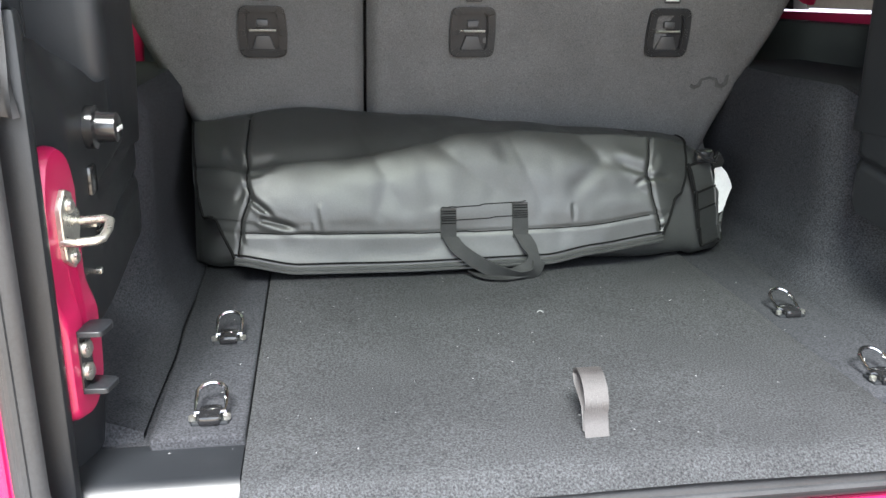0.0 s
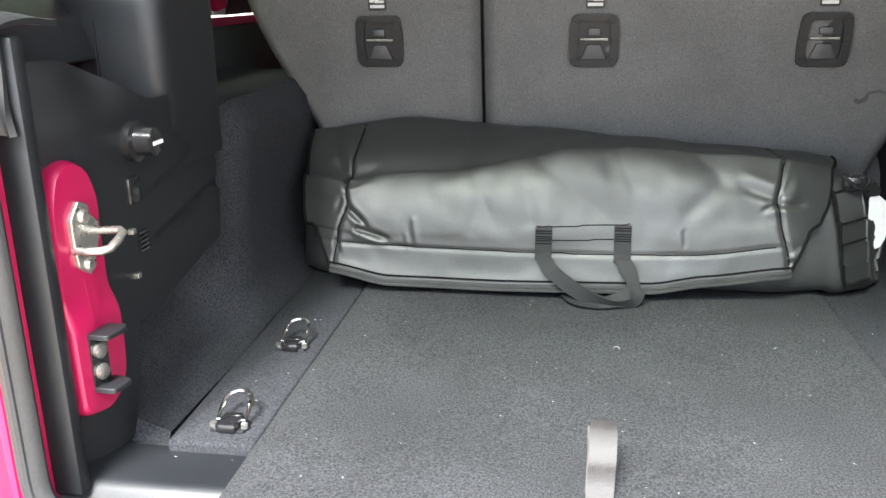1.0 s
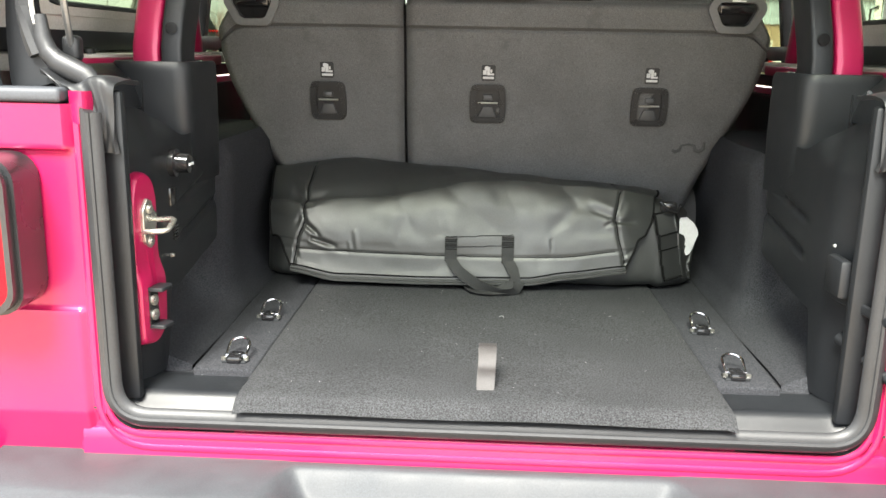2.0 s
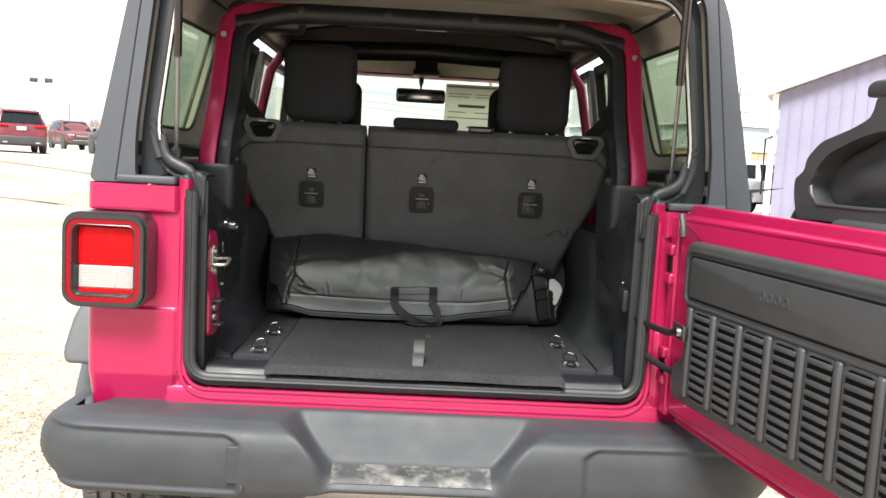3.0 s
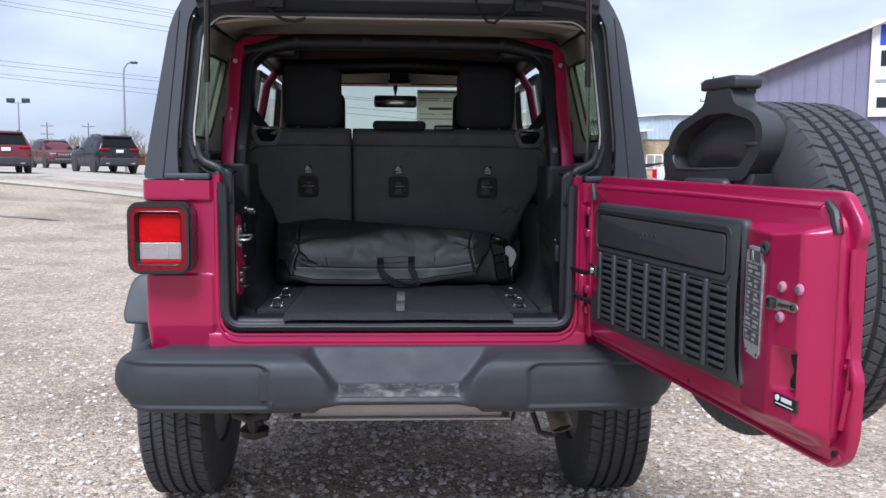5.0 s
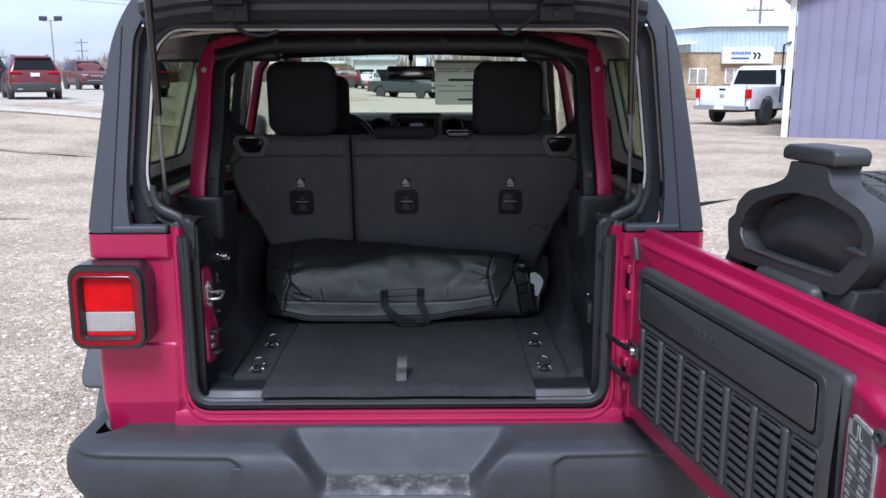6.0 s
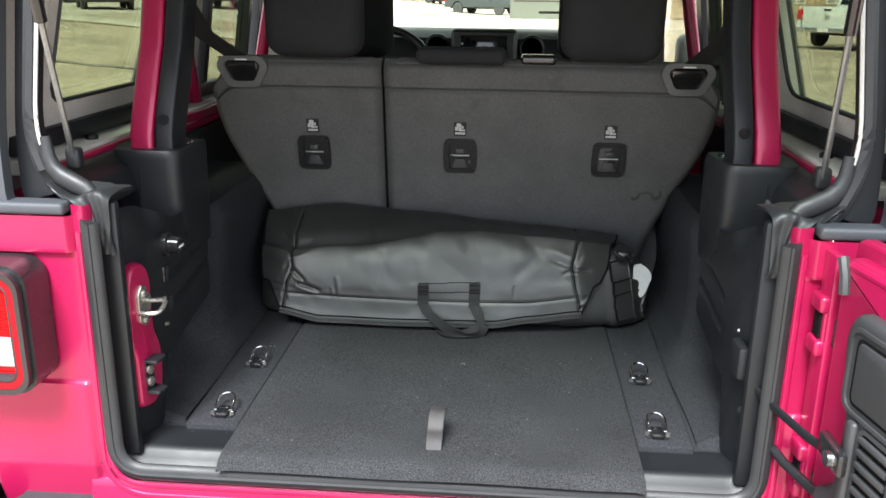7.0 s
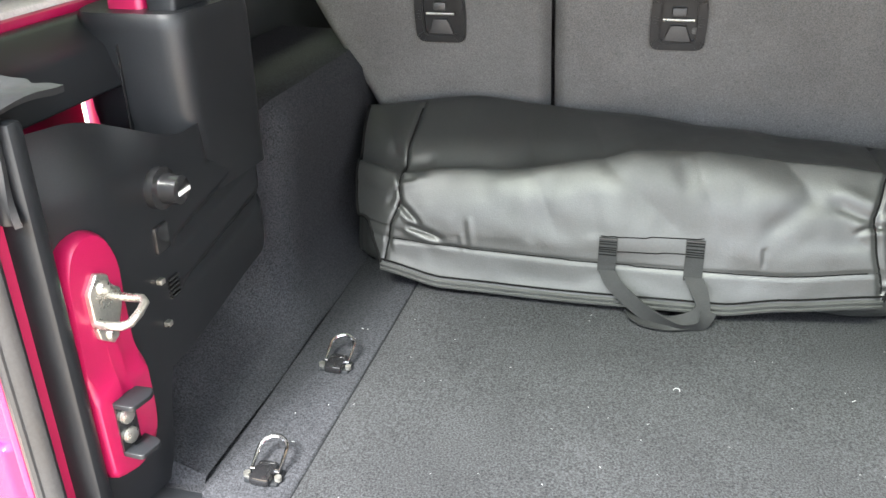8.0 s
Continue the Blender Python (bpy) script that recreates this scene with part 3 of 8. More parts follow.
# pressed ridges of the flange round the opening
for off, r, y in ((0.0, 0.0050, 0.000), (0.020, 0.0050, -0.001)):
    path = rounded([(-0.541 - off * 0.5, 1.19), (-0.541 - off * 0.5, 0.744 - off), (0.541 + off * 0.5, 0.744 - off), (0.541 + off * 0.5, 1.19)], [0.001, 0.06 + off, 0.06 + off, 0.001], 8)
    part("flange_ridge", tubed([(x, y, z) for x, z in path[5:-5]], r, 8, flat=0.6, up=(0, 1, 0)), PAINT, suv)

part("firewall", cuboid((-0.74, 3.20, 0.50), (0.74, 3.28, 1.20)), TRIM, suv)
part("hood", cuboid((-0.60, 2.62, 1.07), (0.60, 4.42, 1.19), 0.06, 4), PAINT, suv, "magenta hood")
part("grille", cuboid((-0.60, 4.38, 0.66), (0.60, 4.47, 1.15), 0.05, 3), PAINT, suv)
part("front_bumper", cuboid((-0.80, 4.45, 0.48), (0.80, 4.68, 0.66), 0.05, 3), BUMPER, suv)
part("cowl", cuboid((-0.70, 2.56, 1.10), (0.70, 2.75, 1.24), 0.03, 3), PLASTIC, suv)
part("chassis_frame", cuboid((-0.42, 0.05, 0.48), (-0.32, 4.4, 0.58), 0.01), DARKSTEEL, suv)
part("chassis_frame", cuboid((0.32, 0.05, 0.48), (0.42, 4.4, 0.58), 0.01), DARKSTEEL, suv)
part("floor_pan", cuboid((-0.73, 0.02, 0.585), (0.73, 3.2, 0.655)), DARKSTEEL, suv)

# ---- hardtop ----
def skin(s, y, z):
    """Outer x of the hardtop at a height."""
    return s * (0.763 - (z - BELT) * 0.165 - 0.12 * max(0, z - 1.70) ** 1.4 * 8)


opening_in = rounded([(-0.585, 1.238), (0.585, 1.238), (0.625, 1.33), (0.590, 1.66), (0.545, 1.708), (-0.545, 1.708), (-0.590, 1.66), (-0.625, 1.33)], [0.03, 0.03, 0.12, 0.1, 0.06, 0.06, 0.1, 0.12], 6)
opening_out = rounded([(-0.660, 1.219), (0.660, 1.219), (0.664, 1.33), (0.628, 1.70), (0.585, 1.757), (-0.585, 1.757), (-0.628, 1.70), (-0.664, 1.33)], [0.03, 0.03, 0.05, 0.08, 0.06, 0.06, 0.08, 0.05], 6)
shell_out = rounded([(-0.763, 1.217), (0.763, 1.217), (0.745, 1.33), (0.680, 1.70), (0.60, 1.822), (-0.60, 1.822), (-0.680, 1.70), (-0.745, 1.33)], [0.02, 0.02, 0.05, 0.14, 0.12, 0.12, 0.14, 0.05], 6)
LEAN = 0.07
bm = bmesh.new()
frame_prism(bm, [(u, v) for u, v in shell_out], opening_out, xz(0.02, LEAN), 0.0, 0.022, range(5, 8))
part("hardtop_rear_frame", bm, HARDTOP, suv, "dark grey textured hardtop frame round the rear opening")
bm = bmesh.new()
frame_prism(bm, opening_out, opening_in, xz(0.055, LEAN), 0.0, 0.012, range(3, 10))
part("glass_recess", bm, TRIM, suv)
# rubber seal round the upper opening
k = len(opening_in)
seal_pts = [xz(0.040, LEAN)(u * 1.020, 1.47 + (v - 1.47) * 1.05, 0) for u, v in opening_in]
part("upper_seal", tubed(seal_pts[k // 4 - 4:], 0.012, 8), RUBBER, suv, "black rubber seal of the rear glass")
part("seal_piping", tubed([xz(0.034, LEAN)(u * 1.001, v + 0.001, 0) for u, v in opening_in][k // 4 - 2:], 0.0032, 6), WHITETRIM_IN, suv, "pale edge of the hardtop inside its seal")

for s in (-1, 1):
    # side wall with the quarter window
    wo = [(0.045, BELT + 0.004), (0.105, 1.72), (0.99, 1.74), (0.99, BELT + 0.004)]
    wi = [(0.218, 1.350), (0.265, 1.645), (0.770, 1.655), (0.655, 1.350)]
    o = [p for a, b in zip(wo, wo[1:] + wo[:1]) for p in ((lerp(a[0], b[0], t / 8), lerp(a[1], b[1], t / 8)) for t in range(8))]
    i_ = [p for a, b in zip(wi, wi[1:] + wi[:1]) for p in ((lerp(a[0], b[0], t / 8), lerp(a[1], b[1], t / 8)) for t in range(8))]
    bm = bmesh.new()
    frame_prism(bm, o, i_, lambda u, v, d, s=s: (skin(s, u, v) - s * d, u, v), 0.0, 0.012)
    part("hardtop_side", bm, HARDTOP, suv)
    bm = bmesh.new()
    frame_prism(bm, o, i_, lambda u, v, d, s=s: (skin(s, u, v) - s * d, u, v), 0.0125, 0.03)
    part("hardtop_inner_wall", bm, LINER, suv, "pale inner face of the hardtop")
    part("corner_groove", tubed([xz(0.02, LEAN)(s * (0.703 - 0.103 * (v - 1.235)), v, 0.0212) for v in (1.222, 1.35, 1.45, 1.55, 1.64, 1.715)], 0.0022, 6), TRIM, suv)
    # recessed strip between corner and side
    bm = bmesh.new()
    tube(bm, [(skin(s, 0, z) + s * 0.001, 0.075 + 0.02 * (z - BELT), z) for z in (1.222, 1.35, 1.5, 1.62, 1.70)], 0.004, 6)
    part("panel_gap", bm, TRIM, suv)
    bm = bmesh.new()
    prism(bm, wi, lambda u, v, d, s=s: (skin(s, u, v) - s * d, u, v), 0.004, 0.009)
    part("quarter_glass", bm, PRIVACY, suv, "smoked quarter window glass")
    bm = bmesh.new()
    wi2 = rounded([(lerp(0.47, y, 0.95), lerp(1.49, z, 0.955)) for y, z in wi], 0.05, 4)
    wo2 = rounded([(lerp(0.47, y, 1.10), lerp(1.49, z, 1.09)) for y, z in wi], 0.05, 4)
    frame_prism(bm, wo2, wi2, lambda u, v, d, s=s: (skin(s, u, v) - s * d, u, v), 0.03, 0.036)
    part("window_surround", bm, LINER, suv)
    part("window_gasket", tubed([(skin(s, y, z) - s * 0.036, y, z) for y, z in wi2], 0.0045, 6, closed=True), RUBBER, suv)
    # ledge along the belt inside, with its fixings
    led = part("belt_ledge", cuboid((s * 0.655, 0.10, 1.252), (s * 0.730, 1.18, 1.276), 0.004), LINER, suv, "pale ledge under the quarter window")
    for y in (0.34, 0.75, 1.1):
        part("ledge_bolt", lathed([(1.275, 0.012), (1.283, 0.012), (1.286, 0.008)], (s * 0.685, y, 0), "z", 10), DARKSTEEL, led)
    part("ledge_band", cuboid((s * 0.700, 0.12, 1.280), (s * 0.726, 1.16, 1.314), 0.003), TRIM, suv)
    part("tub_rail", cuboid((s * 0.642, 0.12, 1.248), (s * 0.6545, 0.95, 1.270), 0.004), PAINT, suv)
    # front door and rear door windows
    for y0, y1, zt in ((1.02, 1.40, 1.70), (1.48, 2.42, 1.70)):
        bm = bmesh.new()
        loop = [(y0, BELT), (y0, zt), (y1 - 0.1 * (y1 > 2), zt), (y1 + 0.12 * (y1 > 2), BELT)]
        inner = [(lerp((y0 + y1) / 2, y, 0.86), lerp(1.46, z, 0.88)) for y, z in loop]
        frame_prism(bm, loop, inner, lambda u, v, d, s=s: (s * (0.755 - 0.15 * (v - BELT) - d), u, v), 0.0, 0.035)
        part("door_window_frame", bm, TRIM, suv)
        bm = bmesh.new()
        prism(bm, inner, lambda u, v, d, s=s: (s * (0.755 - 0.15 * (v - BELT) - d), u, v), 0.012, 0.016)
        part("door_glass", bm, PRIVACY if y0 < 1.2 else GLASS, suv, "tinted door glass")
    part("side_mirror", cuboid((s * 0.80, 2.42, 1.20), (s * 1.0, 2.56, 1.40), 0.04, 3), PLASTIC, suv)

# roof and its pale inner face
def roof(u, v, dz=0.0):
    x = lerp(-1, 1, u)
    y = lerp(0.075, 2.25, v)
    z = 1.832 - 0.09 * abs(x) ** 3.2 - 0.012 * (1 - smooth(0.06, 0.22, y)) - 0.02 * smooth(1.7, 2.25, y)
    return (x * 0.655, y, z + dz)
bm = bmesh.new()
sheet(bm, roof, 30, 20)
thick(bm, 0.012)
part("hardtop_roof", bm, HARDTOP, suv, "dark grey hardtop roof")
bm = bmesh.new()
sheet(bm, lambda u, v: roof(lerp(0.03, 0.97, u), lerp(0.02, 0.55, v), -0.028), 20, 8)
thick(bm, 0.006)
part("roof_liner", bm, LINER, suv, "pale rough inner face of the roof")
bm = bmesh.new()
sheet(bm, lambda u, v: roof(lerp(0.03, 0.97, u), lerp(0.57, 1.0, v), -0.03), 20, 8)
thick(bm, 0.006)
part("front_roof_panel", bm, HEADREST, suv)
# header above the opening with hinge pads, washer hose and cable
bm = bmesh.new()
hprof = [(0.03, 1.822), (0.005, 1.812), (-0.004, 1.795), (0.0, 1.775), (0.018, 1.765), (0.02, 1.752), (0.035, 1.742), (0.06, 1.735), (0.08, 1.722)]
sheet(bm, lambda u, v: (lerp(-0.60, 0.60, u), hprof[round(v * 8)][0], hprof[round(v * 8)][1] - 0.03 * abs(lerp(-1, 1, u)) ** 6), 30, 8)
part("rear_header", bm, HEADER, suv, "dark grey header above the rear opening")
bm = bmesh.new()
sheet(bm, lambda u, v: (lerp(-0.56, 0.56, u), lerp(0.085, 0.42, v), lerp(1.715, 1.752, v) - 0.02 * abs(lerp(-1, 1, u)) ** 5), 20, 6)
thick(bm, 0.008)
# shade under the header is part of this face's colour
part("header_liner", bm, BEIGE_SHADED, suv, "beige inner face above the opening, coloured darker for its shade")

# ---- rear glass, raised ----
GA = radians(12)
def gl(u, v, d):
    """u across, v from the hinge to the rear, d outwards (up)."""
    return (u, -0.022 - v * math.cos(GA) + d * math.sin(GA), 1.782 + v * math.sin(GA) + d * math.cos(GA))
g_out = rounded([(-0.60, 0.0), (0.60, 0.0), (0.635, 0.56), (-0.635, 0.56)], [0.05, 0.05, 0.07, 0.07], 5)
g_in = rounded([(-0.535, 0.055), (0.535, 0.055), (0.565, 0.50), (-0.565, 0.50)], [0.04, 0.04, 0.06, 0.06], 5)
glassgate = part("rear_glass", bmesh.new(), CLEARGLASS, suv, "raised tinted rear window glass")
bm = bmesh.new()
prism(bm, g_in, gl, 0.0, 0.005)
part("pane", bm, CLEARGLASS, glassgate)
bm = bmesh.new()
frame_prism(bm, g_out, g_in, gl, -0.004, 0.012)
part("frit_border", bm, GLOSSBLACK, glassgate, "black border of the rear glass")
for s in (-1, 1):
    x = s * 0.383
    hp = part("hinge", cuboid((x - 0.042, -0.016, 1.722), (x + 0.042, 0.02, 1.768), 0.006), TRIM, suv, "black hinge pad with bolt")
    part("hinge_bolt", lathed([(0.0, 0.012), (-0.006, 0.012), (-0.008, 0.006)], (x, -0.016, 1.742), "y", 8), DARKSTEEL, hp)
    part("hinge_knuckle", tubed([(x - 0.034, -0.026, 1.768), (x + 0.034, -0.026, 1.768)], 0.010, 10), TRIM, hp)
    bm = bmesh.new()
    prism(bm, rounded([(x - 0.030, 0.0), (x + 0.030, 0.0), (x + 0.030 + s * 0.05, 0.075), (x + s * 0.17, 0.085), (x + s * 0.17, 0.105), (x - 0.030 + s * 0.02, 0.105)], 0.010, 3), gl, -0.016, -0.005, 0.004)
    part("hinge_arm", bm, TRIM, glassgate, "flat black hinge arm")
part("washer_nozzle", lathed([(-0.012, 0.014), (0.012, 0.014), (0.016, 0.008)], (0.219, -0.085, 1.788), "z", 10), TRIM, glassgate)
part("washer_hose", tubed([(0.219, -0.080, 1.780), (0.222, -0.055, 1.745), (0.240, -0.020, 1.712), (0.262, 0.010, 1.695), (0.285, 0.025, 1.694), (0.305, 0.015, 1.712), (0.345, -0.008, 1.745)], 0.0042, 6), TRIM, suv)
part("defroster_cable", tubed([(-0.50, -0.06, 1.80), (-0.44, -0.03, 1.785), (-0.405, -0.010, 1.750), (-0.385, 0.010, 1.715), (-0.350, 0.030, 1.695), (-0.315, 0.045, 1.692), (-0.285, 0.055, 1.704)], 0.005, 6), TRIM, suv)
for s in (-1, 1):
    a, b = Vector((s * 0.597, 0.10, 1.275)), Vector((s * 0.530, -0.15, 1.855))
    st = part("gas_strut", tubed([a.lerp(b, 0.40), b], 0.0095, 10), GLOSSBLACK, suv, "gas strut holding up the rear glass")
    part("strut_rod", tubed([a, a.lerp(b, 0.42)], 0.0048, 8), ALLOY, st)
    part("strut_ball", cuboid((s * 0.597 - 0.012, 0.090, 1.268), (s * 0.597 + 0.012, 0.114, 1.304), 0.007, 3), RUBBER, st)

# ---- weatherstrip round the lower opening ----
lower = rounded([(-0.537, 1.20), (-0.535, 0.765), (0.535, 0.765), (0.537, 1.20)], [0.001, 0.055, 0.055, 0.001], 8)
part("lower_seal", tubed([(x * 0.988, -0.002, z + 0.006) for x, z in lower[5:-5]], 0.0150, 12, flat=0.66, up=(0, 1, 0)), RUBBER, suv, "black rubber weatherstrip round the tailgate opening")
part("inner_seal_lip", tubed([(x * 0.990, -0.010, z + 0.006) for x, z in lower[5:-5]], 0.0050, 8), RUBBER, suv)
for s in (-1, 1):
    # rubber corner block where hardtop and tub meet
    part("seal_corner", tubed([(s * 0.614, 0.047, 1.330), (s * 0.611, 0.045, 1.300), (s * 0.604, 0.043, 1.282), (s * 0.590, 0.041, 1.268), (s * 0.570, 0.038, 1.259), (s * 0.548, 0.034, 1.250), (s * 0.530, 0.028, 1.234)], [0.010, 0.0125, 0.014, 0.0155, 0.016, 0.015, 0.011], 12, flat=0.8, up=(0, 1, 0)), RUBBER, suv)
    def drape(u, v, s=s):
        sv = smooth(0.45, 0.85, v)
        x = lerp(lerp(0.612, 0.548, sv), lerp(0.505, 0.508, sv), u)
        y = lerp(0.105, 0.016, smooth(0.0, 0.62, v)) + 0.005 * noise.noise(Vector((u * 5, v * 5, 2.0 + s)))
        z = 1.252 - 0.010 * u - 0.095 * smooth(0.45, 1.0, v) ** 1.3
        z += 0.008 * math.sin(u * 8 + v * 3) * smooth(0.1, 0.4, v) * (1 - smooth(0.7, 1.0, v))
        y -= (0.008 * math.exp(-((u - 0.30 - 0.2 * v) / 0.08) ** 2) + 0.007 * math.exp(-((u - 0.78 + 0.15 * v) / 0.07) ** 2)) * (1 - smooth(0.8, 1.0, v))
        return (s * x, y, z)
    bm = bmesh.new()
    sheet(bm, drape, 30, 24)
    thick(bm, 0.006)
    part("corner_plug", bm, RUBBER, suv, "folded black rubber corner plug")
    part("belt_cap", cuboid((s * 0.566, -0.012, 1.217), (s * 0.70, 0.03, 1.236), 0.006, 3), HARDTOP, suv)

# ---- tail lamps ----
for s in (-1, 1):
    cx, cz = s * 0.7015, 1.0455
    pl = lambda u, v, d: (cx + u, -d, cz + v)
    lamp = part("tail_lamp", bmesh.new(), GLOSSBLACK, suv, "square red and white tail lamp in a black surround")
    bm = bmesh.new()
    frame_prism(bm, rrect(0.186, 0.212, 0.035), rrect(0.146, 0.168, 0.020), pl, 0.0, 0.066)
    frame_prism(bm, rrect(0.176, 0.202, 0.032), rrect(0.161, 0.185, 0.027), pl, 0.060, 0.0820)
    bmesh.ops.bevel(bm, geom=[e for e in bm.edges if len(e.link_faces) == 2 and e.calc_face_angle(0) > 0.9], offset=0.004, segments=3, affect="EDGES")
    part("housing", bm, LAMPBLACK, lamp, angle=50)
    bm = bmesh.new()
    frame_prism(bm, rrect(0.1615, 0.1855, 0.027), rrect(0.140, 0.162, 0.018), pl, 0.050, 0.0800)
    bmesh.ops.bevel(bm, geom=[e for e in bm.edges if len(e.link_faces) == 2 and e.calc_face_angle(0) > 0.9], offset=0.002, segments=2, affect="EDGES")
    part("red_ring", bm, RED_RING, lamp, "dark red outer ring of the tail lamp", angle=50)
    bm = bmesh.new()
    outer, inner = rrect(0.1405, 0.1625, 0.018), rrect(0.118, 0.144, 0.010)
    rows = [[bm.verts.new(pl(lerp(a[0], b[0], k), lerp(a[1], b[1], k), d)) for a, b in zip(outer, inner)] for k, d in ((0.0, 0.079), (0.25, 0.0805), (0.5, 0.076), (1.0, 0.055))]
    for a, b in zip(rows, rows[1:]):
        for i in range(len(a)):
            bm.faces.new((a[i], a[(i + 1) % len(a)], b[(i + 1) % len(a)], b[i]))
    part("inner_bezel", bm, LAMPBLACK, lamp, "black bezel sloping in to the lens")
    bm = bmesh.new()
    prism(bm, rounded([(-0.060, -0.0125), (0.060, -0.0125), (0.060, 0.073), (-0.060, 0.073)], 0.004), pl, 0.045, 0.0610, 0.002)
    stop = part("stop_lens", bm, RED_LENS, lamp, "red stop lens")
    for k in range(16):
        part("lens_flute", cuboid((cx - 0.057, -0.0622, cz - 0.0105 + 0.0051 * k), (cx + 0.057, -0.0605, cz - 0.0058 + 0.0051 * k), 0.0006), RED_LENS, stop)
    bm = bmesh.new()
    prism(bm, rounded([(-0.060, -0.064), (0.060, -0.064), (0.060, -0.0130), (-0.060, -0.0130)], 0.004), pl, 0.045, 0.0605, 0.002)
    rv = part("reverse_lens", bm, WHITE_LENS, lamp, "white reversing lens")
    for k in range(9):
        part("lens_rib", cuboid((cx - 0.056, -0.0617, cz - 0.0615 + 0.0052 * k), (cx + 0.056, -0.0602, cz - 0.0567 + 0.0052 * k), 0.0006), WHITE_LENS, rv)
    part("lens_boss", cuboid((cx + 0.018, -0.0625, cz - 0.060), (cx + 0.023, -0.0605, cz - 0.018), 0.0008), WHITE_LENS, rv)
    part("red_strip", cuboid((cx - 0.060, -0.0608, cz - 0.0740), (cx + 0.060, -0.045, cz - 0.0645), 0.002), RED_LENS, lamp)

# ---- rear bumper ----
BUMP_BASE = ((0.17, 0.712), (0.075, 0.711), (0.045, 0.705), (0.018, 0.690), (0.004, 0.660), (0.0, 0.625), (0.002, 0.588), (0.014, 0.553), (0.050, 0.534), (0.17, 0.531))
BUMP_STEP = ((-0.004, 0.712), (-0.024, 0.710), (-0.046, 0.676), (-0.068, 0.640), (-0.088, 0.613), (-0.118, 0.603), (-0.148, 0.597), (-0.162, 0.568), (-0.120, 0.537), (-0.004, 0.531))
def bump_plan(u):
    """Outermost line of the bumper seen from above: the point and the way out, for u from one end to the other."""
    s = 1 if u > 0.5 else -1
    q = abs(u - 0.5) * 2 * 1.180
    straight, r = 0.706, 0.150
    arc = r * math.pi / 2
    if q < straight:
        x, y, a = q, -0.172 + 0.020 * (q / straight) ** 2, 0.06 * q / straight
    elif q < straight + arc:
        a = (q - straight) / r
        x, y = straight + r * math.sin(a), -0.152 + r * (1 - math.cos(a))
    else:
        a = math.pi / 2
        x, y = straight + r, -0.152 + r + q - straight - arc
    return s * x, y, s * math.sin(a), -math.cos(a)
def bump(u, v):
    px, py, nx, ny = bump_plan(u)
    q = v * 9
    k = spline(BUMP_BASE, q)
    end = smooth(0.74, 0.85, abs(px))
    inset = min(k[0], lerp(0.17, 0.075, end))
    z = k[1]
    # the ends round up from below and droop a little on top
    e = max(0.0, min(1.0, (abs(px) - 0.745) / 0.111))
    if z < 0.63:
        z = 0.63 - (0.63 - z) * math.sqrt(1 - 0.80 * e * e)
    else:
        z = 0.63 + (z - 0.63) * (1 - 0.16 * e ** 3)
    x, y = px - nx * inset, py - ny * inset
    ax = abs(x)
    # pressed panels on the wings
    pe = 0.374 + 0.03 * smooth(0.655, 0.690, z) ** 2
    w = smooth(pe, pe + 0.012, ax) * (1 - smooth(0.795, 0.855, ax)) * smooth(0.550, 0.566, z) * (1 - smooth(0.676, 0.692, z)) * (1 - smooth(0.02, 0.03, inset))
    x, y = x - nx * 0.011 * w, y - ny * 0.011 * w
    # stepped recess in the middle with sloping cheeks, and a shallow cut-out below it
    st = spline(BUMP_STEP, q)
    cut = 0.020 * (1 - smooth(0.218, 0.252, ax)) * smooth(6.4, 8.0, q)
    edge = lerp(0.290, 0.190, smooth(0.5, 5.2, q))
    m = 1 - smooth(edge - 0.026, edge + 0.026, ax)
    return (x, lerp(y, st[0], m), lerp(z, st[1], m) + cut)
bm = bmesh.new()
sheet(bm, bump, 300, 126)
bumper = part("rear_bumper", bm, BUMPER, suv, "weathered dark grey plastic rear bumper with scuffed step", angle=60)
bm = bmesh.new()
prism(bm, rounded([(-0.404, 0.580), (-0.366, 0.580), (-0.366, 0.664), (-0.404, 0.664)], 0.005, 3), lambda u, v, d: (u, -0.151 - d, v), 0.0, 0.007, 0.003)
part("access_cover", bm, BUMPER, bumper)
part("cover_tab", cuboid((-0.372, -0.166, 0.566), (-0.364, -0.150, 0.580), 0.002), BUMPER, bumper)
bm = bmesh.new()
def scuff(u, v):
    x = lerp(-0.178, 0.178, u)
    q = lerp(4.1, 6.3, v)
    uu = 0.5 + x / 2 / 1.180
    p, b = Vector(bump(uu, q / 9)), Vector(bump(uu, (q + 0.05) / 9))
    t = (b - p).normalized()
    return p + Vector((0, -abs(t.z), abs(t.y))) * 0.0022
sheet(bm, scuff, 50, 14)
part("scuffed_step", bm, SCUFF, bumper, "scraped pale step edge")

# ---- under the rear ----
part("cross_member", cuboid((-0.36, 0.02, 0.50), (0.36, 0.10, 0.585), 0.012), DARKSTEEL, suv)
bm = bmesh.new()
prism(bm, rounded([(0.012, 0.482), (0.004, 0.510), (0.020, 0.570), (0.060, 0.592), (0.25, 0.592), (0.25, 0.482)], [0.004, 0.02, 0.03, 0.02, 0.01, 0.01], 5), lambda u, v, d: (0.012 + d, u, v), -0.315, 0.315, 0.012)
muf = part("muffler", bm, SHIELD, suv, "dusty pale steel muffler under the bumper", angle=50)
part("muffler_flange", cuboid((-0.332, -0.006, 0.474), (0.352, 0.27, 0.481), 0.002), SHIELD, muf)
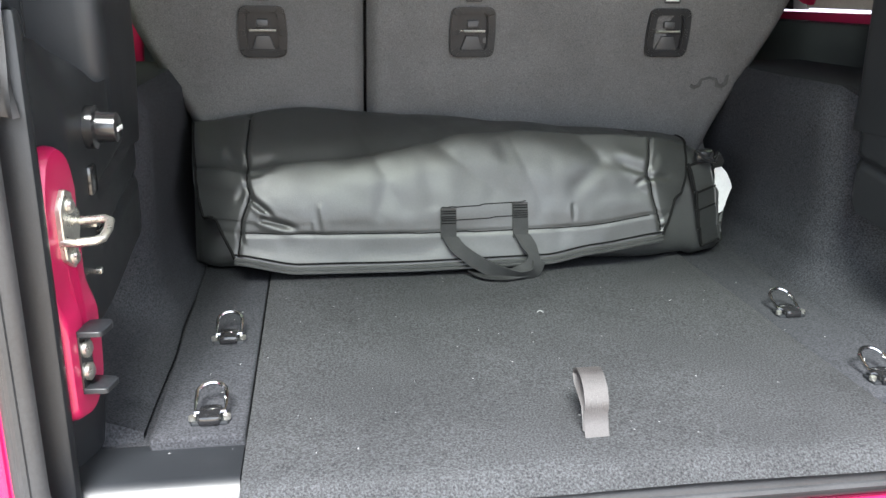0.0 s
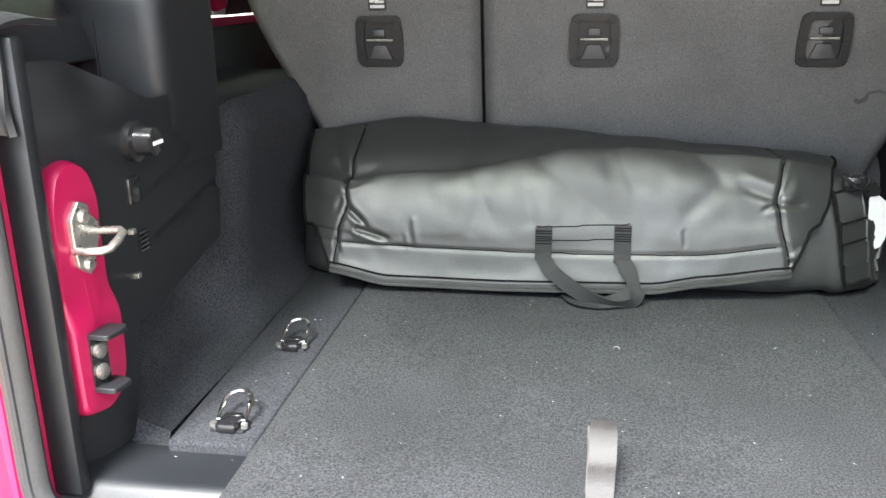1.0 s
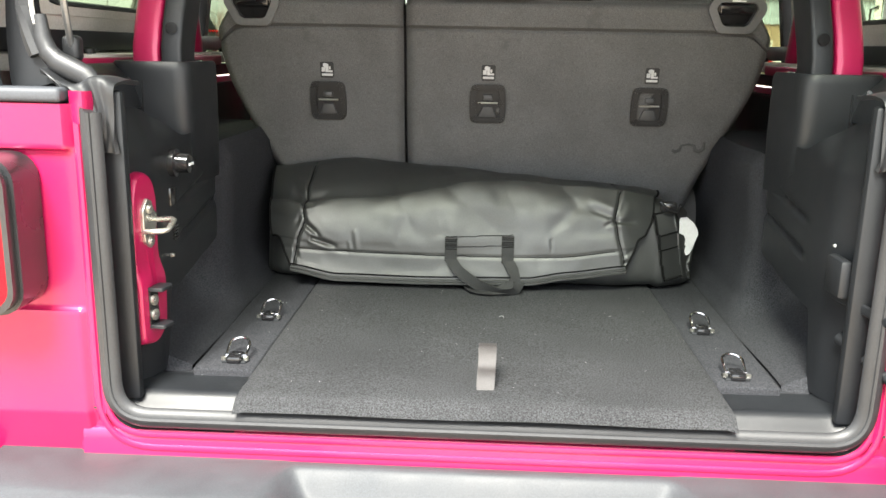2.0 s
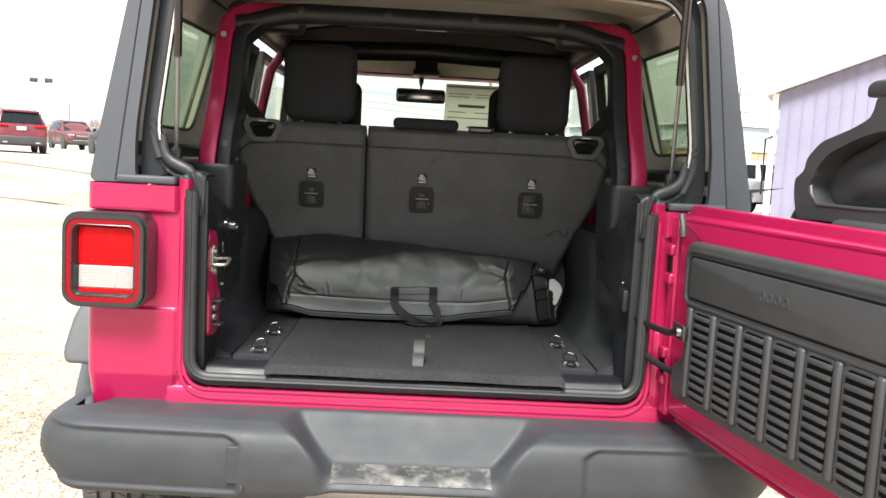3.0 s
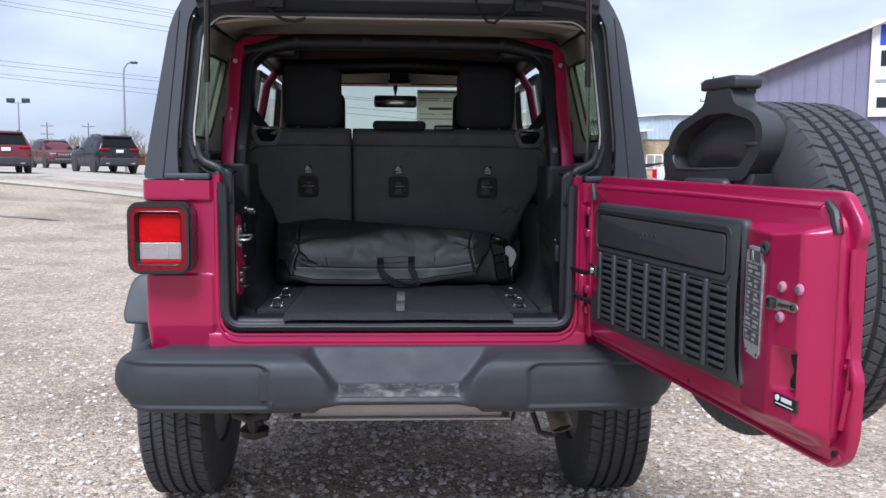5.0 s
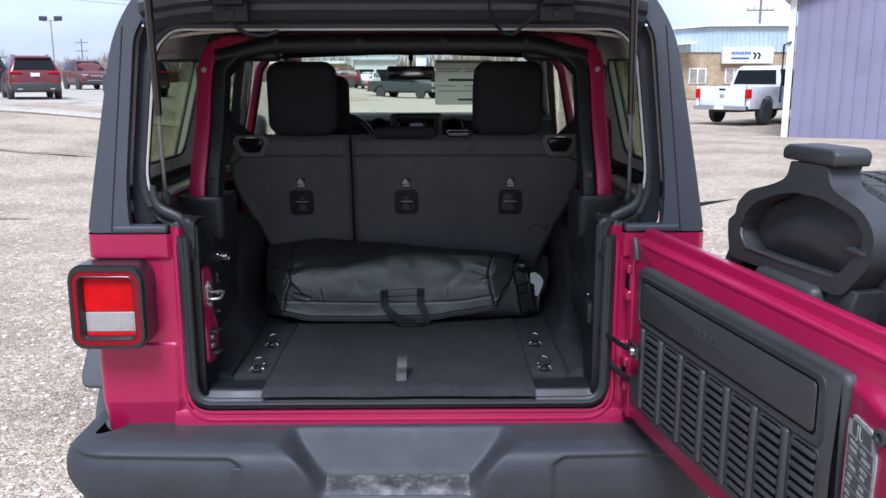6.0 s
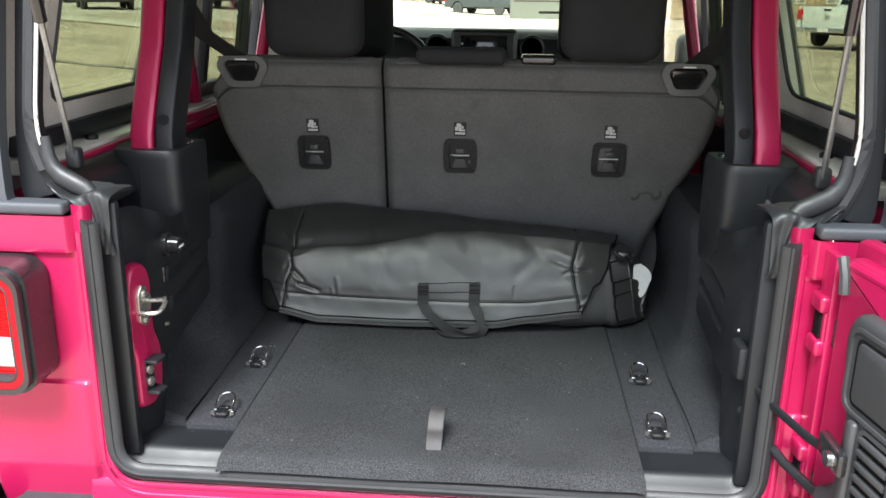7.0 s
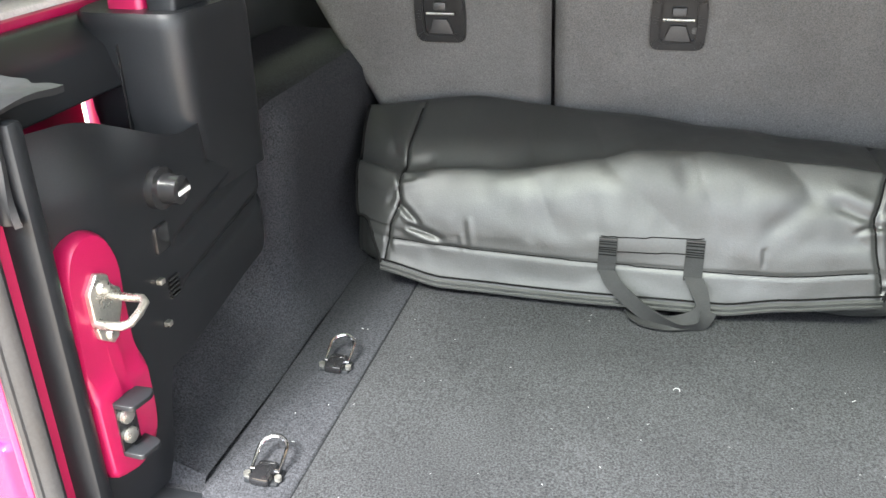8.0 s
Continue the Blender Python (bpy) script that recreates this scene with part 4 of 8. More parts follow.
part("muffler_bracket", tubed([(0.372, 0.03, 0.55), (0.365, 0.02, 0.495), (0.358, 0.012, 0.466)], 0.006, 8), DARKSTEEL, muf)
bm = bmesh.new()
tube(bm, [(0.30, 0.34, 0.55), (0.42, 0.30, 0.552), (0.487, 0.17, 0.535), (0.508, 0.095, 0.485), (0.525, 0.050, 0.425)], [0.030, 0.031, 0.033, 0.035, 0.0355], 18, caps=False)
thick(bm, 0.003)
part("exhaust_pipe", bm, PIPE, suv, "stained brown steel exhaust tip")
# added near-black plug just inside the tip, painting the dark of the open pipe
part("exhaust_bore", tubed([(0.519, 0.066, 0.447), (0.5242, 0.0522, 0.4284)], 0.0318, 18), SEAM_AND_SHADE, suv)
part("exhaust_hanger", tubed([(0.50, 0.08, 0.43), (0.50, 0.07, 0.40), (0.46, 0.10, 0.40), (0.44, 0.12, 0.46)], 0.009, 8), DARKSTEEL, suv)
hook = [(-0.49, 0.06, 0.56), (-0.49, 0.0, 0.53), (-0.49, -0.06, 0.515), (-0.45, -0.09, 0.51), (-0.41, -0.06, 0.515), (-0.41, 0.0, 0.52), (-0.43, 0.06, 0.54)]
part("tow_hook", tubed(hook, 0.015, 10), DARKSTEEL, suv, "black steel tow hook")
part("hook_bracket", cuboid((-0.50, 0.0, 0.47), (-0.40, 0.09, 0.575), 0.012, 3), DARKSTEEL, suv)
part("hook_spring", lathed([(0.41, 0.02), (0.42, 0.042), (0.44, 0.046), (0.455, 0.03), (0.47, 0.03)], (-0.45, 0.03, 0), "z", 16), DARKSTEEL, suv)
part("hook_bolt", lathed([(0.44, 0.016), (0.49, 0.016), (0.495, 0.01)], (-0.45, 0.0, 0), "z", 6), DARKSTEEL, suv)
part("rear_axle", tubed([(-0.70, 0.76, 0.385), (0.70, 0.76, 0.385)], 0.042, 14), DARKSTEEL, suv)
part("differential", lathed([(-0.11, 0.03), (-0.08, 0.09), (0.0, 0.105), (0.08, 0.09), (0.11, 0.03)], (0.0, 0.74, 0.395), "y", 20), DARKSTEEL, suv)
for s in (-1, 1):
    part("shock_absorber", tubed([(s * 0.56, 0.66, 0.33), (s * 0.50, 0.48, 0.72)], 0.028, 12), DARKSTEEL, suv)
    coil = [(s * 0.52 + 0.055 * math.cos(a), 0.84 + 0.055 * math.sin(a), 0.42 + 0.30 * a / (12 * math.pi)) for a in (i * math.pi / 6 for i in range(73))]
    part("coil_spring", tubed(coil, 0.008, 6), DARKSTEEL, suv)
part("fuel_tank_skid", cuboid((-0.30, 0.95, 0.36), (0.35, 1.9, 0.55), 0.04, 3), DARKSTEEL, suv)

# ---- wheels ----
R, W = 0.402, 0.125
GROOVES = (-0.062, -0.022, 0.022, 0.062)
edges = [q for g in GROOVES for q in (g - 0.0072, g - 0.0056, g + 0.0056, g + 0.0072)]
ribs = [lerp(a, b, i / n) for a, b, n in ((-0.104, -0.0695, 8), (-0.0545, -0.0295, 7), (-0.0145, 0.0145, 8), (0.0295, 0.0545, 7), (0.0695, 0.104, 8)) for i in range(n + 1)]
tread = sorted({round(a, 4) for a in ribs} | {round(a, 4) for a in edges})
prof = [(-0.095, 0.205), (-0.112, 0.215), (-0.122, 0.25), (-W - 0.004, 0.30), (-W, 0.345), (-0.120, 0.372), (-0.114, 0.388)]
prof += [(a, R - 0.10 * a * a / 0.1 * 0.08) for a in tread]
prof += [(-a, r) for a, r in prof[6::-1]]
NT = 940
def lugs(j, i):
    k = j - 7
    if not 0 <= k < len(tread):
        return -0.006 if j in (5, 6, len(prof) - 6, len(prof) - 7) and i % 20 in (0, 1) else 0.0
    a = tread[k]
    if min(abs(a - g) for g in GROOVES) < 0.0060:
        return -0.013
    if abs(a) > 0.066:
        m = (i + int(round(abs(a) * 120))) % 20
        return -0.009 if m in (0, 1) else (-0.004 if m == 10 and abs(a) < 0.095 else 0.0)
    if abs(a) > 0.025:
        return -0.006 if (i + int(round(a * 140))) % 10 == 0 else 0.0
    return -0.006 if (i + int(round(a * -150))) % 10 == 0 else 0.0
def make_wheel(name, label, parent, m):
    root = new(name)
    root.parent, root.matrix_basis = parent, m
    root["label"] = label
    bm = lathed(prof, (0, 0, 0), "x", NT, lugs)
    part("tyre", bm, TYRE, root, "worn black all-terrain tyre", angle=30)
    part("rim", lathed([(-0.10, 0.20), (-0.095, 0.212), (-0.08, 0.195), (0.02, 0.18), (0.08, 0.19), (0.10, 0.212), (0.106, 0.205), (0.098, 0.19), (0.07, 0.17), (0.06, 0.06), (0.075, 0.05), (0.075, 0.0005)], (0, 0, 0), "x", 48), ALLOY, root)
    for i in range(5):
        a = 2 * math.pi * i / 5
        part("spoke", tubed([(0.07, 0.04 * math.cos(a), 0.04 * math.sin(a)), (0.09, 0.12 * math.cos(a), 0.12 * math.sin(a)), (0.085, 0.19 * math.cos(a), 0.19 * math.sin(a))], [0.026, 0.022, 0.03], 8), ALLOY, root)
    return root
w0 = make_wheel("wheel", "black all-terrain tyre on a grey alloy rim", suv, pose(0.80, 0.76, 0.382))
def clone(ob, parent, m):
    r = new(ob.name.split(".")[0])
    r.parent, r.matrix_basis = parent, m
    r["label"] = ob["label"]
    for c in ob.children:
        q = c.copy()
        scene.collection.objects.link(q)
        q.parent = r
    return r
clone(w0, suv, pose(-0.80, 0.76, 0.382, 0, 0, 180))
clone(w0, suv, pose(0.80, 3.77, 0.382, 40, 0, 0))
clone(w0, suv, pose(-0.80, 3.77, 0.382, 20, 0, 180))

# ---- tailgate, swung open ----
HINGE, OPEN = (0.575, -0.055), 10.0
GATE = Matrix.Translation((HINGE[0], HINGE[1], 0)) @ Matrix.Rotation(radians(-90 + OPEN), 4, "Z")
gate = new("tailgate")
gate.parent, gate.matrix_basis = suv, GATE
gate["label"] = "magenta tailgate swung wide open"
# local axes: x from the hinge to the latch edge, y outwards from the cargo side, z up
def gp(u, v, d):
    return (u, -d, v)
gate_loop = rounded([(0.0, 0.734), (1.03, 0.716), (1.085, 0.716), (1.118, 0.742), (1.133, 0.785), (1.136, 0.895), (1.122, 0.925), (1.122, 1.128), (1.132, 1.145), (1.127, 1.172), (1.083, 1.225), (0.0, 1.236)],
                    [0.02, 0.02, 0.02, 0.02, 0.02, 0.012, 0.012, 0.008, 0.008, 0.02, 0.02, 0.02], 4)
inner_loop = rounded([(0.012, 0.752), (1.02, 0.742), (1.072, 0.748), (1.096, 0.775), (1.104, 0.83), (1.104, 1.135), (1.095, 1.168), (1.062, 1.204), (0.012, 1.214)],
                     [0.02, 0.03, 0.03, 0.03, 0.03, 0.04, 0.03, 0.03, 0.02], 4)
bm = bmesh.new()
prism(bm, gate_loop, gp, -0.045, -0.026, 0.006)
part("outer_skin", bm, PAINT, gate)
bm = bmesh.new()
prism(bm, inner_loop, gp, -0.03, 0.0, 0.018)
part("inner_skin", bm, PAINT, gate, angle=50)
# pressed step under the top edge, hems along the bottom and the latch edge
part("top_rail", tubed([gp(0.03, 1.203, -0.008), gp(0.6, 1.202, -0.008), gp(1.05, 1.195, -0.009)], 0.0085, 10, flat=0.8), PAINT, gate)
part("bottom_hem", tubed([gp(0.02, 0.741, -0.027), gp(0.5, 0.734, -0.027), gp(1.03, 0.724, -0.027), gp(1.08, 0.726, -0.027), gp(1.108, 0.748, -0.027)], 0.0065, 8), PAINT, gate)
part("latch_hem", tubed([gp(1.113, 0.930, -0.027), gp(1.1135, 1.03, -0.027), gp(1.113, 1.125, -0.027)], 0.0060, 8), PAINT, gate)
part("hem_notch", tubed([gp(1.109, 0.80, -0.022), gp(1.124, 0.875, -0.022), gp(1.116, 0.92, -0.022)], 0.0055, 8), PAINT, gate)
# raised latch box, ramping up from the trim panel, with a dished shelf on top and a sunken pull pocket
BX = 0.045
def box_d(u, v):
    d = 0.008 + (BX - 0.008) * min(1.0, max(0.0, (u - 0.842) / 0.135)) ** 0.9
    side = 1 - smooth(1.062, 1.104, u) ** 1.3
    top = 1 - smooth(1.138 + 0.010 * smooth(0.98, 1.08, u), 1.164 + 0.006 * smooth(0.98, 1.08, u), v)
    low = smooth(0.757, 0.800, v + 0.012 * (1 - smooth(0.86, 1.05, u)))
    d = -0.004 + (d + 0.004) * side * top * low
    dish = smooth(0.985, 1.0, u) * (1 - smooth(1.060, 1.068, u)) * smooth(0.846, 0.858, v) * (1 - smooth(0.926, 0.934, v))
    return d - 0.030 * dish * smooth(0.985, 1.06, u)
bm = bmesh.new()
sheet(bm, lambda u, v: gp(lerp(0.838, 1.106, u), lerp(0.748, 1.178, v), box_d(lerp(0.838, 1.106, u), lerp(0.748, 1.178, v))), 120, 150)
part("latch_box", bm, PAINT, gate, "raised magenta latch housing with a sunken pull pocket", angle=80)
# moulded trim panel with vents
bm = bmesh.new()
panel_loop = rounded([(0.058, 0.806), (0.84, 0.806), (0.856, 0.815), (0.836, 0.86), (0.832, 1.00), (0.846, 1.146), (0.836, 1.160), (0.092, 1.162), (0.074, 1.126), (0.084, 1.055), (0.100, 1.022), (0.098, 0.906), (0.052, 0.880)],
                     [0.025, 0.01, 0.008, 0.03, 0.05, 0.012, 0.012, 0.03, 0.03, 0.03, 0.03, 0.02, 0.02], 4)
prism(bm, panel_loop, gp, -0.002, 0.018, 0.010)
part("trim_panel", bm, PLASTIC, gate, "dark grey moulded plastic panel with vent slots")
bm = bmesh.new()
lid_loop = rounded([(0.112, 1.042), (0.776, 1.040), (0.776, 1.124), (0.112, 1.128)], 0.012, 4)
prism(bm, lid_loop, gp, 0.012, 0.0205, 0.003)
part("panel_lid", bm, PLASTIC, gate, "shallow rectangular lid on the trim panel")
bm = bmesh.new()
lo2 = rounded([(0.107, 1.0375), (0.781, 1.0355), (0.781, 1.1285), (0.107, 1.1325)], 0.014, 4)
frame_prism(bm, lo2, lid_loop, gp, 0.0165, 0.0184)
part("lid_gap", bm, SEAM_AND_SHADE, gate)
bm = bmesh.new()
lo3 = rounded([(0.094, 1.027), (0.800, 1.024), (0.800, 1.142), (0.094, 1.146)], 0.022, 4)
frame_prism(bm, lo3, [(lerp(0.447, u, 0.986), lerp(1.085, v, 0.92)) for u, v in lo3], gp, 0.0165, 0.0215)
part("lid_ledge", bm, PLASTIC, gate)
for k in range(4):
    bm = bmesh.new()
    frame_prism(bm, rrect(0.017, 0.019, 0.006, 3, 0.385 + 0.024 * k, 1.088), rrect(0.009, 0.011, 0.003, 3, 0.385 + 0.024 * k, 1.088), gp, 0.020, 0.0218)
    part("embossed_mark", bm, PLASTIC, gate)
cols = [0.126 + 0.0965 * i for i in range(7)]
slat_me = None
for i, r0 in enumerate(cols):
    u0, u1 = r0 + 0.020, r0 + 0.0880
    bm = bmesh.new()
    frame_prism(bm, rrect(u1 - u0 + 0.010, 0.196, 0.016, 4, (u0 + u1) / 2, 0.923), rrect(u1 - u0, 0.186, 0.014, 4, (u0 + u1) / 2, 0.923), gp, 0.017, 0.0212)
    part("vent_rim", bm, PLASTIC, gate)
    # near-black sheet on the panel face paints the shade between the slats
    part("vent_recess", cuboid(gp(u0, 0.832, 0.0188), gp(u1, 1.014, 0.0168)), SEAM_AND_SHADE, gate)
    part("rib", cuboid((r0 - 0.005, -0.0275, 0.826), (r0 + 0.013, -0.016, 1.022), 0.007, 3), PLASTIC, gate)
    for k in range(10):
        z = 0.8375 + 0.0182 * k
        if slat_me is None:
            s0 = part("vent_slat", cuboid((0.0, -0.0245, 0.0), (u1 - u0 - 0.002, -0.0168, 0.0096), 0.003, 2), PLASTIC, gate)
            s0.location = (u0 + 0.001, 0, z)
            slat_me = s0.data
        else:
            q = new("vent_slat", slat_me)
            q.parent, q.location = gate, (u0 + 0.001, 0, z)
# information plate on the ramp of the latch box, with bars for its small print
plate = part("information_plate", bmesh.new(), STEEL, gate, "silver printed information plate")
def pl_at(u, v, d):
    return gp(u, v, box_d(u, 1.0) + 0.0008 + d)
plate_loop = rounded([(0.848, 0.922), (0.866, 0.892), (0.932, 0.890), (0.940, 0.900), (0.948, 1.078), (0.928, 1.110), (0.866, 1.110), (0.850, 1.095)], 0.006, 3)
bm = bmesh.new()
prism(bm, plate_loop, pl_at, -0.001, 0.0022)
part("metal_plate", bm, GREYPRINT, plate)
bars = random.Random(5)
for k in range(6):
    z = 1.052 - 0.0268 * k
    bm = bmesh.new()
    prism(bm, [(0.855, z), (0.940, z), (0.940, z + 0.0235), (0.855, z + 0.0235)], pl_at, 0.0022, 0.0030)
    part("print_block", bm, PLATE, plate)
    for j in range(4):
        x0, w = 0.859 + 0.04 * (j % 2) + bars.random() * 0.008, 0.014 + bars.random() * 0.016
        zz = z + 0.004 + 0.010 * (j // 2)
        bm = bmesh.new()
        prism(bm, [(x0, zz), (x0 + w, zz), (x0 + w, zz + 0.006), (x0, zz + 0.006)], pl_at, 0.0030, 0.0035)
        part("print_bar", bm, GREYPRINT, plate)
bm = bmesh.new()
prism(bm, [(0.868, 1.0805), (0.932, 1.0805), (0.928, 1.103), (0.868, 1.103)], pl_at, 0.0022, 0.0030)
part("print_block", bm, PLATE, plate)
for u, v in ((0.871, 0.898), (0.929, 0.898), (0.862, 1.1035), (0.934, 1.1035)):
    bm = bmesh.new()
    prism(bm, rrect(0.006, 0.005, 0.002, 3, u, v), pl_at, 0.0022, 0.0032)
    part("plate_rivet", bm, GLOSSBLACK, plate)
fc = bpy.data.curves.new("plate_letters", "FONT")
fc.body, fc.size, fc.extrude = "JL", 0.028, 0.0004
tmp = new("plate_letters", fc)
dg = bpy.context.evaluated_depsgraph_get()
tm = bpy.data.meshes.new_from_object(tmp.evaluated_get(dg))
bpy.data.objects.remove(tmp)
lt = new("plate_letters", tm)
tm.materials.append(GREYPRINT)
lt.parent = plate
lt.matrix_basis = Matrix.Translation(pl_at(0.885, 1.083, 0.0042)) @ Matrix.Rotation(-math.atan2(BX - 0.008, 0.135), 4, "Z") @ Matrix.Rotation(radians(90), 4, "X")
for u, v in ((1.019, 1.047), (1.070, 1.049), (1.017, 0.990)):
    part("bolt", lathed([(0.0, 0.0105), (-0.003, 0.0105), (-0.006, 0.0075), (-0.007, 0.0001)], (u, -BX, v), "y", 14), BOLTS, gate)
    part("bolt_socket", lathed([(0.0, 0.0065), (-0.0005, 0.0065), (-0.0006, 0.0001)], (u, -BX - 0.008, v), "y", 6), GREYPLASTIC, gate)
bm = bmesh.new()
prism(bm, rounded([(0.972, 1.000), (1.010, 1.000), (1.020, 1.006), (1.058, 1.004), (1.068, 1.012), (1.060, 1.022), (1.015, 1.023), (0.972, 1.026)], 0.005, 3), gp, BX - 0.004, BX + 0.0025)
part("latch_plate", bm, STEEL, gate, "polished latch plate")
part("latch_claw", cuboid((0.982, -BX - 0.012, 1.003), (1.004, -BX - 0.001, 1.023), 0.004), GLOSSBLACK, gate)
part("latch_slot", tubed([gp(1.014, 1.013, BX + 0.002), gp(1.048, 1.013, BX + 0.002)], 0.0045, 8), CHROME, gate)
part("latch_pivot", lathed([(0.0, 0.006), (-0.004, 0.006), (-0.005, 0.003)], (1.054, -BX - 0.001, 1.013), "y", 12), GLOSSBLACK, gate)
bm = bmesh.new()
prism(bm, rounded([(1.040, 0.862), (1.062, 0.862), (1.062, 0.926), (1.036, 0.924), (1.040, 0.912), (1.050, 0.894), (1.038, 0.876)], 0.004, 3), gp, BX - 0.034, BX - 0.010)
part("pull_slot", bm, GLOSSBLACK, gate, "black pull slot")
lab = part("warning_label", cuboid(gp(1.008, 0.822, BX - 0.002), gp(1.076, 0.846, BX + 0.0015)), GLOSSBLACK, gate, "small black printed label")
part("label_mark", lathed([(0, 0.006), (0.001, 0.006)], gp(1.019, 0.838, BX + 0.0025), "y", 12), WHITEPRINT, lab)
part("label_bar", cuboid(gp(1.031, 0.834, BX + 0.0016), gp(1.062, 0.842, BX + 0.0022)), WHITEPRINT, lab)
part("label_bar", cuboid(gp(1.014, 0.8265, BX + 0.0016), gp(1.066, 0.8285, BX + 0.0022)), WHITEPRINT, lab)
part("grommet", lathed([(0.0, 0.013), (-0.006, 0.013), (-0.007, 0.007), (-0.002, 0.006)], gp(0.955, 1.113, box_d(0.955, 1.0)), "y", 14), PLASTIC, gate)
part("bump_stop", tubed([gp(1.062, 1.205, -0.008), gp(1.086, 1.186, -0.006), gp(1.096, 1.150, -0.006)], [0.007, 0.010, 0.010], 8), RUBBER, gate, "black rubber bump stop")
part("hinge_bumper", tubed([gp(0.020, 1.212, 0.002), gp(0.034, 1.190, 0.004), gp(0.038, 1.165, 0.004)], 0.008, 8), PLASTIC, gate)
part("drain_plug", lathed([(0, 0.005), (0.003, 0.005)], gp(0.611, 0.765, 0.001), "y", 8), TRIM, gate)
part("hem_hole", lathed([(0, 0.007), (0.003, 0.007)], gp(1.094, 0.748, -0.022), "y", 10), TRIM, gate)
# hinges between body and gate
for z in (1.09, 0.845):
    h = part("tailgate_hinge", cuboid((0.590, -0.052, z - 0.055), (0.628, -0.008, z + 0.055), 0.008), PAINT, suv, "magenta tailgate hinge")
    part("hinge_pin", tubed([(0.604, -0.058, z - 0.06), (0.604, -0.058, z + 0.06)], 0.011, 10), PAINT, h)
    part("hinge_gap", cuboid((0.588, -0.0535, z - 0.022), (0.602, -0.02, z + 0.022), 0.003), GLOSSBLACK, h)
part("gate_edge_plate", cuboid((0.578, -0.050, 0.745), (0.594, -0.002, 1.205), 0.004), PAINT, suv)
# check strap and wiring boot
part("check_strap", tubed([(0.500, 0.09, 0.962), (0.516, 0.03, 0.958), (0.536, -0.03, 0.951), (0.554, -0.10, 0.950), (0.560, -0.16, 0.962)], 0.0042, 8, flat=1.9), TRIM, suv, "black tailgate check strap")
ck = part("check_bracket", cuboid((0.553, -0.215, 0.952), (0.567, -0.140, 0.985), 0.005), GLOSSBLACK, suv)
part("check_roller", lathed([(0, 0.011), (0.012, 0.011), (0.014, 0.005)], (0.545, -0.193, 0.969), "x", 12), CHROME, ck)
part("wiring_boot", tubed([(0.512, 0.075, 0.900), (0.530, 0.03, 0.884), (0.553, -0.03, 0.866), (0.577, -0.09, 0.858), (0.596, -0.13, 0.862)], [0.011, 0.0085, 0.0075, 0.008, 0.011], 10), TRIM, suv, "black rubber wiring boot")

# painted hinge leaves on the hinge jamb
for z0, z1 in ((1.050, 1.143), (0.815, 0.903)):
    bm = bmesh.new()
    box(bm, (0.566, -0.048, z1 - 0.026), (0.592, -0.006, z1), 0.006, 3)
    box(bm, (0.566, -0.048, z0), (0.592, -0.006, z0 + 0.026), 0.006, 3)
    box(bm, (0.574, -0.046, z0 + 0.004), (0.590, -0.010, z1 - 0.004), 0.004, 2)
    hg = part("gate_hinge", bm, PAINT, suv, "magenta painted tailgate hinge")
    part("hinge_slot", cuboid((0.5705, -0.040, z0 + 0.028), (0.5755, -0.016, z1 - 0.028), 0.001), SEAM_AND_SHADE, hg)
# spare wheel and carrier on the outside of the gate
sp = clone(w0, suv, GATE @ Matrix.Translation((0.545, 0.246, 1.022)) @ Matrix.Rotation(radians(90), 4, "Z") @ Matrix.Diagonal((0.95, 1.0, 1.0, 1)))
sp.name, sp["label"] = "spare_wheel", "spare all-terrain tyre mounted outside the tailgate"
part("carrier_mount", lathed([(0.045, 0.16), (0.09, 0.15), (0.17, 0.10), (0.18, 0.0005)], (0.545, 0, 1.03), "y", 24), TRIM, gate, "black spare wheel mount")
carrier = new("spare_carrier")
carrier.parent, carrier.matrix_basis = suv, GATE
carrier["label"] = "black plastic spare carrier arm with lamp housing"
cp = lambda u, v, d: (u, 0.080 + d, v)
# hexagonal ring, its upper side drawn up into the neck
ring_o = rounded([(0.330, 1.232), (0.690, 1.236), (0.752, 1.300), (0.760, 1.352), (0.727, 1.385), (0.640, 1.410), (0.626, 1.446), (0.520, 1.446), (0.512, 1.415), (0.470, 1.398), (0.383, 1.375), (0.347, 1.345), (0.342, 1.322), (0.316, 1.306), (0.317, 1.280)],
                 [0.012, 0.02, 0.02, 0.025, 0.03, 0.03, 0.006, 0.006, 0.03, 0.03, 0.02, 0.015, 0.008, 0.008, 0.015], 4)
ring_i = rounded([(0.388, 1.258), (0.668, 1.262), (0.728, 1.322), (0.733, 1.346), (0.708, 1.372), (0.640, 1.386), (0.612, 1.391), (0.540, 1.391), (0.502, 1.385), (0.465, 1.374), (0.407, 1.354), (0.377, 1.325), (0.372, 1.312), (0.363, 1.300), (0.360, 1.288)],
                 [0.02, 0.03, 0.012, 0.012, 0.02, 0.03, 0.006, 0.006, 0.02, 0.02, 0.02, 0.008, 0.006, 0.006, 0.010], 4)
bm = bmesh.new()
def ring_at(u, v, d):
    return cp(lerp(0.545, u, 1 - 0.03 * max(0.0, d) / 0.06), v, d)
frame_prism(bm, ring_o, ring_i, ring_at, -0.010, 0.050)
bmesh.ops.bevel(bm, geom=[e for e in bm.edges if len(e.link_faces) == 2 and e.calc_face_angle(0) > 0.9], offset=0.006, segments=2, affect="EDGES")
part("ring_frame", bm, PLASTIC, carrier, angle=50)
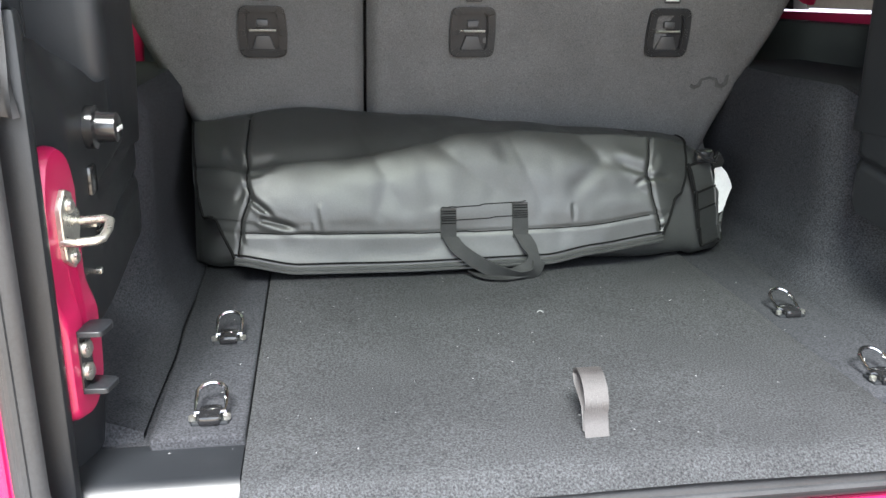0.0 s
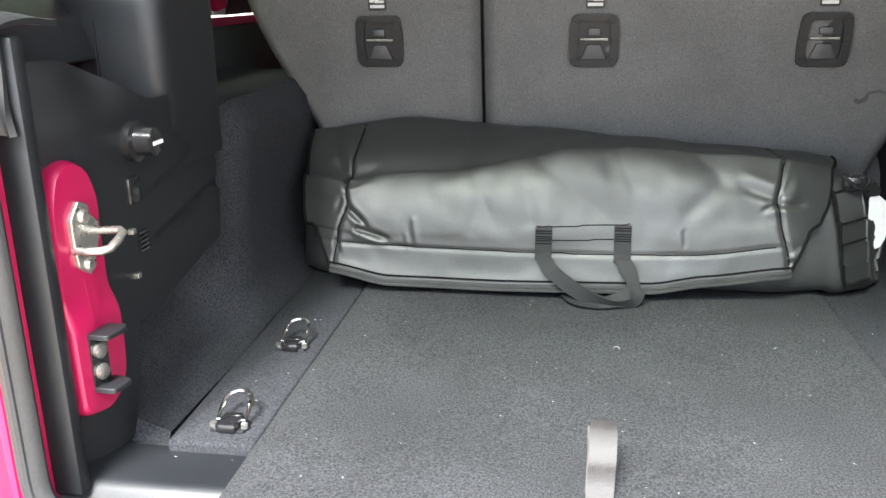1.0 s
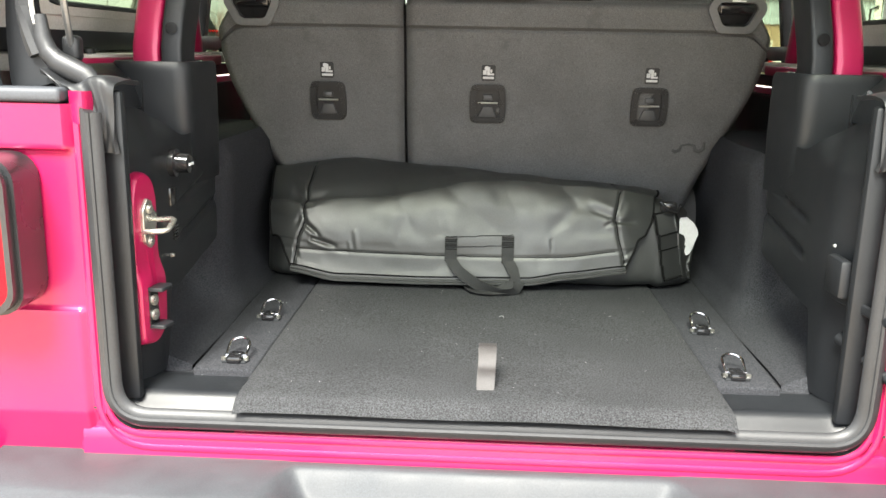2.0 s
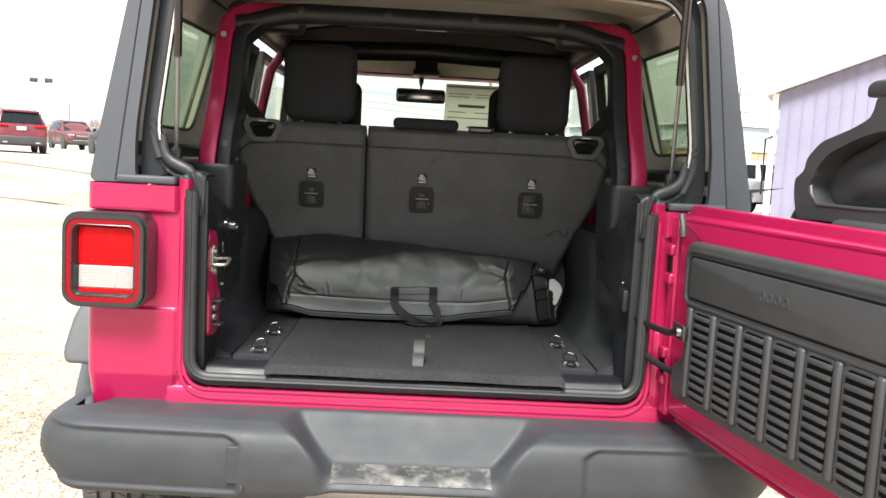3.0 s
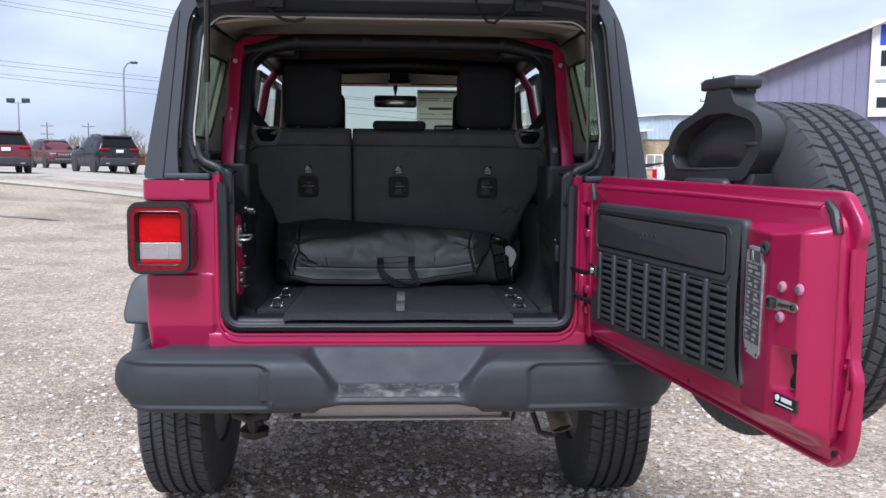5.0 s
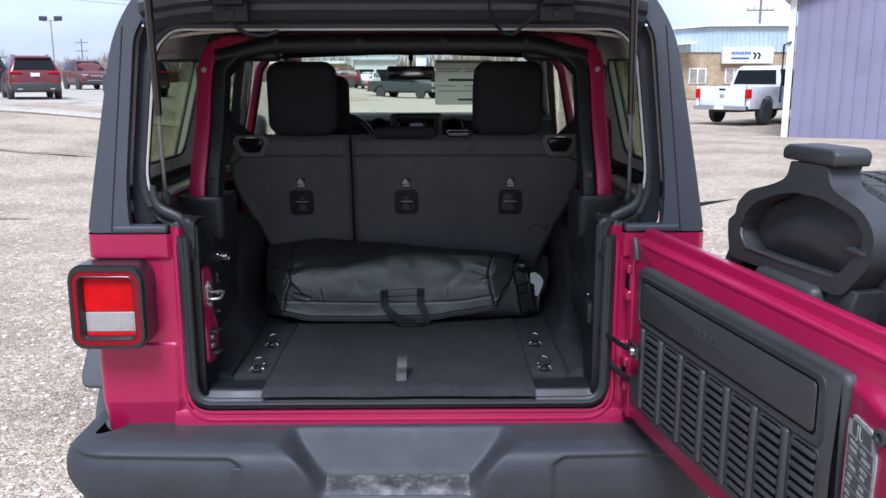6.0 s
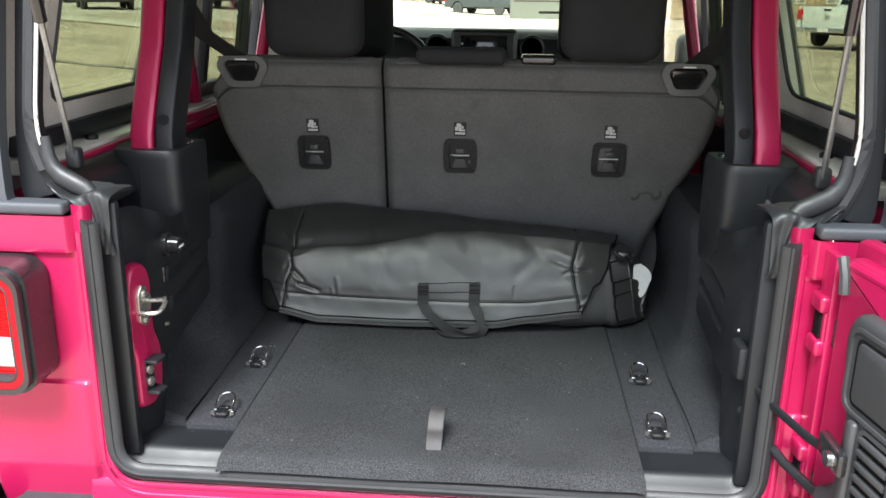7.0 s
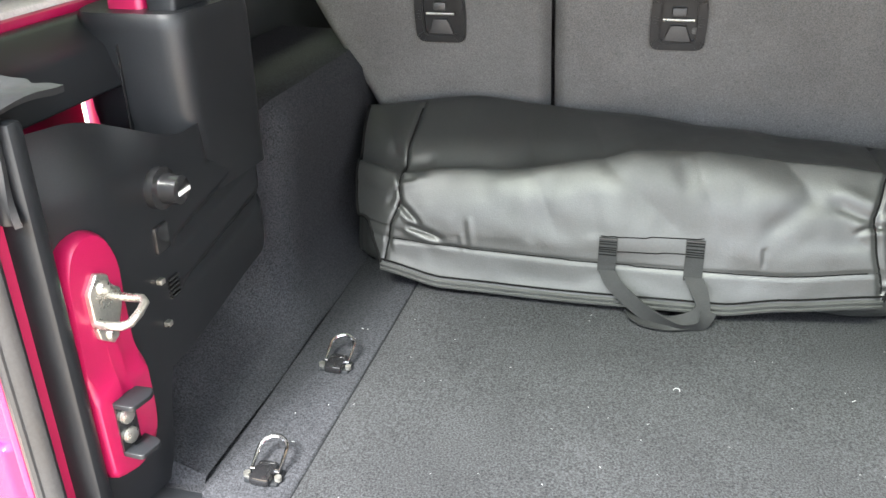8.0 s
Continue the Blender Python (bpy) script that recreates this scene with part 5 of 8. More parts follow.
# pale-edged lip along the lower inside of the ring
part("ring_lip", tubed([cp(0.358, 1.300, -0.004), cp(0.366, 1.278, -0.006), cp(0.390, 1.261, -0.008), cp(0.52, 1.260, -0.008), cp(0.662, 1.263, -0.006)], 0.0042, 8), PLASTIC, carrier)
part("ring_notch", cuboid((0.690, 0.068, 1.312), (0.742, 0.098, 1.322), 0.004), PLASTIC, carrier)
bm = bmesh.new()
ctr = Vector((0.555, 1.315))
shrink = (1.04, 0.92, 0.78, 0.62, 0.45, 0.2)
rings = [[bm.verts.new(cp(lerp(ctr.x, u + 0.022 * (1 - smooth(0.36, 0.50, u)) * smooth(1.31, 1.36, v), k), lerp(ctr.y, v - 0.008 * smooth(1.33, 1.38, v) * (1 - smooth(0.45, 0.55, u)), k), 0.030 - 0.022 * (1 - k * k) + 0.006 * math.exp(-((k - 0.7) / 0.15) ** 2))) for u, v in ring_i] for k in shrink]
for a, b in zip(rings, rings[1:]):
    for i in range(len(a)):
        bm.faces.new((a[i], a[(i + 1) % len(a)], b[(i + 1) % len(a)], b[i]))
bm.faces.new(rings[-1])
thick(bm, 0.004)
part("bowl", bm, PLASTIC, carrier, "dark moulded bowl inside the ring", angle=60)
bm = bmesh.new()
prism(bm, rounded([(0.508, 1.43), (0.622, 1.43), (0.632, 1.458), (0.510, 1.458)], 0.01, 3), cp, 0.03, 0.060, 0.008)
part("neck", bm, PLASTIC, carrier)
bm = bmesh.new()
prism(bm, rounded([(0.494, 1.448), (0.646, 1.446), (0.650, 1.468), (0.636, 1.476), (0.508, 1.476), (0.494, 1.468)], 0.007, 3), cp, 0.055, -0.012, 0.006)
part("lamp_pad", bm, PLASTIC, carrier, "black high brake lamp housing")
part("arm", cuboid((0.45, 0.05, 1.06), (0.64, 0.11, 1.240), 0.015, 3), PLASTIC, carrier)
for u0, u1, w0_ in ((0.350, 0.285, 0.030), (0.690, 0.640, 0.034)):
    bm = bmesh.new()
    prism(bm, [(u0 - w0_, 1.26), (u0 + w0_, 1.25), (u1 + w0_ * 1.2, 1.13), (u1 - w0_ * 1.2, 1.13)], cp, 0.060, -0.004, 0.006)
    part("side_arm", bm, PLASTIC, carrier)

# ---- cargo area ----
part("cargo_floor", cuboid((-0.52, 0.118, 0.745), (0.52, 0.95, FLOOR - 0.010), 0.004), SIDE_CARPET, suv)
bm = bmesh.new()
def load_panel(u, v):
    x = lerp(-0.352, 0.352, u)
    y = lerp(-0.022, 0.80, v)
    z = FLOOR + 0.010 + 0.002 * noise.noise(Vector((x * 6, y * 6, 0)))
    e = min(1, (y + 0.022) / 0.03) if y < 0.01 else 1
    z -= 0.016 * (1 - e) ** 2
    ex = max(0, abs(x) - 0.346) / 0.006
    return (x, y, z - 0.004 * ex * ex)
sheet(bm, load_panel, 40, 40)
bmesh.ops.solidify(bm, geom=bm.faces[:], thickness=0.03)
part("load_panel", bm, CARPET, suv, "charcoal carpeted load floor panel")
for s in (-1, 1):
    bm = bmesh.new()
    prism(bm, rounded([(0.3545, 0.112), (0.452, 0.112), (0.463, 0.80), (0.3545, 0.80)], 0.005, 3), lambda u, v, d, s=s: (s * u, v, FLOOR + d), -0.02, 0.004, 0.004)
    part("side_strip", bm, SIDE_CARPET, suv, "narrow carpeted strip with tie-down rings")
    # carpet rising over the wheelhouse
    def wh(u, v, s=s):
        y = lerp(0.115, 0.95, u)
        k = smooth(0.40, 0.50, y)
        top = lerp(1.02, 1.115, k)
        A_ = [(0.462, FLOOR - 0.004), (0.475, FLOOR + 0.003), (0.53, FLOOR + 0.022), (0.575, FLOOR + 0.07), (0.590, 0.95), (0.60, top), (0.70, top)]
        B_ = [(0.462, FLOOR - 0.004), (0.472, FLOOR + 0.006), (0.492, FLOOR + 0.04), (0.503, 0.90), (0.498, top - 0.03), (0.515, top), (0.70, top + 0.005)]
        q = v * 6
        i = min(int(q), 5)
        t = q - i
        pa = [lerp(A_[i][c], A_[i + 1][c], t) for c in (0, 1)]
        pb = [lerp(B_[i][c], B_[i + 1][c], t) for c in (0, 1)]
        x, z = lerp(pa[0], pb[0], k), lerp(pa[1], pb[1], k)
        x += 0.004 * noise.noise(Vector((y * 7, z * 7, s)))
        return (s * x, y, z if u > 0 else min(z, 0.76))
    bm = bmesh.new()
    sheet(bm, wh, 30, 24)
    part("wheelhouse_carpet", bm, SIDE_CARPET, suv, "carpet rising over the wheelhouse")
    # moulded side trim
    def trim(u, v, s=s):
        y = lerp(0.030, 0.44, u)
        z = lerp(0.795 + 0.120 * smooth(0.135, 0.175, y) + 0.03 * smooth(0.18, 0.43, y) + 0.05 * smooth(0.40, 0.44, y), 1.205 - 0.055 * smooth(0.10, 0.27, y), v)
        x = lerp(0.528, 0.500, smooth(0.03, 0.13, y)) + 0.03 * smooth(0.415, 0.44, y)
        x += 0.018 * smooth(1.13, 1.20, z) * (1 - smooth(0.15, 0.22, y))
        for g in (0.985 + 0.16 * (y - 0.2), 1.04 + 0.16 * (y - 0.2)):
            x += 0.006 * max(0, 1 - abs(z - g) / 0.010) * smooth(0.20, 0.24, y)
        if 0.30 < y < 0.42 and 1.10 < z < 1.17:
            x += 0.006 * smooth(0.30, 0.31, y) * (1 - smooth(0.41, 0.42, y)) * smooth(1.10, 1.11, z) * (1 - smooth(1.16, 1.17, z))
        return (s * x, y, z)
    bm = bmesh.new()
    sheet(bm, trim, 60, 60)
    part("side_trim", bm, TRIM, suv, "black moulded plastic side trim")
    part("jamb_trim", cuboid((s * 0.500, 0.026, 0.785), (s * 0.566, 0.045, 1.232), 0.006), TRIM, suv)
    # tower round the foot of the roll bar
    bm = bmesh.new()
    sec = rounded([(0.497, 0.282), (0.622, 0.282), (0.640, 0.33), (0.64, 0.43), (0.488, 0.43)], [0.026, 0.024, 0.02, 0.02, 0.02], 5)
    rings = []
    for z, k, dy in ((1.06, 0.90, 0.02), (1.11, 0.96, 0.006), (1.16, 1.0, 0.0), (1.250, 1.0, 0.0), (1.261, 0.985, 0.0), (1.266, 0.95, 0.0)):
        rings.append([bm.verts.new((s * lerp(0.57, x, k), lerp(0.37, y, k) + dy, z)) for x, y in sec])
    for a, b in zip(rings, rings[1:]):
        for i in range(len(sec)):
            bm.faces.new((a[i], a[(i + 1) % len(sec)], b[(i + 1) % len(sec)], b[i]))
    bm.faces.new(rings[-1])
    part("trim_tower", bm, TRIM, suv, "black moulded tower at the roll bar foot")
    part("tower_slot", cuboid((s * 0.506, 0.37, 1.262), (s * 0.540, 0.40, 1.2675), 0.002), GLOSSBLACK, suv)
    part("tower_seam", cuboid((s * 0.5715, 0.279, 1.13), (s * 0.5730, 0.284, 1.235)), GLOSSBLACK, suv)
    bm = bmesh.new()
    prism(bm, rounded([(0.575, 1.190), (0.6415, 1.190), (0.6415, 1.262), (0.622, 1.262), (0.588, 1.236)], 0.006, 3), lambda u, v, d, s=s: (s * u, 0.09 + d, v), 0.0, 0.36, 0.003)
    part("rear_ledge", bm, TRIM, suv)
    # corner step of black plastic beside the load panel
    bm = bmesh.new()
    def step(u, v, s=s):
        x = lerp(0.356, 0.56, u)
        y = lerp(0.0, 0.122, v)
        z = 0.752 + 0.010 * smooth(0.004, 0.012, y) + 0.030 * smooth(0.022, 0.052, y)
        z += 0.03 * smooth(0.50, 0.56, x)
        return (s * x, y, z)
    sheet(bm, step, 16, 20)
    part("scuff_step", bm, TRIM, suv, "black plastic scuff step")
    # tie-down rings
    for y in (0.158, 0.375):
        X = s * 0.394
        rg = part("tie_down", cuboid((X - 0.020, y - 0.022, FLOOR + 0.001), (X + 0.020, y + 0.004, FLOOR + 0.008), 0.003), TRIM, suv, "chrome tie-down ring on a black base")
        bm = bmesh.new()
        box(bm, (X - 0.012, y - 0.026, FLOOR + 0.004), (X + 0.012, y + 0.006, FLOOR + 0.016), 0.004)
        part("ring_clamp", bm, GLOSSBLACK, rg)
        for k in (-1, 1):
            part("ring_screw", lathed([(0, 0.004), (0.005, 0.004)], (X + k * 0.018, y - 0.014, FLOOR + 0.007), "z", 8), STEEL, rg)
        w, tilt = 0.0160, radians(26)
        lp = [(-w, 0), (-w, 0.014)] + [(-w * math.cos(a), 0.024 + w * math.sin(a)) for a in (math.pi * i / 12 for i in range(13))] + [(w, 0.014), (w, 0)]
        pts = [(X + a, y - 0.006 + b * math.cos(tilt), FLOOR + 0.012 + b * math.sin(tilt)) for a, b in lp]
        part("ring", tubed(pts, 0.0026, 8, closed=True), CHROME, rg, "chrome ring")
    # rear pillar of the roll bar: painted outside, padded inside
    bar = [(s * 0.576, 0.328, 1.245), (s * 0.576, 0.330, 1.285), (s * 0.574, 0.338, 1.32), (s * 0.571, 0.356, 1.37), (s * 0.567, 0.388, 1.45), (s * 0.566, 0.412, 1.53), (s * 0.564, 0.438, 1.61), (s * 0.556, 0.450, 1.650),
           (s * 0.540, 0.460, 1.674), (s * 0.512, 0.474, 1.688), (s * 0.47, 0.486, 1.694), (s * 0.36, 0.490, 1.697), (s * 0.18, 0.490, 1.699), (0.0, 0.490, 1.700)]
    part("roll_bar_leg", sweep(bar, rounded([(-0.020, -0.023), (0.020, -0.023), (0.020, 0.023), (-0.020, 0.023)], 0.011, 4), (0, 1, 0)), PAINT, suv, "magenta roll bar leg")
    pad = part("bar_padding", sweep([(x - s * 0.044, y + 0.016, z) for x, y, z in bar[:7]] + [(s * 0.495, 0.462, 1.640), (s * 0.470, 0.466, 1.662)], rounded([(-0.0175, -0.036), (0.0175, -0.036), (0.0175, 0.036), (-0.0175, 0.036)], 0.006, 3), (1, 0, 0)), TRIM, suv, "black padding clipped along the roll bar")
    for z, y in ((1.32, 0.316), (1.44, 0.372), (1.56, 0.428)):
        part("pad_clip", lathed([(-0.004, 0.010), (0.004, 0.010), (0.006, 0.006)], (s * 0.530, y, z), "y", 10), GLOSSBLACK, pad)
    part("bar_bolt", lathed([(0.0, 0.008), (-0.004, 0.008)], (s * 0.562, 0.409, 1.615), "y", 8), STEEL, suv)
    rail = [(s * 0.540, 0.50, 1.69), (s * 0.55, 0.9, 1.715), (s * 0.55, 1.4, 1.72), (s * 0.56, 2.0, 1.70), (s * 0.58, 2.16, 1.66)]
    part("side_rail", tubed(rail, 0.034, 12), TRIM, suv, "black padded side rail")
    part("centre_pillar", tubed([(s * 0.69, 1.40, 0.95), (s * 0.67, 1.41, 1.30), (s * 0.61, 1.43, 1.62), (s * 0.56, 1.44, 1.70)], 0.019, 12), PAINT, suv, "magenta centre roll bar pillar")
    part("body_pillar", tubed([(s * 0.700, 0.945, 1.236), (s * 0.695, 0.92, 1.29), (s * 0.690, 0.88, 1.38), (s * 0.685, 0.86, 1.45)], 0.026, 10, flat=0.6, up=(1, 0, 0)), PAINT, suv)
    part("seat_belt", tubed([(s * 0.575, 0.47, 1.60), (s * 0.55, 0.62, 1.46), (s * 0.52, 0.76, 1.40)], 0.024, 6, flat=0.12, up=(0, 1, 0.3)), WEBBING, suv, "black seat belt webbing")
    part("belt_guide", cuboid((s * 0.555, 0.45, 1.55), (s * 0.60, 0.50, 1.63), 0.012, 3), TRIM, suv)
    part("a_pillar", tubed([(s * 0.68, 2.52, 1.20), (s * 0.60, 2.12, 1.69)], 0.035, 10), TRIM, suv)
    part("dome_speaker", cuboid((s * 0.36, 0.47, 1.64), (s * 0.54, 0.56, 1.715), 0.02, 3), TRIM, suv)

# cross bar between the roll bar legs
drop = lambda x: 1.690 - 0.004 * abs(x / 0.5) ** 2 - 0.034 * smooth(0.34, 0.54, abs(x)) ** 1.3
part("cross_bar", tubed([(x, 0.450, drop(x)) for x in (lerp(-0.535, 0.535, i / 30) for i in range(31))], [0.027 - 0.003 * smooth(0.36, 0.50, abs(lerp(-0.535, 0.535, i / 30))) for i in range(31)], 14, up=(0, 1, 0)), TRIM, suv, "black padded cross bar")
for x in (-0.36, -0.12, 0.12, 0.36):
    part("bar_clip", lathed([(0.0, 0.012), (-0.006, 0.012), (-0.008, 0.006)], (x, 0.427, drop(x) + 0.006), "y", 8), TRIM, suv)
# thin white bar just forward of the cross bar
part("dome_lamp", cuboid((-0.045, 0.556, 1.678), (0.045, 0.564, 1.682), 0.001), WHITEPRINT, suv)
part("front_cross_bar", tubed([(-0.56, 1.38, 1.70), (0, 1.38, 1.72), (0.56, 1.38, 1.70)], 0.036, 10), TRIM, suv)

# knob, socket and small fittings on the left trim
kb = part("hook_knob", lathed([(0.0, 0.022), (0.012, 0.022), (0.014, 0.016), (0.032, 0.015), (0.034, 0.012)], (-0.503, 0.200, 1.112), "x", 20), GLOSSBLACK, suv, "round black socket knob")
part("knob_print", cuboid((-0.4688, 0.190, 1.109), (-0.4678, 0.211, 1.113)), WHITEPRINT, kb)
part("socket_cover", cuboid((-0.504, 0.18, 1.045), (-0.496, 0.205, 1.075), 0.003), GLOSSBLACK, suv)
part("trim_catch", cuboid((-0.504, 0.172, 1.015), (-0.494, 0.18, 1.021), 0.001), STEEL, suv)
part("trim_catch", cuboid((-0.504, 0.172, 0.965), (-0.494, 0.18, 0.971), 0.001), STEEL, suv)
for k in range(5):
    part("grille_bar", cuboid((-0.502, 0.19, 0.990 + 0.005 * k), (-0.4965, 0.208, 0.9925 + 0.005 * k)), GLOSSBLACK, suv)
for z in (1.03, 0.985):
    part("trim_clip", lathed([(0, 0.003), (-0.003, 0.0022)], (0.500, 0.10, z), "x", 8), GREYPRINT, suv)
part("strap_gland", cuboid((0.488, 0.045, 0.965), (0.506, 0.10, 1.02), 0.006), TRIM, suv)

# striker plate in body colour
striker = part("striker_mount", bmesh.new(), PAINT, suv, "magenta striker mount on the pillar")
ax_u, ax_d = Vector((0.15, 0.99, 0)).normalized(), Vector((0.99, -0.15, 0)).normalized()
so = Vector((-0.503, 0.085, 0))
spl = lambda u, v, d: so + ax_u * u + ax_d * d + Vector((0, 0, v))
bm = bmesh.new()
# the lower half stands a little prouder than the upper, with a soft knee between
rim = rounded([(-0.036, 0.860), (0.004, 0.852), (0.032, 0.872), (0.037, 0.905), (0.036, 0.945), (0.037, 0.962), (0.031, 0.985), (0.031, 1.040), (0.033, 1.075), (0.022, 1.104), (0.002, 1.116), (-0.022, 1.108), (-0.034, 1.080), (-0.038, 0.985), (-0.038, 0.930)], [0.012, 0.014, 0.016, 0.02, 0.02, 0.02, 0.02, 0.03, 0.025, 0.02, 0.02, 0.02, 0.025, 0.03, 0.03], 4)
cu, cv = 0.0, 0.985
knee = lambda v: 0.007 * (1 - smooth(0.945, 0.985, v))
rings = []
for k, d in ((1.0, -0.034), (1.0, -0.006), (0.965, 0.000), (0.90, 0.004), (0.78, 0.0045), (0.45, 0.0045), (0.15, 0.0045)):
    rings.append([bm.verts.new(spl(cu + (u - cu) * k, cv + (v - cv) * (1 - (1 - k) * 0.30), d + knee(v))) for u, v in rim])
for a, b in zip(rings, rings[1:]):
    for i in range(len(rim)):
        bm.faces.new((a[i], a[(i + 1) % len(rim)], b[(i + 1) % len(rim)], b[i]))
bm.faces.new(rings[-1])
part("painted_bracket", bm, PAINT, striker, angle=50)
bm = bmesh.new()
prism(bm, rounded([(-0.017, 1.030), (-0.014, 1.012), (0.002, 1.000), (0.012, 1.018), (0.019, 1.034), (0.021, 1.050), (0.010, 1.060), (0.009, 1.070), (-0.004, 1.076), (-0.017, 1.060)], 0.0025, 3), spl, 0.004, 0.010, 0.0015)
part("striker_plate", bm, STEEL, striker, "zinc striker plate")
part("striker_loop", tubed([spl(-0.014, 1.029, 0.006), spl(-0.013, 1.029, 0.020), spl(-0.010, 1.030, 0.034), spl(-0.004, 1.031, 0.039), spl(0.008, 1.036, 0.040), spl(0.019, 1.041, 0.038), spl(0.022, 1.042, 0.032), spl(0.021, 1.041, 0.018), spl(0.020, 1.040, 0.006)], 0.0042, 10), STEEL, striker, "zinc striker loop")
for u, v in ((0.000, 1.060), (0.000, 1.012)):
    q = part("striker_bolt", lathed([(0, 0.0075), (0.002, 0.0075), (0.004, 0.005)], (0, 0, 0), "z", 14), STEEL, striker)
    q.matrix_basis = Matrix.Translation(spl(u, v, 0.0095)) @ ax_d.to_track_quat("Z", "Y").to_matrix().to_4x4()
bm = bmesh.new()
prism(bm, rounded([(-0.020, 0.884), (0.004, 0.884), (0.004, 0.944), (-0.020, 0.944)], 0.003, 3), spl, 0.008, 0.0135)
part("guide_base", bm, GLOSSBLACK, striker)
for v, w in ((0.943, 0.016), (0.886, 0.010)):
    bm = bmesh.new()
    prism(bm, rounded([(-0.021, 0.010), (0.012, 0.010), (w, 0.030), (0.006, 0.036), (-0.019, 0.034)], 0.004, 3), lambda u, d, h, v=v: spl(u, v + h, d), -0.0025, 0.0025, 0.001)
    part("guide_lip", bm, TRIM, striker)
for v in (0.925, 0.902):
    q = part("guide_bolt", lathed([(0, 0.0085), (0.004, 0.0085), (0.006, 0.005)], (0, 0, 0), "z", 12), STEEL, striker)
    q.matrix_basis = Matrix.Translation(spl(-0.009, v, 0.013)) @ ax_d.to_track_quat("Z", "Y").to_matrix().to_4x4()

# pull loop on the load panel: two layers sewn at the foot, open above
bm = bmesh.new()
lp = [(-0.002, 0.0), (0.004, 0.010), (0.010, 0.021), (0.009, 0.0265), (0.011, 0.034), (0.020, 0.045), (0.034, 0.053), (0.047, 0.0555), (0.056, 0.052), (0.059, 0.045), (0.051, 0.036), (0.036, 0.030), (0.020, 0.0235), (0.013, 0.014), (0.007, 0.003)]
rows = [[bm.verts.new((0.004 + dx + 0.05 * z, 0.052 + y, FLOOR + 0.010 + z)) for dx in (0.0013 * k for k in range(-10, 11))] for y, z in lp]
for a, b in zip(rows, rows[1:]):
    for i in range(20):
        bm.faces.new((a[i], a[i + 1], b[i + 1], b[i]))
for row in rows:
    for i in range(1, 20, 2):
        row[i].co.y -= 0.0005
thick(bm, 0.0020)
part("pull_loop", bm, LOOP, suv, "grey webbing pull loop sewn to the load panel")
lr = random.Random(21)
bm = bmesh.new()
for i in range(70):
    x, y = lr.uniform(-0.45, 0.45), lr.uniform(0.03, 0.56)
    r, a = lr.uniform(0.0006, 0.0015), lr.uniform(0, 6.28)
    z = FLOOR + (0.0135 if abs(x) < 0.345 else 0.006)
    vs = [bm.verts.new((x + r * k * math.cos(a + b), y + r * k * math.sin(a + b), z + h)) for b, k, h in ((0, 1.6, 0), (2.1, 0.7, 0.0004), (3.3, 1.2, 0), (5.0, 0.7, 0.0006))]
    bm.faces.new(vs)
tagged(part("carpet_lint", bm, GREYPRINT), "pale grey lint scattered on the cargo carpet", "lint", kind="stuff")
lint = thing("lint_speck", "small white curl of lint on the carpet", "lint", at=(0.03, 0.40, FLOOR + 0.011))
part("curl", tubed([(0, 0, 0), (0.003, 0.003, 0.001), (0.007, 0.002, 0.001), (0.008, -0.002, 0)], 0.0005, 6), GREYPRINT, lint)
lint2 = thing("lint_speck", "tiny white lint fleck on the carpet", "lint", at=(0.235, 0.42, FLOOR + 0.012))
part("fleck", tubed([(0, 0, 0), (0.004, 0.002, 0.001)], 0.0005, 6), GREYPRINT, lint2)

# ---- rear seat ----
def sy(z):
    return 0.775 - 0.20 * (z - 1.243)
def half(z):
    return lerp(0.455, 0.592, smooth(0.90, 1.30, z)) if z < 1.30 else 0.592
for x0, x1, nm in ((-0.592, -0.188, "left"), (-0.182, 0.592, "right")):
    bk = part("rear_seatback", bmesh.new(), SEAT, suv, "charcoal fabric rear seatback seen from behind")
    bm = bmesh.new()
    def back(u, v, x0=x0, x1=x1):
        z = lerp(0.84, 1.405, v)
        h = half(z)
        a, b = max(x0, -h), min(x1, h)
        x = lerp(a, b, u)
        edge = min(x - a, b - x)
        y = sy(z)
        rim = 0.022 * max(0, 1 - edge / 0.022) ** 2
        top = 0.03 * smooth(1.375, 1.405, z) ** 2
        fold = -0.005 * smooth(1.335, 1.342, z) + 0.006 * max(0, 1 - abs(z - 1.336) / 0.006)
        lowx = 0.02 * smooth(0.43, 0.592, abs(x)) * smooth(1.2, 1.38, z) * 0.3
        zt = z
        if abs(x) > 0.52:
            zt = z - 0.06 * smooth(0.52, 0.592, abs(x)) ** 2 * smooth(1.25, 1.405, z)
        y += 0.003 * noise.noise(Vector((x * 5, z * 5, 2))) + 0.0015 * noise.noise(Vector((x * 18, z * 18, 5)))
        return (x, y + rim + top + fold + lowx, zt)
    sheet(bm, back, 70, 90)
    part("back_cover", bm, SEAT, bk)
    bm = bmesh.new()
    def fore(u, v, x0=x0, x1=x1):
        z = lerp(0.84, 1.40, v)
        h = half(z)
        return (lerp(max(x0, -h), min(x1, h), u), sy(z) + 0.12 - 0.05 * smooth(1.36, 1.40, z), z)
    sheet(bm, fore, 10, 14)
    part("front_cover", bm, SEAT, bk)
    part("top_cover", cuboid((x0 + 0.02, sy(1.40) + 0.012, 1.375), (x1 - 0.02, sy(1.40) + 0.11, 1.404), 0.02, 3), SEAT, bk)
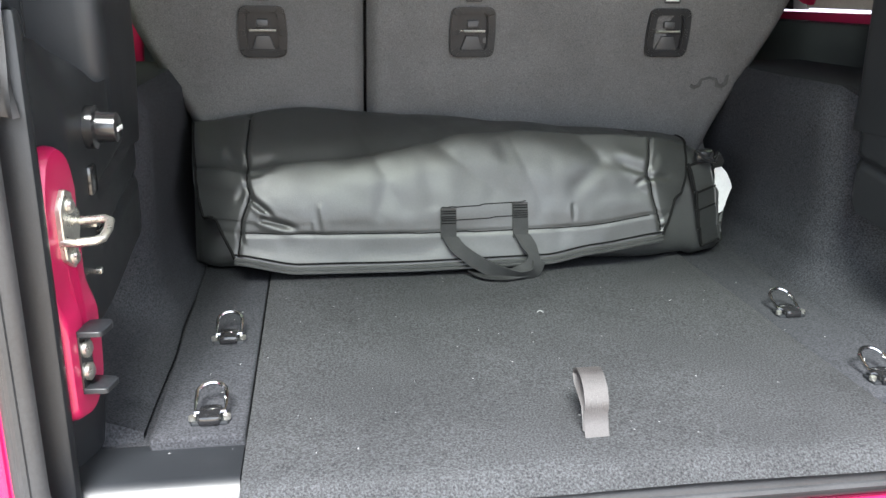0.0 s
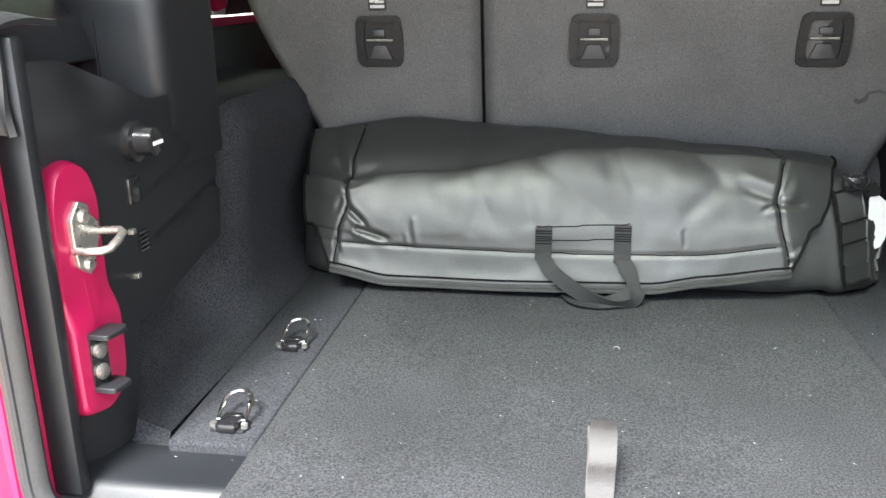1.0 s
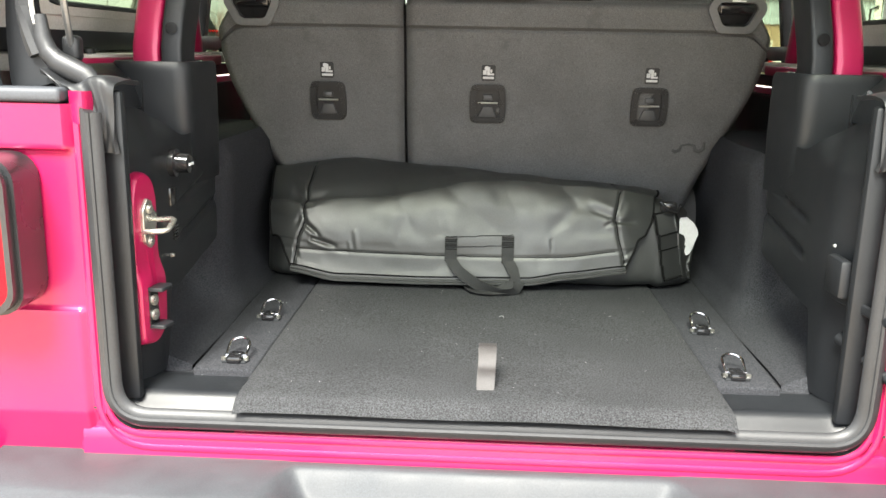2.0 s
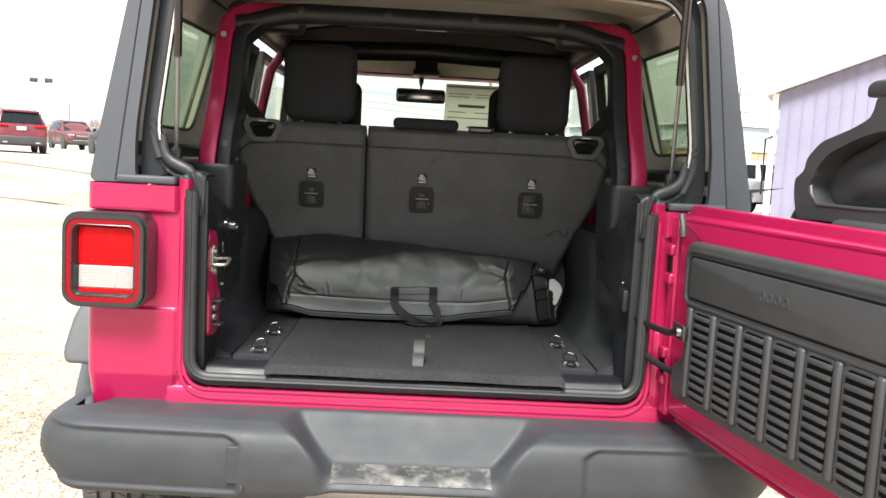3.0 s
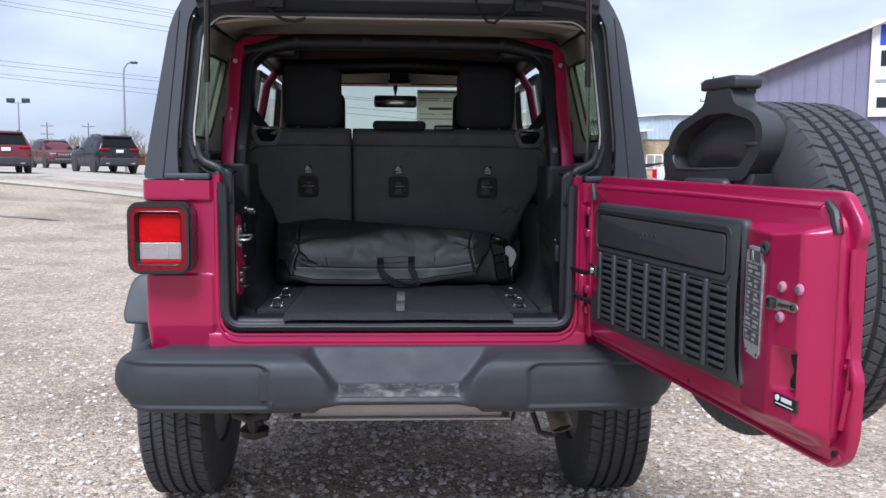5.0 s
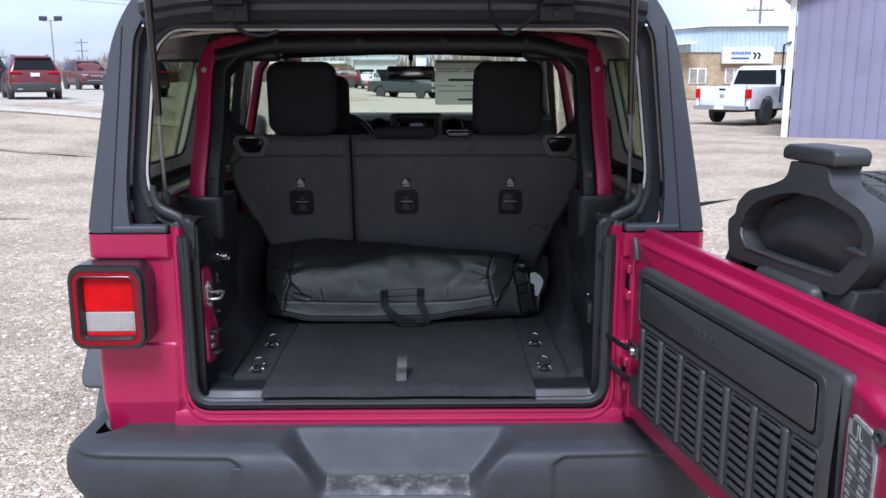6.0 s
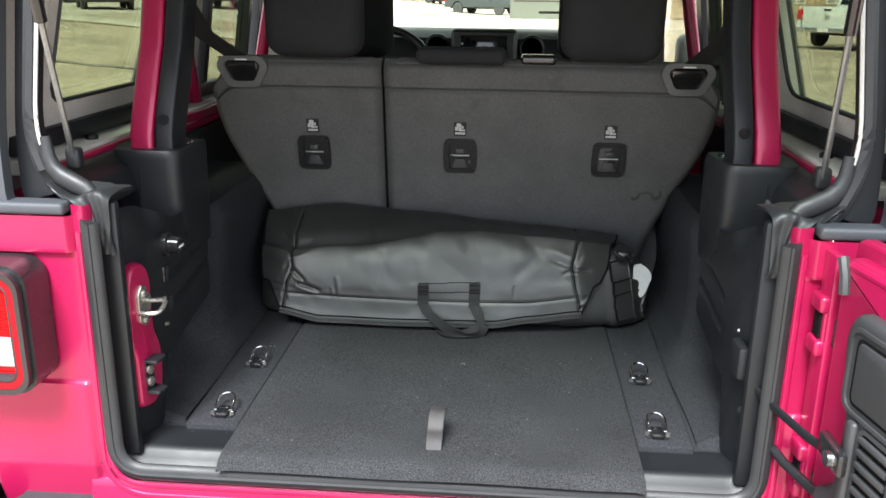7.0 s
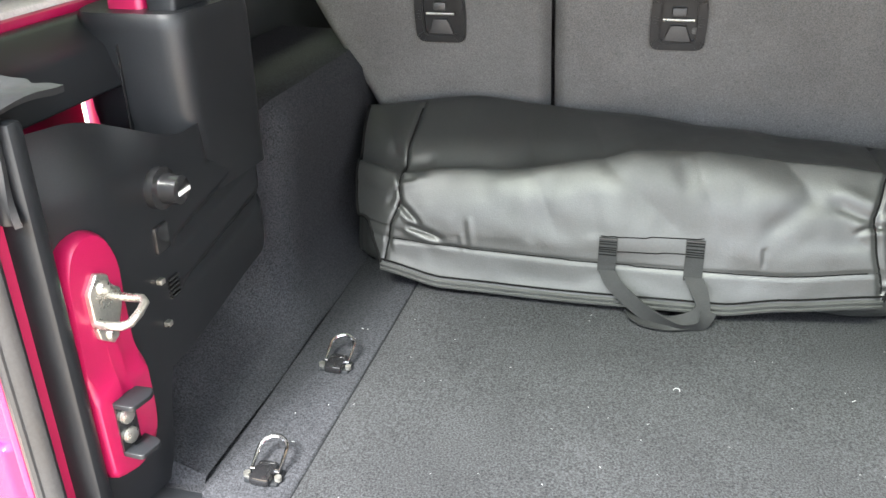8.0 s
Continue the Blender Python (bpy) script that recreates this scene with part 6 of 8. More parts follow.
bm = tubed([(u, sy(v) + 0.001, v) for u, v in ((0.412, 1.084), (0.420, 1.080), (0.428, 1.084), (0.432, 1.094), (0.446, 1.097), (0.460, 1.094), (0.463, 1.084), (0.472, 1.081), (0.480, 1.087), (0.481, 1.102))], [0.004, 0.0045, 0.0045, 0.003, 0.002, 0.003, 0.0045, 0.0045, 0.0045, 0.003], 8, flat=0.35, up=(0, 1, 0))
part("woven_tag", bm, SEAT_MARK, suv, "dark embossed mark on the seatback")
part("seat_cushion", cuboid((-0.60, 0.90, 0.72), (0.60, 1.36, 0.98), 0.06, 4), SEAT, suv)
part("seat_riser", cuboid((-0.58, 0.86, 0.66), (0.58, 1.30, 0.74)), TRIM, suv)
for x in (-0.355, -0.002, 0.350):
    la = part("tether_bezel", bmesh.new(), TRIM, suv, "black child seat tether anchor bezel")
    bz = lambda u, v, d, x=x: (x + u, sy(1.178 + v) - d, 1.178 + v)
    bm = bmesh.new()
    frame_prism(bm, rounded([(-0.038, -0.042), (0.038, -0.042), (0.040, 0.0), (0.037, 0.042), (-0.037, 0.042), (-0.040, 0.0)], 0.012, 4), rounded([(-0.025, -0.030), (0.025, -0.030), (0.026, 0.0), (0.024, 0.030), (-0.024, 0.030), (-0.026, 0.0)], 0.006, 4), bz, -0.004, 0.010)
    bmesh.ops.bevel(bm, geom=bm.edges[:], offset=0.002, segments=2, affect="EDGES")
    part("bezel_frame", bm, TRIM, la, angle=60)
    bm = bmesh.new()
    prism(bm, rounded([(-0.026, -0.032), (0.026, -0.032), (0.026, 0.032), (-0.026, 0.032)], 0.006, 3), bz, -0.003, 0.0008)
    part("pocket", bm, TRIM, la)
    part("anchor_bar", tubed([bz(-0.022, 0.002, 0.004), bz(0.022, 0.002, 0.004)], 0.0022, 8), STEEL, la, "thin steel anchor bar")
    bm = bmesh.new()
    prism(bm, [(-0.020, -0.030), (0.020, -0.030), (0.011, -0.006), (-0.011, -0.006)], bz, 0.0, 0.006, 0.002)
    part("pocket_ramp", bm, PLASTIC, la)
    part("tether_clip", cuboid((x - 0.010, sy(1.19) - 0.008, 1.186), (x + 0.010, sy(1.19) - 0.001, 1.198), 0.002), PLASTIC, la)
    ic = part("tether_symbol", bmesh.new(), SYMBOL, suv, "white printed tether symbol on a black tag")
    iz = lambda u, v, d, x=x: (x + u, sy(1.245 + v) - d, 1.245 + v)
    bm = bmesh.new()
    prism(bm, rrect(0.030, 0.034, 0.003, 2), iz, 0.0, 0.0022)
    part("tag_ground", bm, TRIM, ic)
    bm = bmesh.new()
    box(bm, iz(-0.012, -0.013, 0.0035), iz(0.012, -0.008, 0.0021))
    box(bm, iz(-0.012, -0.004, 0.0035), iz(-0.004, 0.006, 0.0021))
    box(bm, iz(-0.003, -0.005, 0.0035), iz(0.003, 0.013, 0.0021))
    box(bm, iz(0.003, -0.005, 0.0035), iz(0.012, -0.001, 0.0021))
    box(bm, iz(0.004, 0.001, 0.0035), iz(0.008, 0.008, 0.0021))
    lathe(bm, [(0, 0.005), (0.0012, 0.005)], iz(-0.004, 0.010, 0.003), "y", 10)
    part("symbol", bm, SYMBOL, ic)
for s in (-1, 1):
    rh = part("release_handle", bmesh.new(), PLASTIC, suv, "grey seat release handle surround")
    hz = lambda u, v, d, s=s: (s * 0.508 + u, sy(1.372 + v) - d, 1.372 + v)
    bm = bmesh.new()
    frame_prism(bm, rounded([(-0.036, -0.036), (0.036, -0.036), (0.062, 0.014), (0.048, 0.036), (-0.048, 0.036), (-0.062, 0.014)], 0.012, 4), rounded([(-0.026, -0.022), (0.026, -0.022), (0.044, 0.014), (0.036, 0.026), (-0.036, 0.026), (-0.044, 0.014)], 0.010, 4), hz, -0.004, 0.014)
    part("surround", bm, GREYPLASTIC, rh)
    bm = bmesh.new()
    prism(bm, rounded([(-0.03, -0.026), (0.03, -0.026), (0.047, 0.014), (0.038, 0.03), (-0.038, 0.03), (-0.047, 0.014)], 0.010, 4), hz, -0.004, 0.004)
    part("cup", bm, GLOSSBLACK, rh)
    bm = bmesh.new()
    prism(bm, rounded([(-0.036, 0.002), (0.036, 0.002), (0.036, 0.022), (-0.036, 0.022)], 0.006, 3), hz, 0.003, 0.012, 0.003)
    part("lever", bm, GLOSSBLACK, rh)
    part("lever_print", cuboid(hz(-0.014, 0.027, 0.0155), hz(0.014, 0.030, 0.0141)), WHITEPRINT, rh)


def cushion(w, d, h, r, at, name, material, parent, lean=0.0, label=""):
    """A padded block with rounded, slightly slack sides."""
    bm = bmesh.new()
    box(bm, (-w / 2, -d / 2, 0), (w / 2, d / 2, h), r, 5)
    for v in bm.verts:
        v.co.y += lean * v.co.z
        v.co += Vector(at)
    return part(name, bm, material, parent, label, angle=50)


for s in (-1, 1):
    cushion(0.225, 0.10, 0.236, 0.045, (s * 0.334, sy(1.405) + 0.0, 1.408), "rear_headrest", HEADREST, suv, -0.06, "black cloth rear headrest")
    for dx in (-0.06, 0.06):
        part("headrest_post", tubed([(s * 0.334 + dx, sy(1.40) + 0.06, 1.34), (s * 0.334 + dx, sy(1.40) + 0.05, 1.46)], 0.007, 8), CHROME, suv)
    # front seats
    cushion(0.50, 0.14, 0.56, 0.06, (s * 0.40, 1.50, 0.80), "front_seatback", HEADREST, suv, -0.10, "black cloth front seatback")
    cushion(0.27, 0.10, 0.24, 0.045, (s * 0.385, 1.44, 1.36), "front_headrest", HEADREST, suv, -0.05, "black cloth front headrest")
    cushion(0.50, 0.50, 0.18, 0.05, (s * 0.40, 1.80, 0.72), "front_cushion", HEADREST, suv)
cushion(0.205, 0.085, 0.036, 0.016, (0.0, sy(1.405) + 0.01, 1.398), "centre_headrest", HEADREST, suv, 0.0, "low black centre headrest")
part("belt_outlet", cuboid((0.135, sy(1.40) + 0.0, 1.398), (0.215, sy(1.40) + 0.05, 1.420), 0.008, 3), GLOSSBLACK, suv, "black centre belt outlet")

# ---- dashboard, mirror, windscreen ----
bm = bmesh.new()
dprof = [(2.52, 1.20), (2.45, 1.39), (2.36, 1.415), (2.27, 1.405), (2.235, 1.38), (2.25, 1.30), (2.22, 1.22), (2.26, 1.05), (2.34, 0.80)]
sheet(bm, lambda u, v: (lerp(-0.68, 0.68, u), *dprof[round(v * 8)]), 20, 8)
part("dashboard", bm, TRIM, suv, "black dashboard")
sc = part("centre_console", cuboid((-0.125, 2.15, 1.22), (0.135, 2.25, 1.420), 0.02, 3), TRIM, suv)
part("stack_trim", cuboid((-0.115, 2.144, 1.265), (0.122, 2.156, 1.405), 0.006), PLASTIC, sc)
part("touchscreen", cuboid((-0.088, 2.139, 1.285), (0.096, 2.148, 1.395), 0.003), SCREEN, sc, "dark touchscreen")
for k in range(7):
    part("screen_icon", cuboid((-0.076 + 0.024 * k, 2.1375, 1.292), (-0.066 + 0.024 * k, 2.1385, 1.303)), WHITEPRINT, sc)
for k in range(3):
    part("screen_icon", cuboid((-0.082, 2.1375, 1.325 + 0.018 * k), (-0.076, 2.1385, 1.332 + 0.018 * k)), WHITEPRINT, sc)
part("screen_icon", cuboid((0.0, 2.1375, 1.345), (0.018, 2.1385, 1.350)), WHITEPRINT, sc)
for s in (-1, 1):
    v = part("air_vent", lathed([(0, 0.052), (-0.016, 0.052), (-0.02, 0.042), (-0.004, 0.038), (-0.002, 0.0005)], (0.005 + s * 0.185, 2.22, 1.345), "y", 24), TRIM, suv, "round air vent with grey ring")
    part("vent_ring", lathed([(-0.016, 0.047), (-0.022, 0.045), (-0.016, 0.040)], (0.005 + s * 0.185, 2.22, 1.345), "y", 24), PLASTIC, v)
part("steering_wheel", tubed([(-0.37 + 0.185 * math.cos(a), 2.03 + 0.07 * math.sin(a), 1.245 + 0.17 * math.sin(a)) for a in (2 * math.pi * i / 32 for i in range(32))], 0.016, 10, closed=True), TRIM, suv, "black steering wheel")
part("wheel_hub", cuboid((-0.45, 2.04, 1.19), (-0.29, 2.10, 1.30), 0.03, 3), TRIM, suv)
mir = part("interior_mirror", bmesh.new(), TRIM, suv, "black interior rear-view mirror")
part("mirror_shell", cuboid((-0.138, 2.17, 1.580), (0.098, 2.20, 1.646), 0.016, 4), TRIM, mir)
part("mirror_glass", cuboid((-0.128, 2.167, 1.588), (0.088, 2.1705, 1.638), 0.0015), CHROME, mir)
part("mirror_stem", tubed([(-0.02, 2.195, 1.62), (-0.02, 2.21, 1.68), (-0.02, 2.19, 1.72)], 0.012, 8), TRIM, mir)
part("windscreen_header", cuboid((-0.62, 2.11, 1.700), (0.62, 2.28, 1.80), 0.02, 3), TRIM, suv)
for s in (-1, 1):
    part("sun_visor", cuboid((s * 0.05, -0.075, -0.009), (s * 0.34, 0.075, 0.009), 0.008, m=pose(0, 2.035, 1.738, -22)), LINER, suv, "pale grey sun visor")
part("mirror_console", cuboid((-0.06, 1.98, 1.695), (0.06, 2.12, 1.715), 0.006), TRIM, suv)
bm = bmesh.new()
wp = lambda u, v, d: (u, 2.14 + (1.69 - v) * 0.80 + d, v)
prism(bm, [(-0.66, 1.24), (0.66, 1.24), (0.59, 1.705), (-0.59, 1.705)], wp, 0.0, 0.005)
g = part("windscreen", bm, GLASS, suv, "green-tinted windscreen")
g.visible_shadow = False
bm = bmesh.new()
prism(bm, [(0.100, 1.455), (0.37, 1.455), (0.37, 1.675), (0.100, 1.675)], wp, -0.006, -0.0035)
st = part("window_sheet", bm, PAPER, suv, "paper price sheet on the windscreen")
for u, z, w, h in ((0.108, 1.660, 0.254, 0.007), (0.115, 1.630, 0.11, 0.004), (0.245, 1.630, 0.11, 0.004), (0.115, 1.618, 0.10, 0.004), (0.245, 1.618, 0.09, 0.004), (0.165, 1.572, 0.13, 0.013), (0.115, 1.548, 0.09, 0.004), (0.245, 1.548, 0.10, 0.004), (0.115, 1.522, 0.24, 0.004), (0.215, 1.476, 0.11, 0.010)):
    bm = bmesh.new()
    prism(bm, [(u, z), (u + w, z), (u + w, z + h), (u, z + h)], wp, -0.0085, -0.0065)
    part("print_bar", bm, PAPERPRINT, st)

# ---- storage bag ----
bag = thing("storage_bag", "long black vinyl storage bag lying against the seatback", "bag")


def table(rows, x):
    """A value read off rows of (place, value), eased between them."""
    if x <= rows[0][0]:
        return rows[0][1]
    for (a, p), (b, q) in zip(rows, rows[1:]):
        if x <= b:
            return lerp(p, q, smooth(a, b, x) * 0.5 + 0.5 * (x - a) / (b - a))
    return rows[-1][1]


ZIP_Z = ((-0.40, 0.846), (-0.31, 0.830), (-0.14, 0.828), (0.09, 0.832), (0.17, 0.845), (0.29, 0.860))
RIDGE_Z = ((-0.46, 0.970), (-0.38, 0.980), (-0.25, 0.993), (-0.155, 1.005), (-0.095, 1.018), (-0.045, 1.030), (0.05, 1.034), (0.20, 1.022), (0.285, 1.016), (0.36, 1.000))
TOP_Z = ((-0.48, 1.028), (-0.30, 1.050), (-0.125, 1.042), (0.055, 1.026), (0.22, 1.017), (0.33, 1.009), (0.40, 0.996))
SEAM_L = ((0.846, -0.398), (0.90, -0.391), (0.942, -0.377), (0.958, -0.381), (1.0, -0.385), (1.06, -0.381))
SEAM_R = ((0.860, 0.288), (0.873, 0.287), (0.93, 0.273), (0.962, 0.267), (1.0, 0.276), (1.04, 0.292))
# creases of the lid: from, to, depth, width
CREASES = (((-0.377, 0.938), (-0.338, 0.906), 0.011, 0.0042), ((-0.359, 0.907), (-0.302, 0.888), 0.013, 0.0050),
           ((-0.270, 0.922), (-0.262, 0.876), -0.003, 0.0045), ((-0.281, 0.900), (-0.276, 0.872), -0.002, 0.0035),
           ((-0.382, 0.975), (-0.330, 0.986), 0.009, 0.0060), ((-0.382, 0.968), (-0.352, 0.972), 0.005, 0.0035),
           ((-0.384, 0.978), (-0.425, 0.992), 0.014, 0.0080), ((-0.385, 0.955), (-0.400, 0.925), 0.005, 0.0050),
           ((0.262, 0.965), (0.205, 0.984), 0.009, 0.0075), ((0.190, 0.982), (0.125, 0.928), 0.006, 0.0130),
           ((0.268, 0.957), (0.242, 0.945), 0.006, 0.0040),
           ((0.268, 0.957), (0.316, 0.952), 0.008, 0.0045),
           ((0.268, 0.963), (0.292, 0.995), 0.006, 0.0070), ((0.137, 0.916), (0.139, 0.888), 0.003, 0.0035),
           ((0.282, 0.888), (0.304, 0.893), 0.005, 0.0038), ((0.284, 0.872), (0.304, 0.877), 0.005, 0.0035),
           ((-0.18, 0.905), (-0.165, 0.965), 0.003, 0.0120), ((-0.09, 0.920), (-0.105, 0.985), 0.004, 0.0150),
           ((-0.396, 0.890), (-0.386, 0.862), 0.005, 0.0040), ((0.02, 1.015), (0.035, 0.975), 0.003, 0.0110))


def crease(x, z):
    w = 0.0
    for (x0, z0), (x1, z1), dep, wid in CREASES:
        if abs(x - 0.5 * (x0 + x1)) > 0.1 or abs(z - 0.5 * (z0 + z1)) > 0.08:
            continue
        ll = (x1 - x0) ** 2 + (z1 - z0) ** 2
        t = ((x - x0) * (x1 - x0) + (z - z0) * (z1 - z0)) / ll
        tc = max(0.0, min(1.0, t))
        dx, dz = x - lerp(x0, x1, tc), z - lerp(z0, z1, tc)
        off = ((x - x0) * (z1 - z0) - (z - z0) * (x1 - x0)) / math.sqrt(ll)
        k = (1 - smooth(0.55, 1.05, tc)) * smooth(-0.2, 0.06, t)
        g = math.hypot(dx, dz) / wid
        w += 0.45 * dep * k * (math.exp(-g * g) - 0.30 * math.exp(-((g - 2.1) / 1.0) ** 2) * (1 if off > 0 else 0.35))
    return w


NQ = 12
def bag_ends(q):
    left = table(((2.0, -0.403), (3.0, -0.428), (4.0, -0.452), (5.5, -0.464), (9.0, -0.478)), q)
    right = table(((2.0, 0.290), (3.0, 0.313), (4.0, 0.334), (5.5, 0.354), (9.0, 0.382)), q)
    return left, right


def bag_fn(u, v):
    q = v * NQ
    left, right = bag_ends(q)
    x = lerp(left, right, u)
    zb, zr, zt = table(ZIP_Z, x), table(RIDGE_Z, x), table(TOP_Z, x)
    face = lambda z: 0.573 + 0.35 * (z - 0.835)
    yr = face(zr)
    hollow = 0.016 * (1 - smooth(-0.20, 0.0, x)) + 0.003
    line = lambda t: (lerp(yr, 0.782, t), lerp(zr, zt - 0.002, t))
    a7, a8 = line(0.22), line(0.55)
    zm = lerp(zb, zr, 0.46)
    rnd = 0.45 + 0.55 * smooth(-0.20, 0.05, x)
    pts = [(0.70, zb - 0.012), (face(zb) + 0.022, zb - 0.009), (face(zb) + 0.006, zb), (face(zb + 0.05) + 0.001, zb + 0.05), (face(zm) - 0.003, zm), (face(zr - 0.036 - 0.014 * rnd) - 0.002, zr - 0.036 - 0.014 * rnd), (yr + 0.004 + 0.010 * rnd, zr - 0.001 - 0.007 * rnd),
           (a7[0], a7[1] - hollow), (a8[0], a8[1] - 0.30 * hollow), (0.782, zt - 0.002), (0.802, zt - 0.016), (0.802, 0.95), (0.79, 0.83)]
    y, z = spline(pts, q) if not 2 < q < 3 else (lerp(pts[2][0], pts[3][0], q - 2), lerp(pts[2][1], pts[3][1], q - 2))
    if 1.6 < q < 10:
        b0, b1 = spline(pts, max(0, q - 0.05)), spline(pts, q + 0.05)
        ty, tz = b1[0] - b0[0], b1[1] - b0[1]
        tl = math.hypot(ty, tz)
        ny, nz = tz / tl, -ty / tl
        w = 0.0050 * noise.noise(Vector((x * 4.0, q * 0.55, 1.7))) + 0.0020 * noise.noise(Vector((x * 11 + z * 7, q * 1.1, 4.2)))
        w += 0.0006 * noise.noise(Vector((x * 40, z * 36, 7.7)))
        fold = noise.noise(Vector((x * 5.5 + z * 5.0, z * 2.0, 9.3)))
        w += 0.0028 * (1 - min(1.0, abs(fold) * 3.6)) ** 2 * smooth(0.89, 0.94, z)
        w += crease(x, z)
        if q < 9:
            for sx in (table(SEAM_L, z), table(SEAM_R, z)):
                w += 0.0045 * math.exp(-((x - sx) / 0.004) ** 2)
        if q < 5:
            band = 0.884 - 0.006 * math.cos(x * 5 + 0.3) + 0.012 * smooth(0.15, 0.29, x)
            w += 0.0022 * math.exp(-((z - band) / 0.0030) ** 2)
            # slack between the stitched line and the zip
            w += 0.0012 * (1 - smooth(band - 0.030, band - 0.004, z)) * smooth(-0.02, 0.30, noise.noise(Vector((x * 9, z * 5, 8.0)))) * smooth(0.0, 0.02, z - zb)
        w *= smooth(1.6, 2.4, q)
        y += w * ny
        z += w * nz
    # end panels turn away from the front
    sl, sr = table(SEAM_L, z), table(SEAM_R, z)
    el, er = max(0.0, (sl - x) / 0.08), max(0.0, (x - sr) / 0.085)
    if q < 9.5:
        y = min(0.80, y + (0.052 * el ** 1.25 + 0.042 * er ** 1.3) * (1 - smooth(6.5, 9.5, q)))
    return (x, y, z)


bm = bmesh.new()
vs = sheet(bm, bag_fn, 320, 190)
part("bag_lid", bm, VINYL, bag, "wrinkled vinyl lid of the bag", angle=75)


# lower body under the lid, with its crumpled end
def under(u, v):
    x = lerp(-0.474, 0.458, u)
    a = 2 * math.pi * v
    end = smooth(0.33, 0.458, x)
    lend = 1 - smooth(-0.474, -0.45, x)
    front = table(((-0.474, 0.668), (-0.43, 0.648), (-0.30, 0.612), (0.10, 0.610), (0.25, 0.597), (0.377, 0.624), (0.42, 0.650), (0.458, 0.700)), x)
    zt = lerp(0.955, 0.985, smooth(0.25, 0.36, x))
    zt = lerp(zt, 0.900, smooth(0.375, 0.458, x) ** 1.3)
    ca, sa = math.cos(a), math.sin(a)
    pw = 0.5
    k = 0.5 + 0.5 * math.copysign(abs(sa) ** pw, sa)
    z = lerp(0.8115 if abs(x) < 0.35 else lerp(0.8115, 0.806, smooth(0.35, 0.37, abs(x))), zt, k)
    lean = 0.30 * (z - 0.82) * (1 - 0.2 * end)
    y0, y1 = front + lean, 0.79
    y = lerp(y0, y1, 0.5 - 0.5 * math.copysign(abs(ca) ** pw, ca))
    n = noise.noise(Vector((x * 15, z * 15, 3.0))) * (0.004 + 0.008 * end) + 0.003 * noise.noise(Vector((x * 45, z * 40, 1.0))) * end
    return (x + n * end - 0.008 * end * math.cos((z - 0.84) * 20), y + n + 0.01 * lend, max(0.8055 if abs(x) > 0.36 else 0.8115, z + 0.4 * n))
bm = bmesh.new()
vs = sheet(bm, under, 150, 56)
bm.faces.new(vs[0][:-1])
bm.faces.new(vs[-1][:-1])
bmesh.ops.remove_doubles(bm, verts=bm.verts, dist=1e-5)
part("bag_body", bm, VINYL, bag, "lower vinyl body of the bag", angle=75)


def on_end(x, z, off=0.003):
    """A point on the front of the body's crumpled end."""
    u = (x + 0.474) / 0.932
    best = min((under(u, 0.02 * k) for k in range(51)), key=lambda p: abs(p[2] - z) + (0.5 if p[1] > 0.74 else 0.0))
    return (best[0], best[1] - off, best[2])
es = [on_end(lerp(0.372, 0.404, t), lerp(0.968, 0.830, t), 0.006) for t in (i / 10 for i in range(11))]
part("end_strap", ribbon(es, [(0.0215, 0.010, 0.004)] * 11, 0.0025), VINYL, bag, "stitched side flap of the bag")
for t, r in ((0.40, 0.0020), (0.46, 0.0016), (0.0, 0.0022), (1.0, 0.0024)):
    p = Vector(on_end(lerp(0.372, 0.404, t), lerp(0.968, 0.830, t), 0.0095))
    part("flap_seam", tubed([p + Vector((-0.021, -0.0095, -0.004)), p, p + Vector((0.021, 0.0100, 0.004))], r, 6), SEAM_AND_SHADE, bag)
for sx in (-1, 1):
    part("flap_piping", tubed([Vector(p) + Vector((sx * 0.0215, sx * 0.010 - 0.003, 0)) for p in es], 0.0026, 6), VINYL if sx > 0 else SEAM_AND_SHADE, bag)
bk = part("end_buckle", cuboid((0.366, 0.652, 0.968), (0.400, 0.672, 0.992), 0.007, 3), GLOSSBLACK, bag, "black side-release buckle")
part("buckle_bar", tubed([(0.362, 0.650, 0.992), (0.378, 0.646, 0.978), (0.398, 0.648, 0.972), (0.408, 0.660, 0.985)], 0.0035, 8), GLOSSBLACK, bk)
part("buckle_tape", tubed([(0.400, 0.655, 0.980), (0.414, 0.668, 0.965), (0.420, 0.690, 0.950)], 0.010, 8, flat=0.18, up=(0, 1, 0.4)), WEBBING, bag)
part("end_piping", tubed([on_end(0.452, z, 0.002) for z in (0.822, 0.838, 0.855, 0.872, 0.888)], 0.0050, 8), VINYL, bag)
bm = bmesh.new()
prism(bm, rounded([(0.414, 0.880), (0.436, 0.868), (0.452, 0.892), (0.460, 0.922), (0.448, 0.940), (0.420, 0.962), (0.410, 0.950)], 0.008, 3), lambda u, v, d: (u, 0.690 + d + (u - 0.44) * 0.6 + 0.005 * math.sin(v * 160 + u * 90), v), 0, 0.0015)
part("paper_tag", bm, TAG, bag, "white paper tag at the end of the bag")
